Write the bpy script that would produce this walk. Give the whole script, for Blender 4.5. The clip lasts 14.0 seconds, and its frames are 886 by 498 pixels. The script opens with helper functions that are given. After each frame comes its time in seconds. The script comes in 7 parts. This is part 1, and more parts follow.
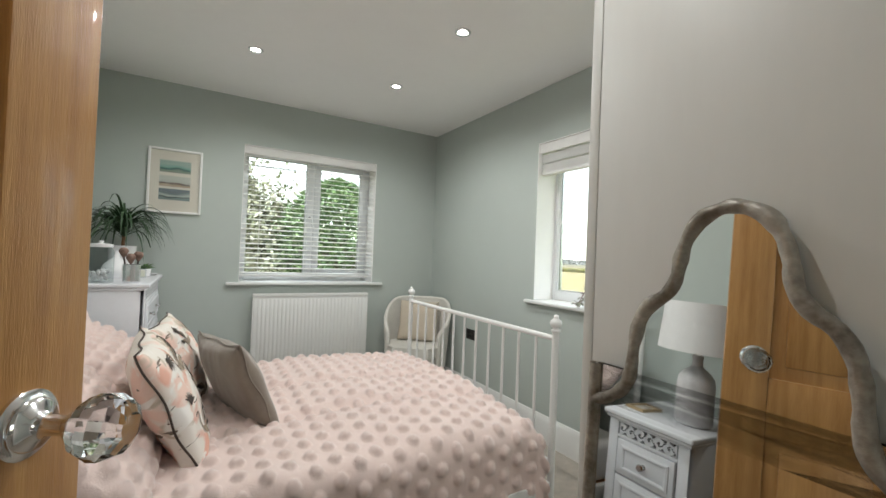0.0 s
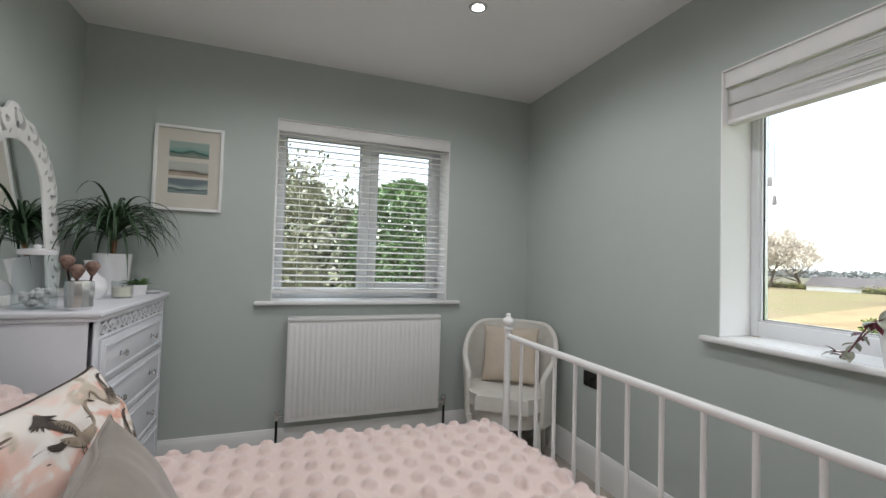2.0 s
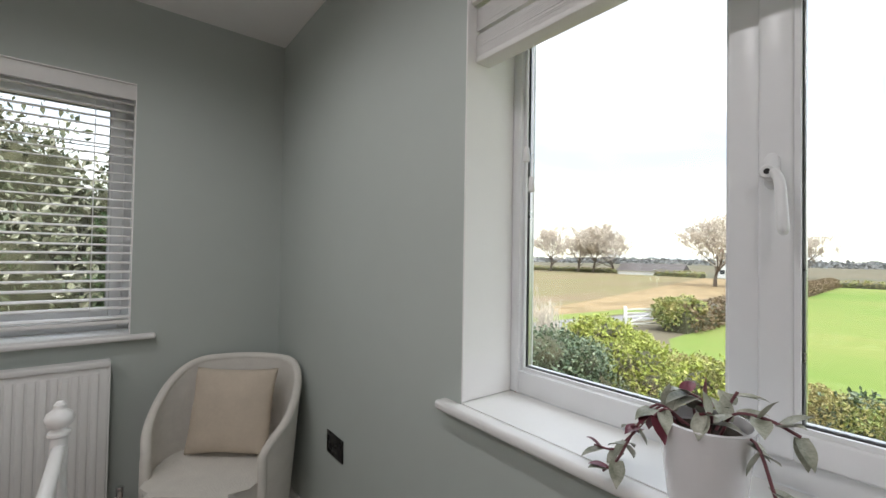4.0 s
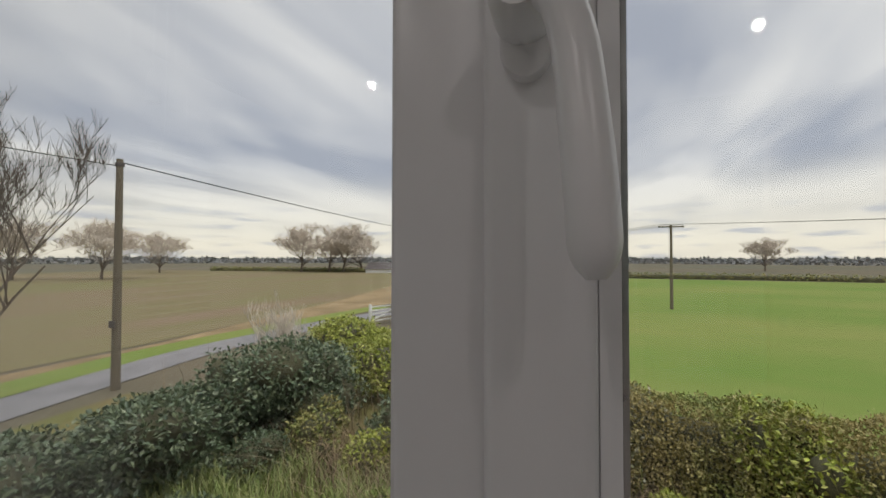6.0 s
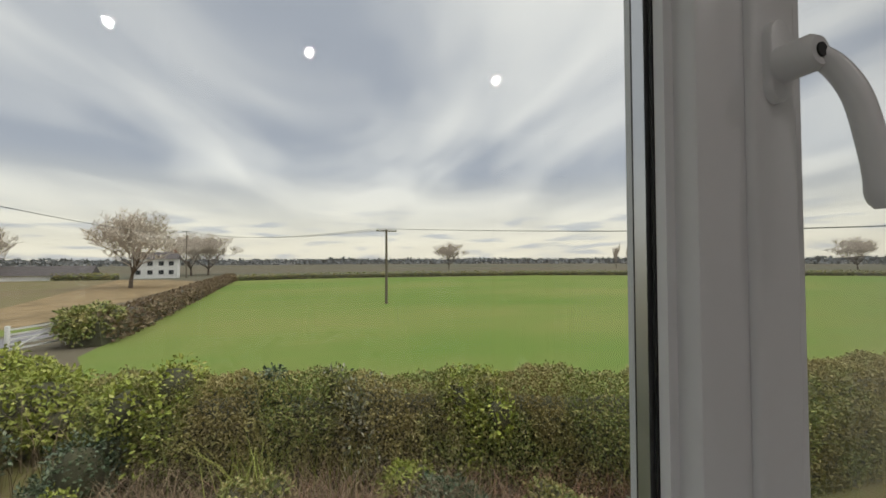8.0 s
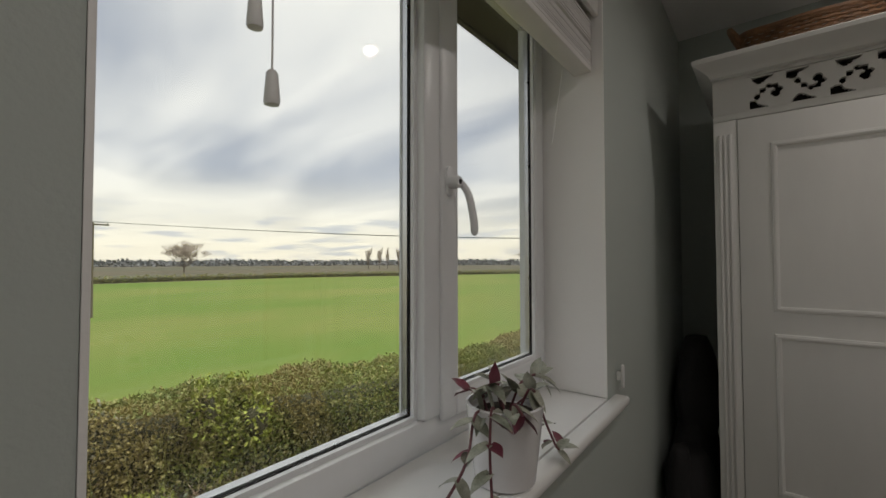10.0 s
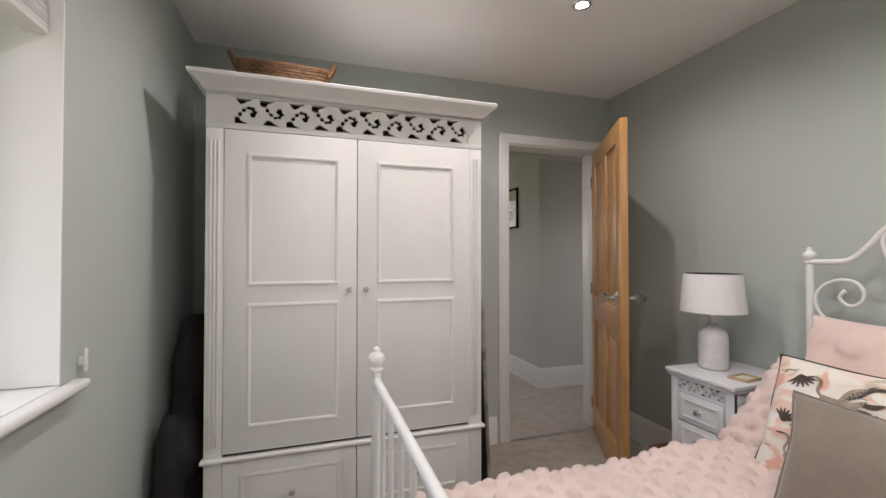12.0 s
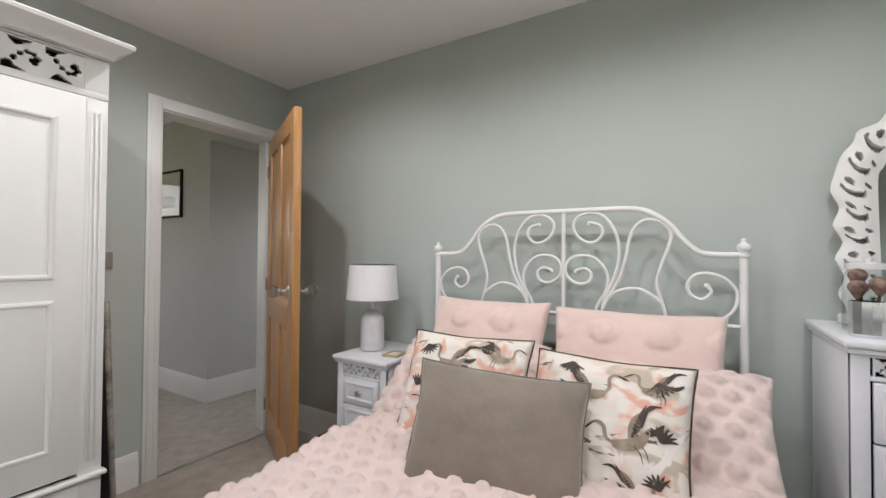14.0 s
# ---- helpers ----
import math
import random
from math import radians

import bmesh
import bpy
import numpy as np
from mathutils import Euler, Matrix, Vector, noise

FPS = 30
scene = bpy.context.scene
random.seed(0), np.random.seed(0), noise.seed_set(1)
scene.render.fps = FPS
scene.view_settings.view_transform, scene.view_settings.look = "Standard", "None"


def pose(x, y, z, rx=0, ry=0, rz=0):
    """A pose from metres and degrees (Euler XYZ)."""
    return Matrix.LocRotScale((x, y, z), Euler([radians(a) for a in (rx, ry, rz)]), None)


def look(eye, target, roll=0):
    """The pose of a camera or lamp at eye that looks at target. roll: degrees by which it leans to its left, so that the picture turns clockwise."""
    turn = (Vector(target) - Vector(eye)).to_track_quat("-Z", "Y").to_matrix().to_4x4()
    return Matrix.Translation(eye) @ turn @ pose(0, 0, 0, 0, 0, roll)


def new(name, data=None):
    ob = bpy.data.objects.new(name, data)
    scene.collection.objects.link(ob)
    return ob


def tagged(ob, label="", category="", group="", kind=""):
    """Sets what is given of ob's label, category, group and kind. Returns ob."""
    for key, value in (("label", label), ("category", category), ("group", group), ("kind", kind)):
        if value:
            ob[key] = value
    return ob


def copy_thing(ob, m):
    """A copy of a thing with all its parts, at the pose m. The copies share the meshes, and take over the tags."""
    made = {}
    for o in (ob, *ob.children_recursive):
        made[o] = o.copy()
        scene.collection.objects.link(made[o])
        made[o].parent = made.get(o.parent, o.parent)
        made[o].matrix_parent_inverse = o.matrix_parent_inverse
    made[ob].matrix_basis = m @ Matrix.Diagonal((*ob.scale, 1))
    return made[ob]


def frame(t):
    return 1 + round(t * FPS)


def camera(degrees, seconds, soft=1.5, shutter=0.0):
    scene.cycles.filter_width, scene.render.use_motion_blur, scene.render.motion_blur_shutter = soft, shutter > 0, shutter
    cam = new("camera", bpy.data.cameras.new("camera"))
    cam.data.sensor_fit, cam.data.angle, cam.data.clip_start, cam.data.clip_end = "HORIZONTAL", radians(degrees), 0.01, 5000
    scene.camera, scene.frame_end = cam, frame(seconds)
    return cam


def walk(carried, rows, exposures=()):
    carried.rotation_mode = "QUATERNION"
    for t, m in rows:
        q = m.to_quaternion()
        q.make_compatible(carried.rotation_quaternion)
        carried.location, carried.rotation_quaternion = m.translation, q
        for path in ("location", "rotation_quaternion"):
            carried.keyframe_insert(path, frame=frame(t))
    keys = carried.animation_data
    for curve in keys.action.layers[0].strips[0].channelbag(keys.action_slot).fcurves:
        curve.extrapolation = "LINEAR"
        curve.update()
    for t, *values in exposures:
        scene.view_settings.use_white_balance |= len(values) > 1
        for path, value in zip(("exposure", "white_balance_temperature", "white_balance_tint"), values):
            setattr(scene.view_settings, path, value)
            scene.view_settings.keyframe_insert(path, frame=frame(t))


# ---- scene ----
cam = camera(93.9, 14.0)
PATH = [
    (0, (0.684, 0.142, 1.207), (1.694, 1.868, 1.238), 2.3),
    (0.5, (0.756, 0.440, 1.212), (1.52, 2.288, 1.248), 2.3),
    (1, (0.808, 0.712, 1.206), (1.467, 2.599, 1.246), 2.2),
    (1.5, (0.913, 0.923, 1.197), (1.556, 2.817, 1.249), 2.0),
    (2, (1.056, 1.116, 1.197), (1.744, 2.992, 1.257), 1.7),
    (2.2, (1.122, 1.201, 1.202), (1.839, 3.067, 1.266), 1.5),
    (4.3, (2.149, 1.538, 1.303), (3.497, 3.015, 1.34), 0.6),
    (4.5, (2.241, 1.552, 1.307), (3.656, 2.964, 1.348), 0.3),
    (5, (2.477, 1.59, 1.317), (4.065, 2.805, 1.362), 0.2),
    (5.5, (2.631, 1.625, 1.327), (4.38, 2.593, 1.371), 0.2),
    (6, (2.688, 1.699, 1.341), (4.588, 2.32, 1.388), 0.1),
    (6.5, (2.72, 1.732, 1.333), (4.708, 1.95, 1.379), 0.2),
    (7, (2.702, 1.861, 1.318), (4.696, 1.713, 1.368), 0.3),
    (7.2, (2.688, 1.92, 1.314), (4.669, 1.649, 1.364), 0.1),
    (9.3, (2.557, 2.222, 1.298), (4.181, 1.056, 1.359), 0.2),
    (9.5, (2.502, 2.285, 1.297), (4.052, 1.023, 1.358), 0.2),
    (10, (2.363, 2.376, 1.285), (3.595, 0.802, 1.343), -0.1),
    (10.5, (2.268, 2.437, 1.281), (3.095, 0.617, 1.336), -0.3),
    (11, (2.263, 2.483, 1.261), (2.588, 0.509, 1.301), -0.1),
    (11.5, (2.198, 2.496, 1.262), (2.02, 0.504, 1.3), -0.1),
    (12, (2.109, 2.528, 1.249), (1.494, 0.625, 1.278), -0.0),
    (12.5, (2.036, 2.587, 1.232), (1.04, 0.853, 1.267), -0.1),
    (13, (2.002, 2.603, 1.226), (0.667, 1.115, 1.252), -0.0),
    (13.5, (1.967, 2.585, 1.217), (0.397, 1.346, 1.248), 0.3),
    (14, (1.975, 2.49, 1.211), (0.258, 1.464, 1.243), 0.4),
]
EXPOSURES = [(0, 0.10, 6350, 6), (1.0, -0.25, 6250, 9), (2.2, -0.33, 6150, 12), (4.3, -0.85, 6350, 14), (5.0, -1.62, 6400, 18), (6.0, -2.08, 6700, 16), (7.2, -2.1, 6900, 13),
             (9.3, -2.08, 6400, 13), (10.0, -1.85, 6900, 13), (10.5, -1.75, 7700, 13), (11.0, -1.2, 7850, 13), (11.5, -0.6, 7250, 15), (11.8, -0.22, 6800, 17), (12.5, 0.05, 6550, 17), (14.0, 0.12, 6300, 13)]
walk(cam, [(t, look(e, g, r)) for t, e, g, r in PATH], EXPOSURES)

# ---- light ----
world = bpy.data.worlds.new("overcast_sky")
scene.world = world
world.use_nodes = True
wn, wl = world.node_tree.nodes, world.node_tree.links
wn.clear()


def wnode(kind, **values):
    n = wn.new(kind)
    for key, value in values.items():
        n.inputs[key].default_value = value
    return n


def wmath(op, a, b):
    n = wn.new("ShaderNodeMath")
    n.operation = op
    for i, v in enumerate((a, b)):
        if isinstance(v, (int, float)):
            n.inputs[i].default_value = v
        else:
            wl.new(v, n.inputs[i])
    return n.outputs[0]


sky = wn.new("ShaderNodeTexSky")
sky.sky_type, sky.sun_disc, sky.sun_elevation, sky.sun_rotation = "NISHITA", False, radians(62), radians(211)
coord = wn.new("ShaderNodeTexCoord")
sep = wn.new("ShaderNodeSeparateXYZ")
wl.new(coord.outputs["Generated"], sep.inputs[0])
height = wmath("MAXIMUM", sep.outputs[2], 0.0)
lift = wmath("ADD", height, 0.07)
comb = wn.new("ShaderNodeCombineXYZ")
wl.new(wmath("MULTIPLY", wmath("DIVIDE", sep.outputs[0], lift), 0.42), comb.inputs[0])
wl.new(wmath("DIVIDE", wmath("ADD", sep.outputs[1], wmath("MULTIPLY", sep.outputs[0], 0.12)), lift), comb.inputs[1])
bands = wnode("ShaderNodeTexNoise", Scale=0.75, Detail=5.0, Roughness=0.52, Distortion=0.5)
wl.new(comb.outputs[0], bands.inputs["Vector"])
ramp = wn.new("ShaderNodeValToRGB")
ramp.color_ramp.elements[0].position, ramp.color_ramp.elements[0].color = 0.38, (0.42, 0.45, 0.52, 1)
ramp.color_ramp.elements[1].position, ramp.color_ramp.elements[1].color = 0.62, (0.90, 0.89, 0.87, 1)
wl.new(bands.outputs["Fac"], ramp.inputs["Fac"])
# small flat clouds low over the horizon
low = wn.new("ShaderNodeMapping")
low.inputs["Scale"].default_value = (9, 9, 75)
wl.new(coord.outputs["Generated"], low.inputs["Vector"])
puffs = wnode("ShaderNodeTexNoise", Scale=1.0, Detail=3.0, Roughness=0.5)
wl.new(low.outputs[0], puffs.inputs["Vector"])
puff_edge = wn.new("ShaderNodeMapRange")
puff_edge.inputs[1].default_value, puff_edge.inputs[2].default_value = 0.54, 0.66
wl.new(puffs.outputs["Fac"], puff_edge.inputs[0])
near_horizon = wn.new("ShaderNodeMapRange")
near_horizon.inputs[1].default_value, near_horizon.inputs[2].default_value = 0.20, 0.03
wl.new(sep.outputs[2], near_horizon.inputs[0])
low_band = wn.new("ShaderNodeMapRange")
low_band.inputs[1].default_value, low_band.inputs[2].default_value = 0.13, 0.08
wl.new(sep.outputs[2], low_band.inputs[0])
glow = wn.new("ShaderNodeMixRGB")
glow.inputs[2].default_value = (0.99, 0.92, 0.76, 1)
wl.new(wmath("MULTIPLY", near_horizon.outputs[0], 0.85), glow.inputs[0])
wl.new(ramp.outputs[0], glow.inputs[1])
flat = wn.new("ShaderNodeMixRGB")
flat.inputs[2].default_value = (0.50, 0.53, 0.60, 1)
wl.new(wmath("MULTIPLY", wmath("MULTIPLY", puff_edge.outputs[0], low_band.outputs[0]), 0.75), flat.inputs[0])
wl.new(glow.outputs[0], flat.inputs[1])
deck = wn.new("ShaderNodeBackground")
wl.new(flat.outputs[0], deck.inputs[0])
# an overcast deck is brightest overhead
overhead = wn.new("ShaderNodeMapRange")
overhead.interpolation_type = "SMOOTHSTEP"
overhead.inputs[1].default_value, overhead.inputs[2].default_value = 0.55, 0.95
overhead.inputs[3].default_value, overhead.inputs[4].default_value = 4.1, 12.3
wl.new(sep.outputs[2], overhead.inputs[0])
wl.new(overhead.outputs[0], deck.inputs[1])
clear = wnode("ShaderNodeBackground", Strength=0.05)
wl.new(sky.outputs[0], clear.inputs[0])
both = wn.new("ShaderNodeAddShader")
wl.new(deck.outputs[0], both.inputs[0])
wl.new(clear.outputs[0], both.inputs[1])
wo = wn.new("ShaderNodeOutputWorld")
wl.new(both.outputs[0], wo.inputs[0])

sun = new("sun", bpy.data.lights.new("sun", "SUN"))
sun.data.energy, sun.data.angle, sun.data.color = 4.0, radians(35), (1, 0.95, 0.88)
sun.matrix_world = look((-12, -20, 44), (0, 0, 0))

SPOT_WATTS = 18.0
SPOTS = [(x, y) for y in (0.93, 2.0, 2.87) for x in (0.92, 1.84)]
for x, y in SPOTS:
    lamp = new("spot_bulb", bpy.data.lights.new("spot_bulb", "SPOT"))
    lamp.data.energy, lamp.data.spot_size, lamp.data.spot_blend, lamp.data.shadow_soft_size = SPOT_WATTS, radians(165), 0.6, 0.018
    lamp.data.color = (1, 0.975, 0.95)
    lamp.location = (x, y, 2.385)

# ---- materials ----
def material(name, colour, rough=0.6, metal=0.0, vary=0.0, scale=8.0, bump=0.0, bump_scale=60.0, stretch=(1, 1, 1), second=None,
             coat=0.0, sheen=0.0, by_object=0.0, detail=4.0, spec=0.5):
    """A principled material with broad colour variation, fine relief and varied gloss, in object space."""
    m = bpy.data.materials.new(name)
    m.use_nodes = True
    n, l = m.node_tree.nodes, m.node_tree.links
    b = n["Principled BSDF"]
    b.inputs["Base Color"].default_value = (*colour, 1)
    b.inputs["Roughness"].default_value, b.inputs["Metallic"].default_value = rough, metal
    b.inputs["Coat Weight"].default_value, b.inputs["Sheen Weight"].default_value = coat, sheen
    b.inputs["Specular IOR Level"].default_value = spec
    tc = n.new("ShaderNodeTexCoord")
    mp = n.new("ShaderNodeMapping")
    mp.inputs["Scale"].default_value = stretch
    l.new(tc.outputs["Object"], mp.inputs["Vector"])
    if vary or second:
        t = n.new("ShaderNodeTexNoise")
        t.inputs["Scale"].default_value, t.inputs["Detail"].default_value = scale, detail
        l.new(mp.outputs[0], t.inputs["Vector"])
        fine = n.new("ShaderNodeTexNoise")
        fine.inputs["Scale"].default_value, fine.inputs["Detail"].default_value = scale * 9, 3
        l.new(mp.outputs[0], fine.inputs["Vector"])
        mixed = n.new("ShaderNodeMath")
        mixed.operation = "MULTIPLY_ADD"
        mixed.inputs[1].default_value = 0.35
        l.new(fine.outputs["Fac"], mixed.inputs[0])
        l.new(t.outputs["Fac"], mixed.inputs[2])
        r = n.new("ShaderNodeValToRGB")
        r.color_ramp.elements[0].position, r.color_ramp.elements[1].position = 0.42, 0.92
        dark = second or tuple(c * (1 - vary) for c in colour)
        light = colour if second else tuple(min(1, c * (1 + vary * 0.6)) for c in colour)
        r.color_ramp.elements[0].color, r.color_ramp.elements[1].color = (*dark, 1), (*light, 1)
        l.new(mixed.outputs[0], r.inputs["Fac"])
        out = r.outputs[0]
        if by_object:
            info = n.new("ShaderNodeObjectInfo")
            hsv = n.new("ShaderNodeHueSaturation")
            rng = n.new("ShaderNodeMapRange")
            rng.inputs[3].default_value, rng.inputs[4].default_value = 1 - by_object, 1 + by_object
            l.new(info.outputs["Random"], rng.inputs[0])
            l.new(rng.outputs[0], hsv.inputs["Value"])
            l.new(out, hsv.inputs["Color"])
            out = hsv.outputs[0]
        l.new(out, b.inputs["Base Color"])
        rr = n.new("ShaderNodeMapRange")
        rr.inputs[3].default_value, rr.inputs[4].default_value = max(0.02, rough - 0.08), min(1, rough + 0.08)
        l.new(t.outputs["Fac"], rr.inputs[0])
        l.new(rr.outputs[0], b.inputs["Roughness"])
    if bump:
        t2 = n.new("ShaderNodeTexNoise")
        t2.inputs["Scale"].default_value, t2.inputs["Detail"].default_value = bump_scale, 5
        l.new(mp.outputs[0], t2.inputs["Vector"])
        bp = n.new("ShaderNodeBump")
        bp.inputs["Strength"].default_value, bp.inputs["Distance"].default_value = min(1, bump), 0.004
        l.new(t2.outputs["Fac"], bp.inputs["Height"])
        l.new(bp.outputs[0], b.inputs["Normal"])
    return m


def glass(name, tint=(1, 1, 1), rough=0.0):
    """Thin clear pane: mostly see-through, with a gloss that grows at grazing angles."""
    m = bpy.data.materials.new(name)
    m.use_nodes = True
    n, l = m.node_tree.nodes, m.node_tree.links
    n.remove(n["Principled BSDF"])
    see, gloss, mix, fr = n.new("ShaderNodeBsdfTransparent"), n.new("ShaderNodeBsdfGlossy"), n.new("ShaderNodeMixShader"), n.new("ShaderNodeLayerWeight")
    see.inputs[0].default_value = (*tint, 1)
    gloss.inputs["Roughness"].default_value = rough
    power, scaled = n.new("ShaderNodeMath"), n.new("ShaderNodeMath")
    power.operation, power.inputs[1].default_value = "POWER", 4.0
    scaled.operation, scaled.inputs[1].default_value, scaled.inputs[2].default_value = "MULTIPLY_ADD", 0.35, 0.02
    l.new(fr.outputs["Facing"], power.inputs[0])
    l.new(power.outputs[0], scaled.inputs[0])
    l.new(scaled.outputs[0], mix.inputs[0])
    l.new(see.outputs[0], mix.inputs[1])
    l.new(gloss.outputs[0], mix.inputs[2])
    l.new(mix.outputs[0], n["Material Output"].inputs[0])
    return m


def emitter(name, colour, strength):
    m = bpy.data.materials.new(name)
    m.use_nodes = True
    b = m.node_tree.nodes["Principled BSDF"]
    b.inputs["Base Color"].default_value = (*colour, 1)
    b.inputs["Emission Color"].default_value, b.inputs["Emission Strength"].default_value = (*colour, 1), strength
    return m


M = {}
M["wall"] = material("sage_wall_paint", (0.47, 0.515, 0.485), 0.75, vary=0.03, scale=1.5, bump=0.10, bump_scale=220)
M["hall"] = material("pale_grey_wall_paint", (0.575, 0.575, 0.555), 0.75, vary=0.03, scale=1.5, bump=0.10, bump_scale=220)
M["ceiling"] = material("white_ceiling_paint", (0.89, 0.88, 0.865), 0.85, vary=0.02, scale=2, bump=0.08, bump_scale=200)
M["carpet"] = material("taupe_carpet", (0.45, 0.40, 0.34), 0.95, vary=0.22, scale=14, bump=0.9, bump_scale=420, sheen=0.2)
M["trim"] = material("white_gloss_paint", (0.80, 0.80, 0.785), 0.38, vary=0.03, scale=6, bump=0.04, bump_scale=90)
M["upvc"] = material("white_plastic_frame", (0.78, 0.79, 0.80), 0.32, vary=0.03, scale=5)
M["gasket"] = material("black_rubber_gasket", (0.015, 0.015, 0.016), 0.6, vary=0.2, scale=20)
M["alu"] = material("silver_spacer_bar", (0.62, 0.63, 0.64), 0.3, metal=0.9, vary=0.1, scale=30)
M["pane"] = glass("window_glass", (0.97, 0.985, 0.98))
M["furniture"] = material("cream_white_furniture_paint", (0.77, 0.765, 0.74), 0.45, vary=0.04, scale=5, bump=0.06, bump_scale=80, stretch=(1, 1, 0.2))
M["furniture_cool"] = material("lilac_white_furniture_paint", (0.74, 0.745, 0.78), 0.45, vary=0.04, scale=5, bump=0.06, bump_scale=80)
# Near-black paints in the cabinets' inner shade; also colours the mirror's back board.
M["cavity"] = material("near_black_shade_and_backing", (0.035, 0.03, 0.027), 0.8, vary=0.3, scale=12)
M["metalwhite"] = material("white_powder_coated_steel", (0.80, 0.80, 0.785), 0.33, vary=0.04, scale=10, bump=0.03, bump_scale=60)
M["chrome"] = material("polished_chrome", (0.75, 0.75, 0.76), 0.12, metal=1.0, vary=0.08, scale=30)
M["oak"] = material("varnished_oak", (0.56, 0.30, 0.105), 0.36, vary=0, scale=3.2, bump=0.22, bump_scale=55, stretch=(14, 14, 0.9), second=(0.36, 0.165, 0.05), coat=0.25)
M["mirror"] = material("mirror_glass", (0.86, 0.88, 0.87), 0.015, metal=1.0)
M["duvet"] = material("blush_pink_tufted_cotton", (0.82, 0.655, 0.605), 0.95, vary=0.05, scale=9, bump=0.5, bump_scale=260, sheen=0.5)
M["tuft"] = material("blush_pink_tuft", (0.82, 0.650, 0.600), 0.98, vary=0.07, scale=30, bump=0.9, bump_scale=420, sheen=0.6)
M["pillow"] = material("blush_pink_plush", (0.82, 0.625, 0.565), 0.95, vary=0.05, scale=9, bump=0.5, bump_scale=300, sheen=0.7)
M["sheet"] = material("white_cotton_sheet", (0.75, 0.72, 0.69), 0.9, vary=0.05, scale=12, bump=0.2, bump_scale=120)
M["velvet"] = material("taupe_velvet", (0.25, 0.205, 0.165), 0.8, vary=0.18, scale=7, bump=0.3, bump_scale=300, sheen=0.5)
M["piping"] = material("dark_bronze_piping", (0.07, 0.05, 0.04), 0.7, vary=0.5, scale=60)
M["ceramic"] = material("white_glazed_ceramic", (0.80, 0.79, 0.80), 0.22, vary=0.03, scale=12, coat=0.3)
M["speckle"] = material("pale_speckled_ceramic", (0.72, 0.70, 0.71), 0.35, vary=0.12, scale=40, coat=0.2)
M["shade"] = material("white_fabric_lampshade", (0.82, 0.81, 0.81), 0.9, vary=0.03, scale=30, bump=0.3, bump_scale=400)
M["wicker"] = material("brown_woven_wicker", (0.22, 0.11, 0.05), 0.6, vary=0.45, scale=22, bump=0.6, bump_scale=120)
M["leaf"] = material("dark_green_leaf", (0.035, 0.075, 0.03), 0.45, vary=0.4, scale=16)
M["loom"] = material("white_woven_paper_fibre", (0.74, 0.715, 0.66), 0.8, vary=0.06, scale=14, bump=1.0, bump_scale=170, stretch=(1, 1, 1.6))
M["linen"] = material("beige_linen", (0.60, 0.52, 0.42), 0.9, vary=0.09, scale=8, bump=0.6, bump_scale=260)
M["slat"] = material("white_blind_slat", (0.80, 0.79, 0.77), 0.45, vary=0.04, scale=9)
M["black"] = material("black_cloth", (0.012, 0.011, 0.012), 0.85, vary=0.4, scale=12, bump=0.6, bump_scale=90)
M["socket"] = material("black_nickel_plate", (0.03, 0.028, 0.027), 0.28, metal=0.6, vary=0.15, scale=30)
M["steelplate"] = material("brushed_steel_plate", (0.42, 0.41, 0.40), 0.35, metal=0.9, vary=0.12, scale=40)
M["white"] = material("white_plastic", (0.80, 0.80, 0.79), 0.4, vary=0.03, scale=20)
M["jar"] = glass("clear_jar_glass", (0.93, 0.95, 0.95), 0.02)
M["candle"] = material("cream_wax", (0.80, 0.74, 0.62), 0.5, vary=0.05, scale=20)
M["paint_silver"] = material("distressed_silver_leaf", (0.58, 0.54, 0.48), 0.40, metal=0.35, vary=0, scale=11, bump=0.7, bump_scale=70, second=(0.10, 0.08, 0.06))
M["bulb"] = emitter("lit_bulb", (1.0, 0.93, 0.82), 14.0)
M["soil"] = material("potting_soil", (0.045, 0.03, 0.02), 0.95, vary=0.5, scale=60, bump=1.0, bump_scale=200)


# ---- mesh helpers ----
def part(name, bm, mat, parent=None, label="", angle=40, loc=None):
    """One mesh object from a bmesh, under a thing or a part."""
    me = bpy.data.meshes.new(name)
    bmesh.ops.recalc_face_normals(bm, faces=bm.faces)
    bm.to_mesh(me)
    bm.free()
    me.materials.append(mat)
    if angle:
        me.shade_smooth()
        me.set_sharp_from_angle(angle=radians(angle))
    ob = new(name, me)
    if loc:
        ob.location = loc
    if parent:
        ob.parent = parent
    if label:
        ob["label"] = label
    return ob


def thing(name, label, category, group="", at=(0, 0, 0), turn=0):
    """An empty at the thing's base, which carries its parts."""
    ob = tagged(new(name), label, category, group)
    ob.empty_display_size = 0.05
    ob.matrix_basis = pose(*at, 0, 0, turn)
    return ob


def box(bm, a, b, bevel=0.0, seg=2):
    v = bmesh.ops.create_cube(bm, size=1)["verts"]
    for p in v:
        p.co = Vector([a[i] if p.co[i] < 0 else b[i] for i in range(3)])
    if bevel:
        edges = list({e for p in v for e in p.link_edges})
        bmesh.ops.bevel(bm, geom=edges, offset=bevel, segments=seg, affect="EDGES", profile=0.5)
    return bm


def boxed(a, b, bevel=0.0, seg=2):
    return box(bmesh.new(), a, b, bevel, seg)


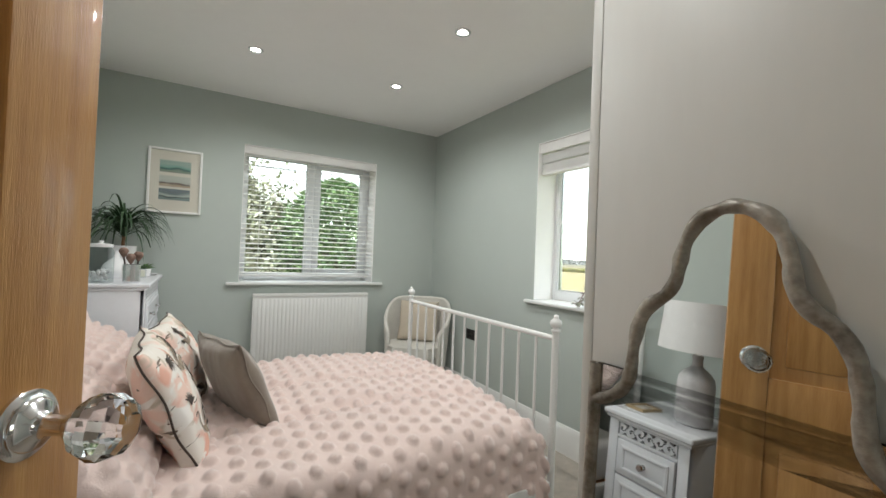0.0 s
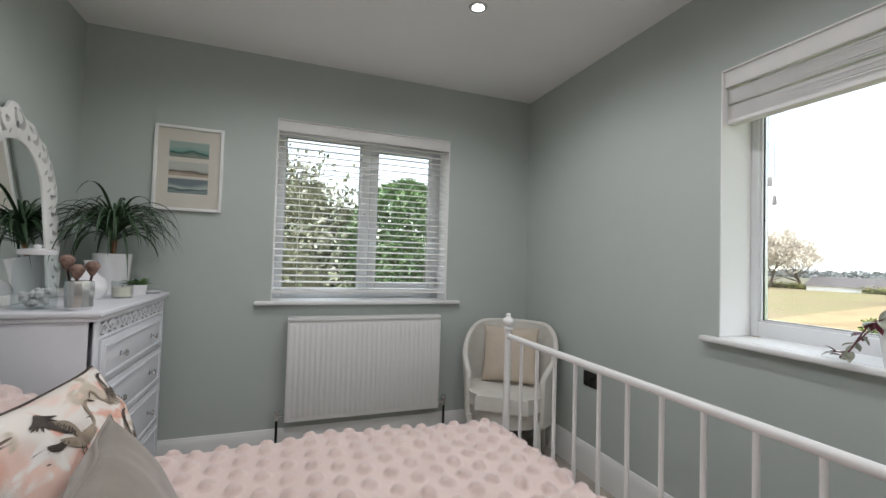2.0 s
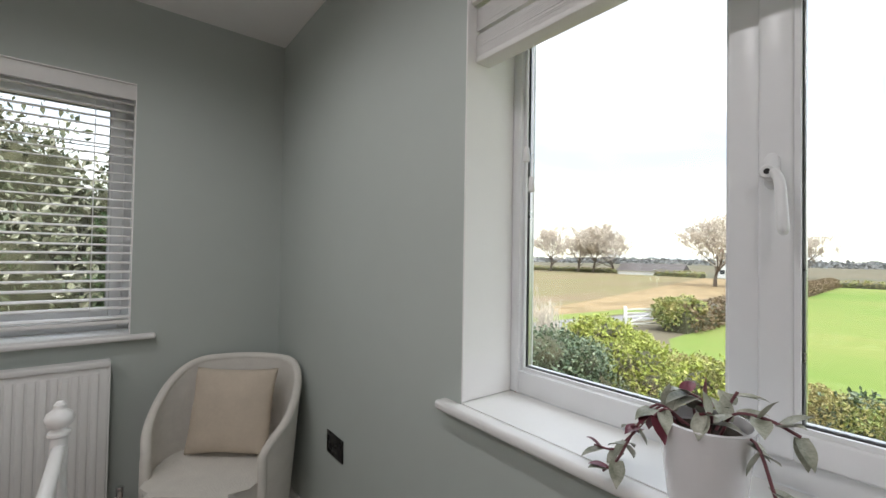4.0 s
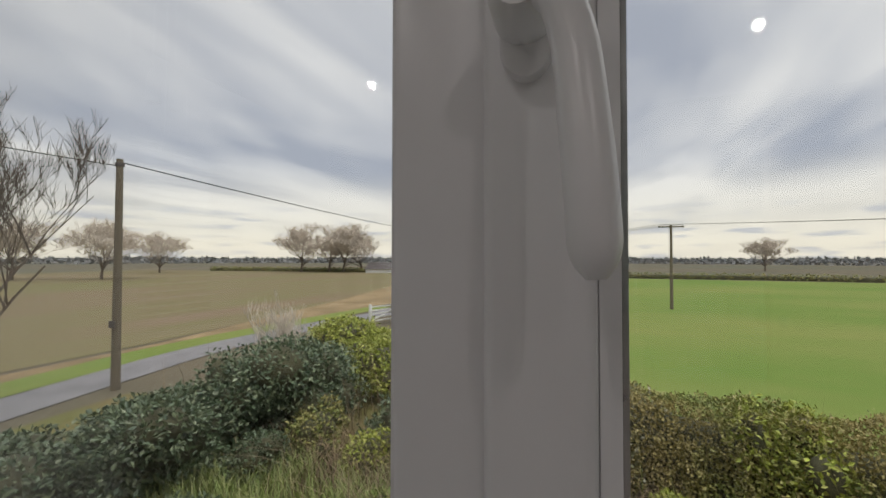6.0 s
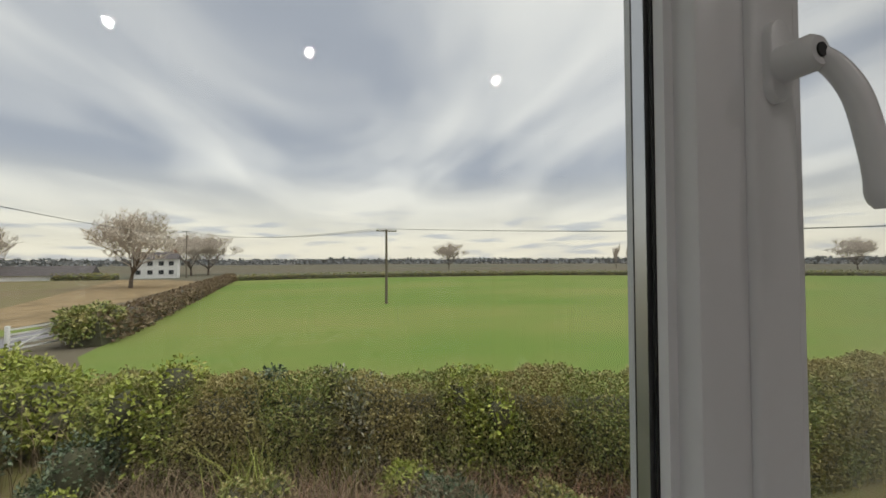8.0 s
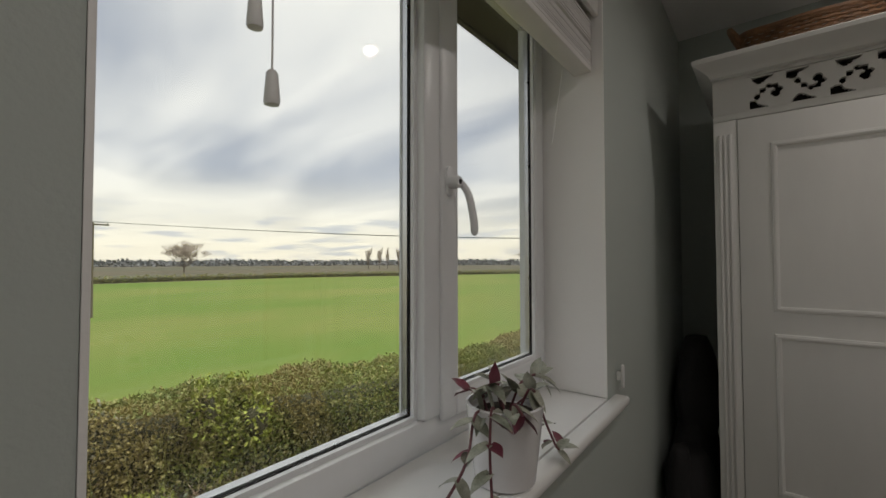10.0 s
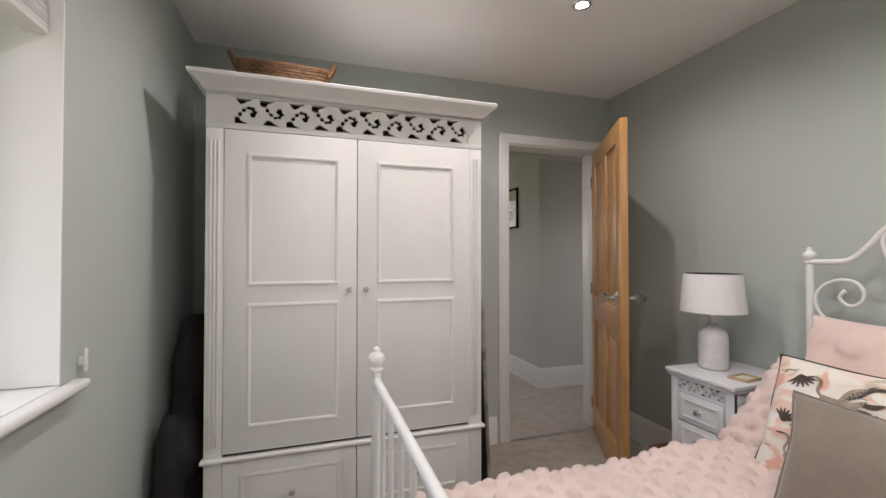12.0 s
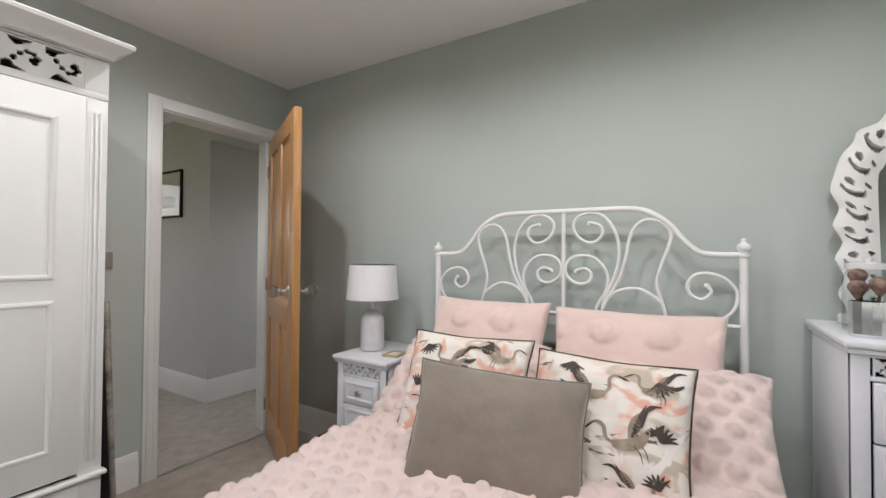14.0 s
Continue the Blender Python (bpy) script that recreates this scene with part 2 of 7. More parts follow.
def lathe(profile, seg=28, centre=(0, 0, 0), bm=None, m=None):
    """Turns a profile of (radius, height) about z; m places it."""
    bm = bm or bmesh.new()
    m = m or Matrix.Translation(centre)
    rings = []
    for r, z in profile:
        rings.append([bm.verts.new(m @ Vector((r * math.cos(a), r * math.sin(a), z))) for a in (i * math.tau / seg for i in range(seg))] if r > 1e-5 else [bm.verts.new(m @ Vector((0, 0, z)))])
    for p, q in zip(rings, rings[1:]):
        for i in range(seg):
            j = (i + 1) % seg
            ring = [p[i % len(p)], p[j % len(p)], q[j % len(q)], q[i % len(q)]]
            ring = list(dict.fromkeys(ring))
            if len(ring) > 2:
                bm.faces.new(ring)
    for ring in (rings[0], rings[-1]):
        if len(ring) > 2:
            bm.faces.new(ring)
    return bm


def tube(pts, r, seg=8, bm=None, radii=None, flat=1.0):
    """A round bar along a line of points."""
    bm = bm or bmesh.new()
    pts = [Vector(p) for p in pts]
    side = None
    rings = []
    for i, p in enumerate(pts):
        way = (pts[min(i + 1, len(pts) - 1)] - pts[max(i - 1, 0)]).normalized()
        if side is None:
            side = way.orthogonal().normalized()
        side = (side - way * side.dot(way)).normalized()
        up = way.cross(side)
        rr = radii[i] if radii else r
        rings.append([bm.verts.new(p + side * rr * math.cos(a) + up * rr * flat * math.sin(a)) for a in (k * math.tau / seg for k in range(seg))])
    for p, q in zip(rings, rings[1:]):
        for k in range(seg):
            bm.faces.new((p[k], p[(k + 1) % seg], q[(k + 1) % seg], q[k]))
    bm.faces.new(rings[0][::-1])
    bm.faces.new(rings[-1])
    return bm


def smooth_line(pts, n=6):
    """A Catmull-Rom line through the points."""
    p = [Vector(q) for q in pts]
    p = [p[0] * 2 - p[1]] + p + [p[-1] * 2 - p[-2]]
    out = []
    for i in range(1, len(p) - 2):
        for k in range(n):
            t = k / n
            a, b, c, d = p[i - 1], p[i], p[i + 1], p[i + 2]
            out.append(0.5 * (2 * b + (c - a) * t + (2 * a - 5 * b + 4 * c - d) * t * t + (3 * b - a - 3 * c + d) * t ** 3))
    out.append(p[-2])
    return out


def plate(outline, depth, m=None, bm=None, bevel=0.0):
    """A flat piece: an outline in x, y, given thickness along z; m places it."""
    bm = bm or bmesh.new()
    m = m or Matrix()
    top = [bm.verts.new(m @ Vector((x, y, depth))) for x, y in outline]
    low = [bm.verts.new(m @ Vector((x, y, 0))) for x, y in outline]
    f = bm.faces.new(top)
    bm.faces.new(low[::-1])
    for i in range(len(top)):
        j = (i + 1) % len(top)
        bm.faces.new((low[i], low[j], top[j], top[i]))
    if bevel:
        bmesh.ops.bevel(bm, geom=list(f.edges), offset=bevel, segments=2, affect="EDGES", profile=0.5)
    return bm


def ribbon(pts, width, depth, m, bm=None):
    """A flat band of varying width along a line in x, y, with thickness along z."""
    bm = bm or bmesh.new()
    pts = [Vector((p[0], p[1])) for p in pts]
    rows = []
    for i, p in enumerate(pts):
        way = (pts[min(i + 1, len(pts) - 1)] - pts[max(i - 1, 0)]).normalized()
        side = Vector((-way.y, way.x)) * (width[i] if isinstance(width, list) else width) / 2
        rows.append([bm.verts.new(m @ Vector((q.x, q.y, z))) for q, z in ((p - side, 0), (p + side, 0), (p + side, depth), (p - side, depth))])
    for a, b in zip(rows, rows[1:]):
        for k in range(4):
            bm.faces.new((a[k], a[(k + 1) % 4], b[(k + 1) % 4], b[k]))
    bm.faces.new(rows[0][::-1])
    bm.faces.new(rows[-1])
    return bm


def flip_to_wall(x, y, z, facing):
    """Local x along the wall, local y up, local z out of it; facing: degrees of the outward normal."""
    return Matrix.Translation((x, y, z)) @ Matrix.Rotation(radians(facing + 90), 4, "Z") @ Matrix.Rotation(radians(90), 4, "X")

# ---- the room's shell ----
W, L, H = 2.70, 3.79, 2.40
EW = (1.248, 2.312, 0.902, 2.015)   # east window: y from, y to, z from, z to
NW = (0.952, 2.068, 0.910, 2.032)   # north window: x from, x to, z from, z to
DOOR = (0.115, 0.848, 2.015)        # doorway: x from, x to, height
OUT = 0.31


def wall_with_hole(name, label, axis, near, far, span, hole, top, mat, low=0.0):
    """A wall of four blocks around one opening, in one mesh. axis: the way it runs."""
    bm = bmesh.new()
    s0, s1 = span
    h0, h1, z0, z1 = hole

    def block(a, b, za, zb):
        if b - a > 1e-4 and zb - za > 1e-4:
            if axis == "x":
                box(bm, (a, near, za), (b, far, zb))
            else:
                box(bm, (near, a, za), (far, b, zb))
    block(s0, h0, low, top)
    block(h1, s1, low, top)
    block(h0, h1, low, z0)
    block(h0, h1, z1, top)
    return tagged(part(name, bm, mat, angle=0), label, "wall", kind="structure")


wall_with_hole("wall_east", "sage green painted plaster wall with a window opening", "y", W, W + OUT - 0.11, (-0.12, L + 0.3), EW, H + 0.1, M["wall"])
wall_with_hole("wall_north", "sage green painted plaster wall with a window opening", "x", L, L + OUT - 0.11, (-0.12, W), NW, H + 0.1, M["wall"])
wall_with_hole("wall_south", "sage green painted plaster wall with a doorway", "x", -0.12, 0.0, (0.0, W), (DOOR[0], DOOR[1], 0.0, DOOR[2]), H + 0.1, M["wall"])
tagged(part("wall_west", boxed((-0.12, -0.12, 0), (0, L, H + 0.1)), M["wall"], angle=0), "sage green painted plaster wall behind the bed", "wall", kind="structure")
tagged(part("floor", boxed((-1.6, -3.2, -0.25), (W + 0.3, L + 0.3, 0)), M["carpet"], angle=0), "taupe fitted pile carpet", "floor", kind="structure")
tagged(part("ceiling", boxed((0, 0, H), (W, L, H + 0.1)), M["ceiling"], angle=0), "plain white painted ceiling", "ceiling", kind="structure")
roof = tagged(part("roof_deck", boxed((-1.7, -3.4, H + 0.105), (W + 0.3, L + 0.3, H + 0.2)), M["ceiling"], angle=0), "plain closing deck above the rooms", "ceiling", kind="structure")

# landing beyond the doorway
tagged(part("wall_landing_pier", boxed((-1.5, -3.2, 0), (0.045, -0.90, H)), M["hall"], angle=0), "pale grey landing wall with an outer corner", "wall", kind="structure")
# Unseen opening, added to let sky light graze the landing walls.
wall_with_hole("wall_landing_end", "pale grey landing end wall with an unseen opening added for light", "y", -1.62, -1.5, (-0.90, -0.12), (-0.80, -0.22, 0.9, 2.05), H, M["hall"])
tagged(part("wall_landing_inner", boxed((-1.5, -0.135, 0), (-0.12, 0.0, H)), M["hall"], angle=0), "pale grey landing wall", "wall", kind="structure")
# Another added opening, out of view, that brings daylight to the landing.
wall_with_hole("wall_landing_south", "pale grey landing wall with an unseen opening added for light", "x", -3.32, -3.2, (0.045, W + 0.3), (0.7, 2.3, 0.9, 2.1), H, M["hall"])
tagged(part("wall_landing_east", boxed((W, -3.2, 0), (W + 0.2, -0.12, H)), M["hall"], angle=0), "pale grey landing wall", "wall", kind="structure")
tagged(part("ceiling_landing", boxed((-1.5, -3.2, H), (W + 0.2, -0.12, H + 0.1)), M["ceiling"], angle=0), "plain white landing ceiling", "ceiling", kind="structure")
tagged(part("bulkhead", boxed((-1.5, -0.90, 2.15), (0.045, -0.135, H)), M["hall"], angle=0), "boxed-in lower ceiling over the landing", "bulkhead", kind="structure")


SKIRT = [(0, 0), (0.018, 0), (0.018, 0.125), (0.015, 0.135), (0.015, 0.150), (0.010, 0.160), (0.006, 0.172), (0, 0.175)]


def skirting(name, a, b, out, label="white moulded skirting board", tall=1.0):
    """Moulded board from a to b on the floor; out: unit vector into the room."""
    bm = bmesh.new()
    ends = []
    for p in (a, b):
        ends.append([bm.verts.new((p[0] + out[0] * d, p[1] + out[1] * d, z * tall)) for d, z in SKIRT])
    for i in range(len(SKIRT) - 1):
        bm.faces.new((ends[0][i], ends[0][i + 1], ends[1][i + 1], ends[1][i]))
    bm.faces.new(ends[0])
    bm.faces.new(ends[1][::-1])
    return tagged(part(name, bm, M["trim"], angle=30), label, "skirting", kind="structure")


skirting("baseboard_north", (0.0, L), (W, L), (0, -1))
skirting("baseboard_east", (W, 0), (W, L - 0.018), (-1, 0))
skirting("baseboard_west", (0, 0.02), (0, L - 0.018), (1, 0))
skirting("baseboard_south", (DOOR[1] + 0.07, 0), (W - 0.018, 0), (0, 1))
skirting("baseboard_landing_a", (0.045, -3.2), (0.045, -0.90), (1, 0), tall=1.05)
skirting("baseboard_landing_b", (-1.5, -0.90), (0.063, -0.90), (0, 1), tall=1.05)


def door_casing():
    """Lining and moulded architraves of the doorway."""
    x0, x1, z1 = DOOR
    lining = bmesh.new()
    box(lining, (x0, -0.135, 0), (x0 + 0.022, 0.012, z1), 0.002)
    box(lining, (x1 - 0.022, -0.135, 0), (x1, 0.012, z1), 0.002)
    box(lining, (x0 + 0.022, -0.135, z1 - 0.022), (x1 - 0.022, 0.012, z1), 0.002)
    box(lining, (x0 + 0.022, -0.07, 0), (x0 + 0.034, -0.035, z1 - 0.022), 0.001)
    box(lining, (x1 - 0.034, -0.07, 0), (x1 - 0.022, -0.035, z1 - 0.022), 0.001)
    tagged(part("door_lining", lining, M["trim"]), "white painted door lining with a stop", "door frame", kind="structure")
    for side, y, s in (("room", 0.0, 1), ("landing", -0.12, -1)):
        bm = bmesh.new()
        for wdt, dep in ((0.066, 0.014), (0.050, 0.019), (0.020, 0.022)):
            o = 0.012
            ya, yb = sorted((y, y + s * dep))
            box(bm, (x1 - o, ya, 0), (x1 - o + wdt, yb, z1 + wdt - o), 0.002)
            box(bm, (max(x0 + o - wdt, 0.002), ya, 0), (x0 + o, yb, z1 + wdt - o), 0.002)
            box(bm, (x0 + o + 0.0005, ya, z1 - o), (x1 - o - 0.0005, yb, z1 + wdt - o), 0.002)
        tagged(part("architrave_" + side, bm, M["trim"]), "white moulded architrave round the doorway", "architrave", kind="structure")
    strip = boxed((x0 + 0.022, -0.012, 0.0), (x1 - 0.022, 0.022, 0.006), 0.002)
    tagged(part("threshold_strip", strip, M["chrome"]), "narrow metal carpet bar across the doorway", "threshold", kind="structure")


door_casing()


def window_unit(name, label, m, width, height, mull, sash_right=True, fw=0.045, low=0.057):
    """uPVC window in local x (along), y (up), z (into the room): frame, mullion, panes, one opening sash. mull: (from, to)."""
    root = tagged(new(name), label, "window", kind="structure")
    root.matrix_basis = m
    bm = bmesh.new()
    box(bm, (0, 0, -0.044), (fw, height, 0), 0.004)
    box(bm, (width - fw, 0, -0.044), (width, height, 0), 0.004)
    box(bm, (fw, 0, -0.044), (width - fw, low, 0), 0.004)
    box(bm, (fw, height - fw, -0.044), (width - fw, height, 0), 0.004)
    part("window_frame", bm, M["upvc"], root)
    bm = boxed((mull[0], low, -0.044), (mull[1], height - fw, 0.006), 0.005)
    part("mullion", bm, M["upvc"], root)
    lights = [(fw, mull[0]), (mull[1], width - fw)]
    opening = 1 if sash_right else 0
    for i, (a, b) in enumerate(lights):
        z_in, tail = -0.010, 0.0085
        lo, hi = low, height - fw
        if i == opening:
            sw, o = 0.048, 0.012
            bm = bmesh.new()
            za, zb = -0.040, 0.013
            a0, b0, lo0, hi0 = a - o, b + o, lo - o, hi + o
            box(bm, (a0, lo0, 0.001), (a0 + sw, hi0, zb), 0.006, 3)
            box(bm, (b0 - sw, lo0, 0.001), (b0, hi0, zb), 0.006, 3)
            box(bm, (a0 + sw, lo0, 0.001), (b0 - sw, lo0 + sw, zb), 0.006, 3)
            box(bm, (a0 + sw, hi0 - sw, 0.001), (b0 - sw, hi0, zb), 0.006, 3)
            for (p, q) in (((a + 0.001, lo + 0.001, za), (a0 + sw, hi - 0.001, 0.001)), ((b0 - sw, lo + 0.001, za), (b - 0.001, hi - 0.001, 0.001)),
                           ((a0 + sw, lo + 0.001, za), (b0 - sw, lo0 + sw, 0.001)), ((a0 + sw, hi0 - sw, za), (b0 - sw, hi - 0.001, 0.001))):
                box(bm, p, q)
            sash = part("sash", bm, M["upvc"], root, "white opening sash")
            a, b, lo, hi = a0 + sw, b0 - sw, lo0 + sw, hi0 - sw
            z_in, tail = 0.012, 0.002
        else:
            sash = root
        rim = lambda d, e, z0, z1, mat, nm: part(nm, ring_bars(a + d, b - d, lo + d, hi - d, e, z0, z1), mat, sash)
        rim(0.0, 0.0085, z_in - 0.012, z_in - 0.003, M["upvc"], "glazing_bead")
        rim(0.0, 0.0095, z_in - 0.0155, z_in - 0.0125, M["gasket"], "gasket")
        rim(0.0, 0.0125, z_in - 0.029, z_in - 0.0175, M["alu"], "spacer_bar")
        rim(0.0, tail + 0.0008, z_in - 0.034, z_in - 0.032, M["gasket"], "gasket")
        rim(0.0, tail, z_in - 0.041, z_in - 0.0345, M["upvc"], "outer_bead")
        for zz in (z_in - 0.0165, z_in - 0.0305):
            pane = part("pane", boxed((a + 0.002, lo + 0.002, zz), (b - 0.002, hi - 0.002, zz + 0.0005)), M["pane"], sash, angle=0)
            pane.visible_shadow = False
    return root


def ring_bars(a, b, lo, hi, e, z0, z1):
    bm = bmesh.new()
    box(bm, (a, lo, z0), (a + e, hi, z1))
    box(bm, (b - e, lo, z0), (b, hi, z1))
    box(bm, (a + e, lo, z0), (b - e, lo + e, z1))
    box(bm, (a + e, hi - e, z0), (b - e, hi, z1))
    return bm


# local x runs from north to south on the east wall
ewin = window_unit("window_1", "white two-light window with an opening sash overlooking fields", flip_to_wall(2.876, EW[1], EW[2] + 0.0225, 180), EW[1] - EW[0], EW[3] - EW[2] - 0.0225, (EW[1] - 1.785, EW[1] - 1.727), fw=0.032, low=0.060)
nwin = window_unit("window_2", "white two-light window behind a venetian blind", flip_to_wall(NW[0], L + 0.185, NW[2] + 0.02, 270), NW[1] - NW[0], NW[3] - NW[2] - 0.02, (0.540, 0.610))


def reveal_lining(name, m, width, height, back):
    """White plaster lining of a window opening: two sides and the head. Local z into the room."""
    bm = bmesh.new()
    box(bm, (0.0005, 0.002, -back), (0.005, height - 0.0005, 0.0015))
    box(bm, (width - 0.005, 0.002, -back), (width - 0.0005, height - 0.0005, 0.0015))
    box(bm, (0.005, height - 0.005, -back), (width - 0.005, height - 0.0005, 0.0015))
    ob = tagged(part(name, bm, M["ceiling"], angle=0), "white painted plaster reveal of the window", "window reveal", kind="structure")
    ob.matrix_basis = m


reveal_lining("trim_reveal_east", flip_to_wall(W, EW[1], EW[2] + 0.022, 180), EW[1] - EW[0], EW[3] - EW[2] - 0.022, 0.175)
reveal_lining("trim_reveal_north", flip_to_wall(NW[0], L, NW[2] + 0.022, 270), NW[1] - NW[0], NW[3] - NW[2] - 0.022, 0.184)


def sill(name, m, width, reach, back, horn=0.062, label="white painted window board with a rounded nose"):
    """Window board: local x along, y up, z into the room."""
    bm = bmesh.new()
    box(bm, (-horn, -0.024, 0.0005), (width + horn, 0.0, reach), 0.0095, 4)
    box(bm, (0.0005, -0.020, -back), (width - 0.0005, -0.0003, 0.0005))
    ob = tagged(part(name, bm, M["trim"]), label, "window sill", kind="structure")
    ob.matrix_basis = m
    return ob


sill("window_sill_east", flip_to_wall(W, EW[1], EW[2] + 0.022, 180), EW[1] - EW[0], 0.042, 0.176)
sill("window_sill_north", flip_to_wall(NW[0], L, NW[2] + 0.022, 270), NW[1] - NW[0], 0.042, 0.185, 0.090)

# ---- fixtures ----
def blind(name, label, at, width, top, bottom, pitch, stack=False):
    """Venetian blind along local x; z measured from the floor. stack: raised, with its slats piled up."""
    root = thing(name, label, "blind", at=at[:3], turn=at[3])
    part("valance", boxed((0.002, -0.066, top - 0.068), (width - 0.002, -0.052, top), 0.003), M["slat"], root)
    part("head_rail", boxed((0.004, -0.048, top - 0.045), (width - 0.004, 0.004, top - 0.002), 0.002), M["slat"], root)
    bm = bmesh.new()
    n = 7
    for k in range(n):
        y = -0.025 + 0.05 * k / (n - 1)
        z = 0.0032 * (1 - (2 * k / (n - 1) - 1) ** 2)
        for x in (0.006, width - 0.006):
            bm.verts.new((x, y, z))
            bm.verts.new((x, y, z - 0.0026))
    bm.verts.ensure_lookup_table()
    v = bm.verts
    for k in range(n - 1):
        i, j = 4 * k, 4 * k + 4
        bm.faces.new((v[i], v[i + 2], v[j + 2], v[j]))
        bm.faces.new((v[i + 1], v[j + 1], v[j + 3], v[i + 3]))
    bm.faces.new((v[0], v[1], v[3], v[2]))
    bm.faces.new((v[4 * n - 4], v[4 * n - 2], v[4 * n - 1], v[4 * n - 3]))
    for k in range(n - 1):
        for e in (0, 2):
            i, j = 4 * k + e, 4 * k + 4 + e
            bm.faces.new((v[i], v[j], v[j + 1], v[i + 1]))
    first = part("slat", bm, M["slat"], root, angle=60)
    tilt = 0 if stack else 7
    z = top - 0.075
    count = 0
    while z > bottom + 0.03 and (not stack or count < 29):
        s = first if count == 0 else new("slat", first.data)
        s.parent = root
        s.matrix_basis = pose(0, -0.022, z, tilt + random.uniform(-1.2, 1.2), random.uniform(-0.12, 0.12), 0)
        z -= (0.0145 if count == 13 else 0.0042) if stack else pitch
        count += 1
    rail_z = z - 0.008 if stack else bottom
    part("bottom_rail", boxed((0.004, -0.047, rail_z), (width - 0.004, 0.003, rail_z + 0.016), 0.004), M["slat"], root)
    for x in (0.14, width / 2, width - 0.14):
        for y in (-0.046, 0.004):
            part("ladder_cord", tube([(x, y, top - 0.05), (x, y, rail_z + 0.01)], 0.0011, 5), M["white"], root)
    return root


blind("venetian_blind", "white slatted venetian blind lowered over the window", (NW[0], L + 0.075, 0, 0), NW[1] - NW[0], NW[3] - 0.003, 0.975, 0.0395)
raised = blind("venetian_blind", "white venetian blind raised to a stack under its valance", (W + 0.075, EW[0], 0, -90), EW[1] - EW[0], EW[3] - 0.003, 0.9, 0.04, stack=True)
raised.matrix_basis = pose(W + 0.075, EW[1], 0, 0, 0, -90)


def cord_pull(x, y, top, ends):
    root = thing("blind_cord", "white blind cords with tapered wooden toggles", "blind cord", at=(x, y, 0))
    for dx, dy, z in ends:
        part("cord", tube([(dx, dy, top), (dx, dy, z + 0.03)], 0.0012, 6), M["white"], root)
        part("toggle", lathe([(0.0, 0), (0.0075, 0.001), (0.0085, 0.004), (0.0062, 0.034), (0.004, 0.037), (0, 0.0375)], 14, (dx, dy, z)), M["white"], root)


cord_pull(2.766, 2.150, 1.87, ((0.002, 0.018, 1.521), (0.0, 0.0, 1.447)))
tail = thing("blind_cord", "thin white tilt cord hanging by the window reveal", "blind cord", at=(2.80, 1.325, 0))
part("cord", tube(smooth_line([(-0.03, 0, 1.90), (-0.02, 0.004, 1.80), (0.0, 0.0, 1.68), (0.012, 0.002, 1.60)]), 0.0012, 6), M["white"], tail)


def casement_handle(m, label):
    """Cranked window handle: local x along, y up, z into the room."""
    root = tagged(new("window_handle"), label, "window handle")
    root.matrix_basis = m
    part("base_plate", plate([(0.011 * math.cos(a), 0.014 * math.sin(a) + (0.020 if math.sin(a) > 0 else -0.012)) for a in (k * math.tau / 28 for k in range(28))], 0.007, bevel=0.002), M["upvc"], root)
    part("boss", lathe([(0.0, 0.030), (0.0095, 0.030), (0.0125, 0.026), (0.013, 0.007), (0.0, 0.007)], 20), M["upvc"], root)
    part("keyhole", lathe([(0, 0.0312), (0.0048, 0.0312), (0.0048, 0.0295), (0, 0.0295)], 12), M["gasket"], root)
    line = smooth_line([(0.002, 0.003, 0.022), (0.013, -0.009, 0.030), (0.019, -0.030, 0.038), (0.022, -0.058, 0.043), (0.024, -0.084, 0.046), (0.025, -0.106, 0.046)], 6)
    rad = [0.0070 + 0.0010 * min(1, i / 20) for i in range(len(line))]
    rad[-1], rad[-2], rad[-3] = 0.0030, 0.0060, 0.0074
    part("lever", tube(line, 0.007, 14, radii=rad), M["upvc"], root)


casement_handle(flip_to_wall(2.876 - 0.0125, 1.719, 1.441, 180), "white cranked window handle with a key lock")


casement_handle(flip_to_wall(1.512, L + 0.185 - 0.0125, 1.50, 270), "white window handle on the sash behind the blind")


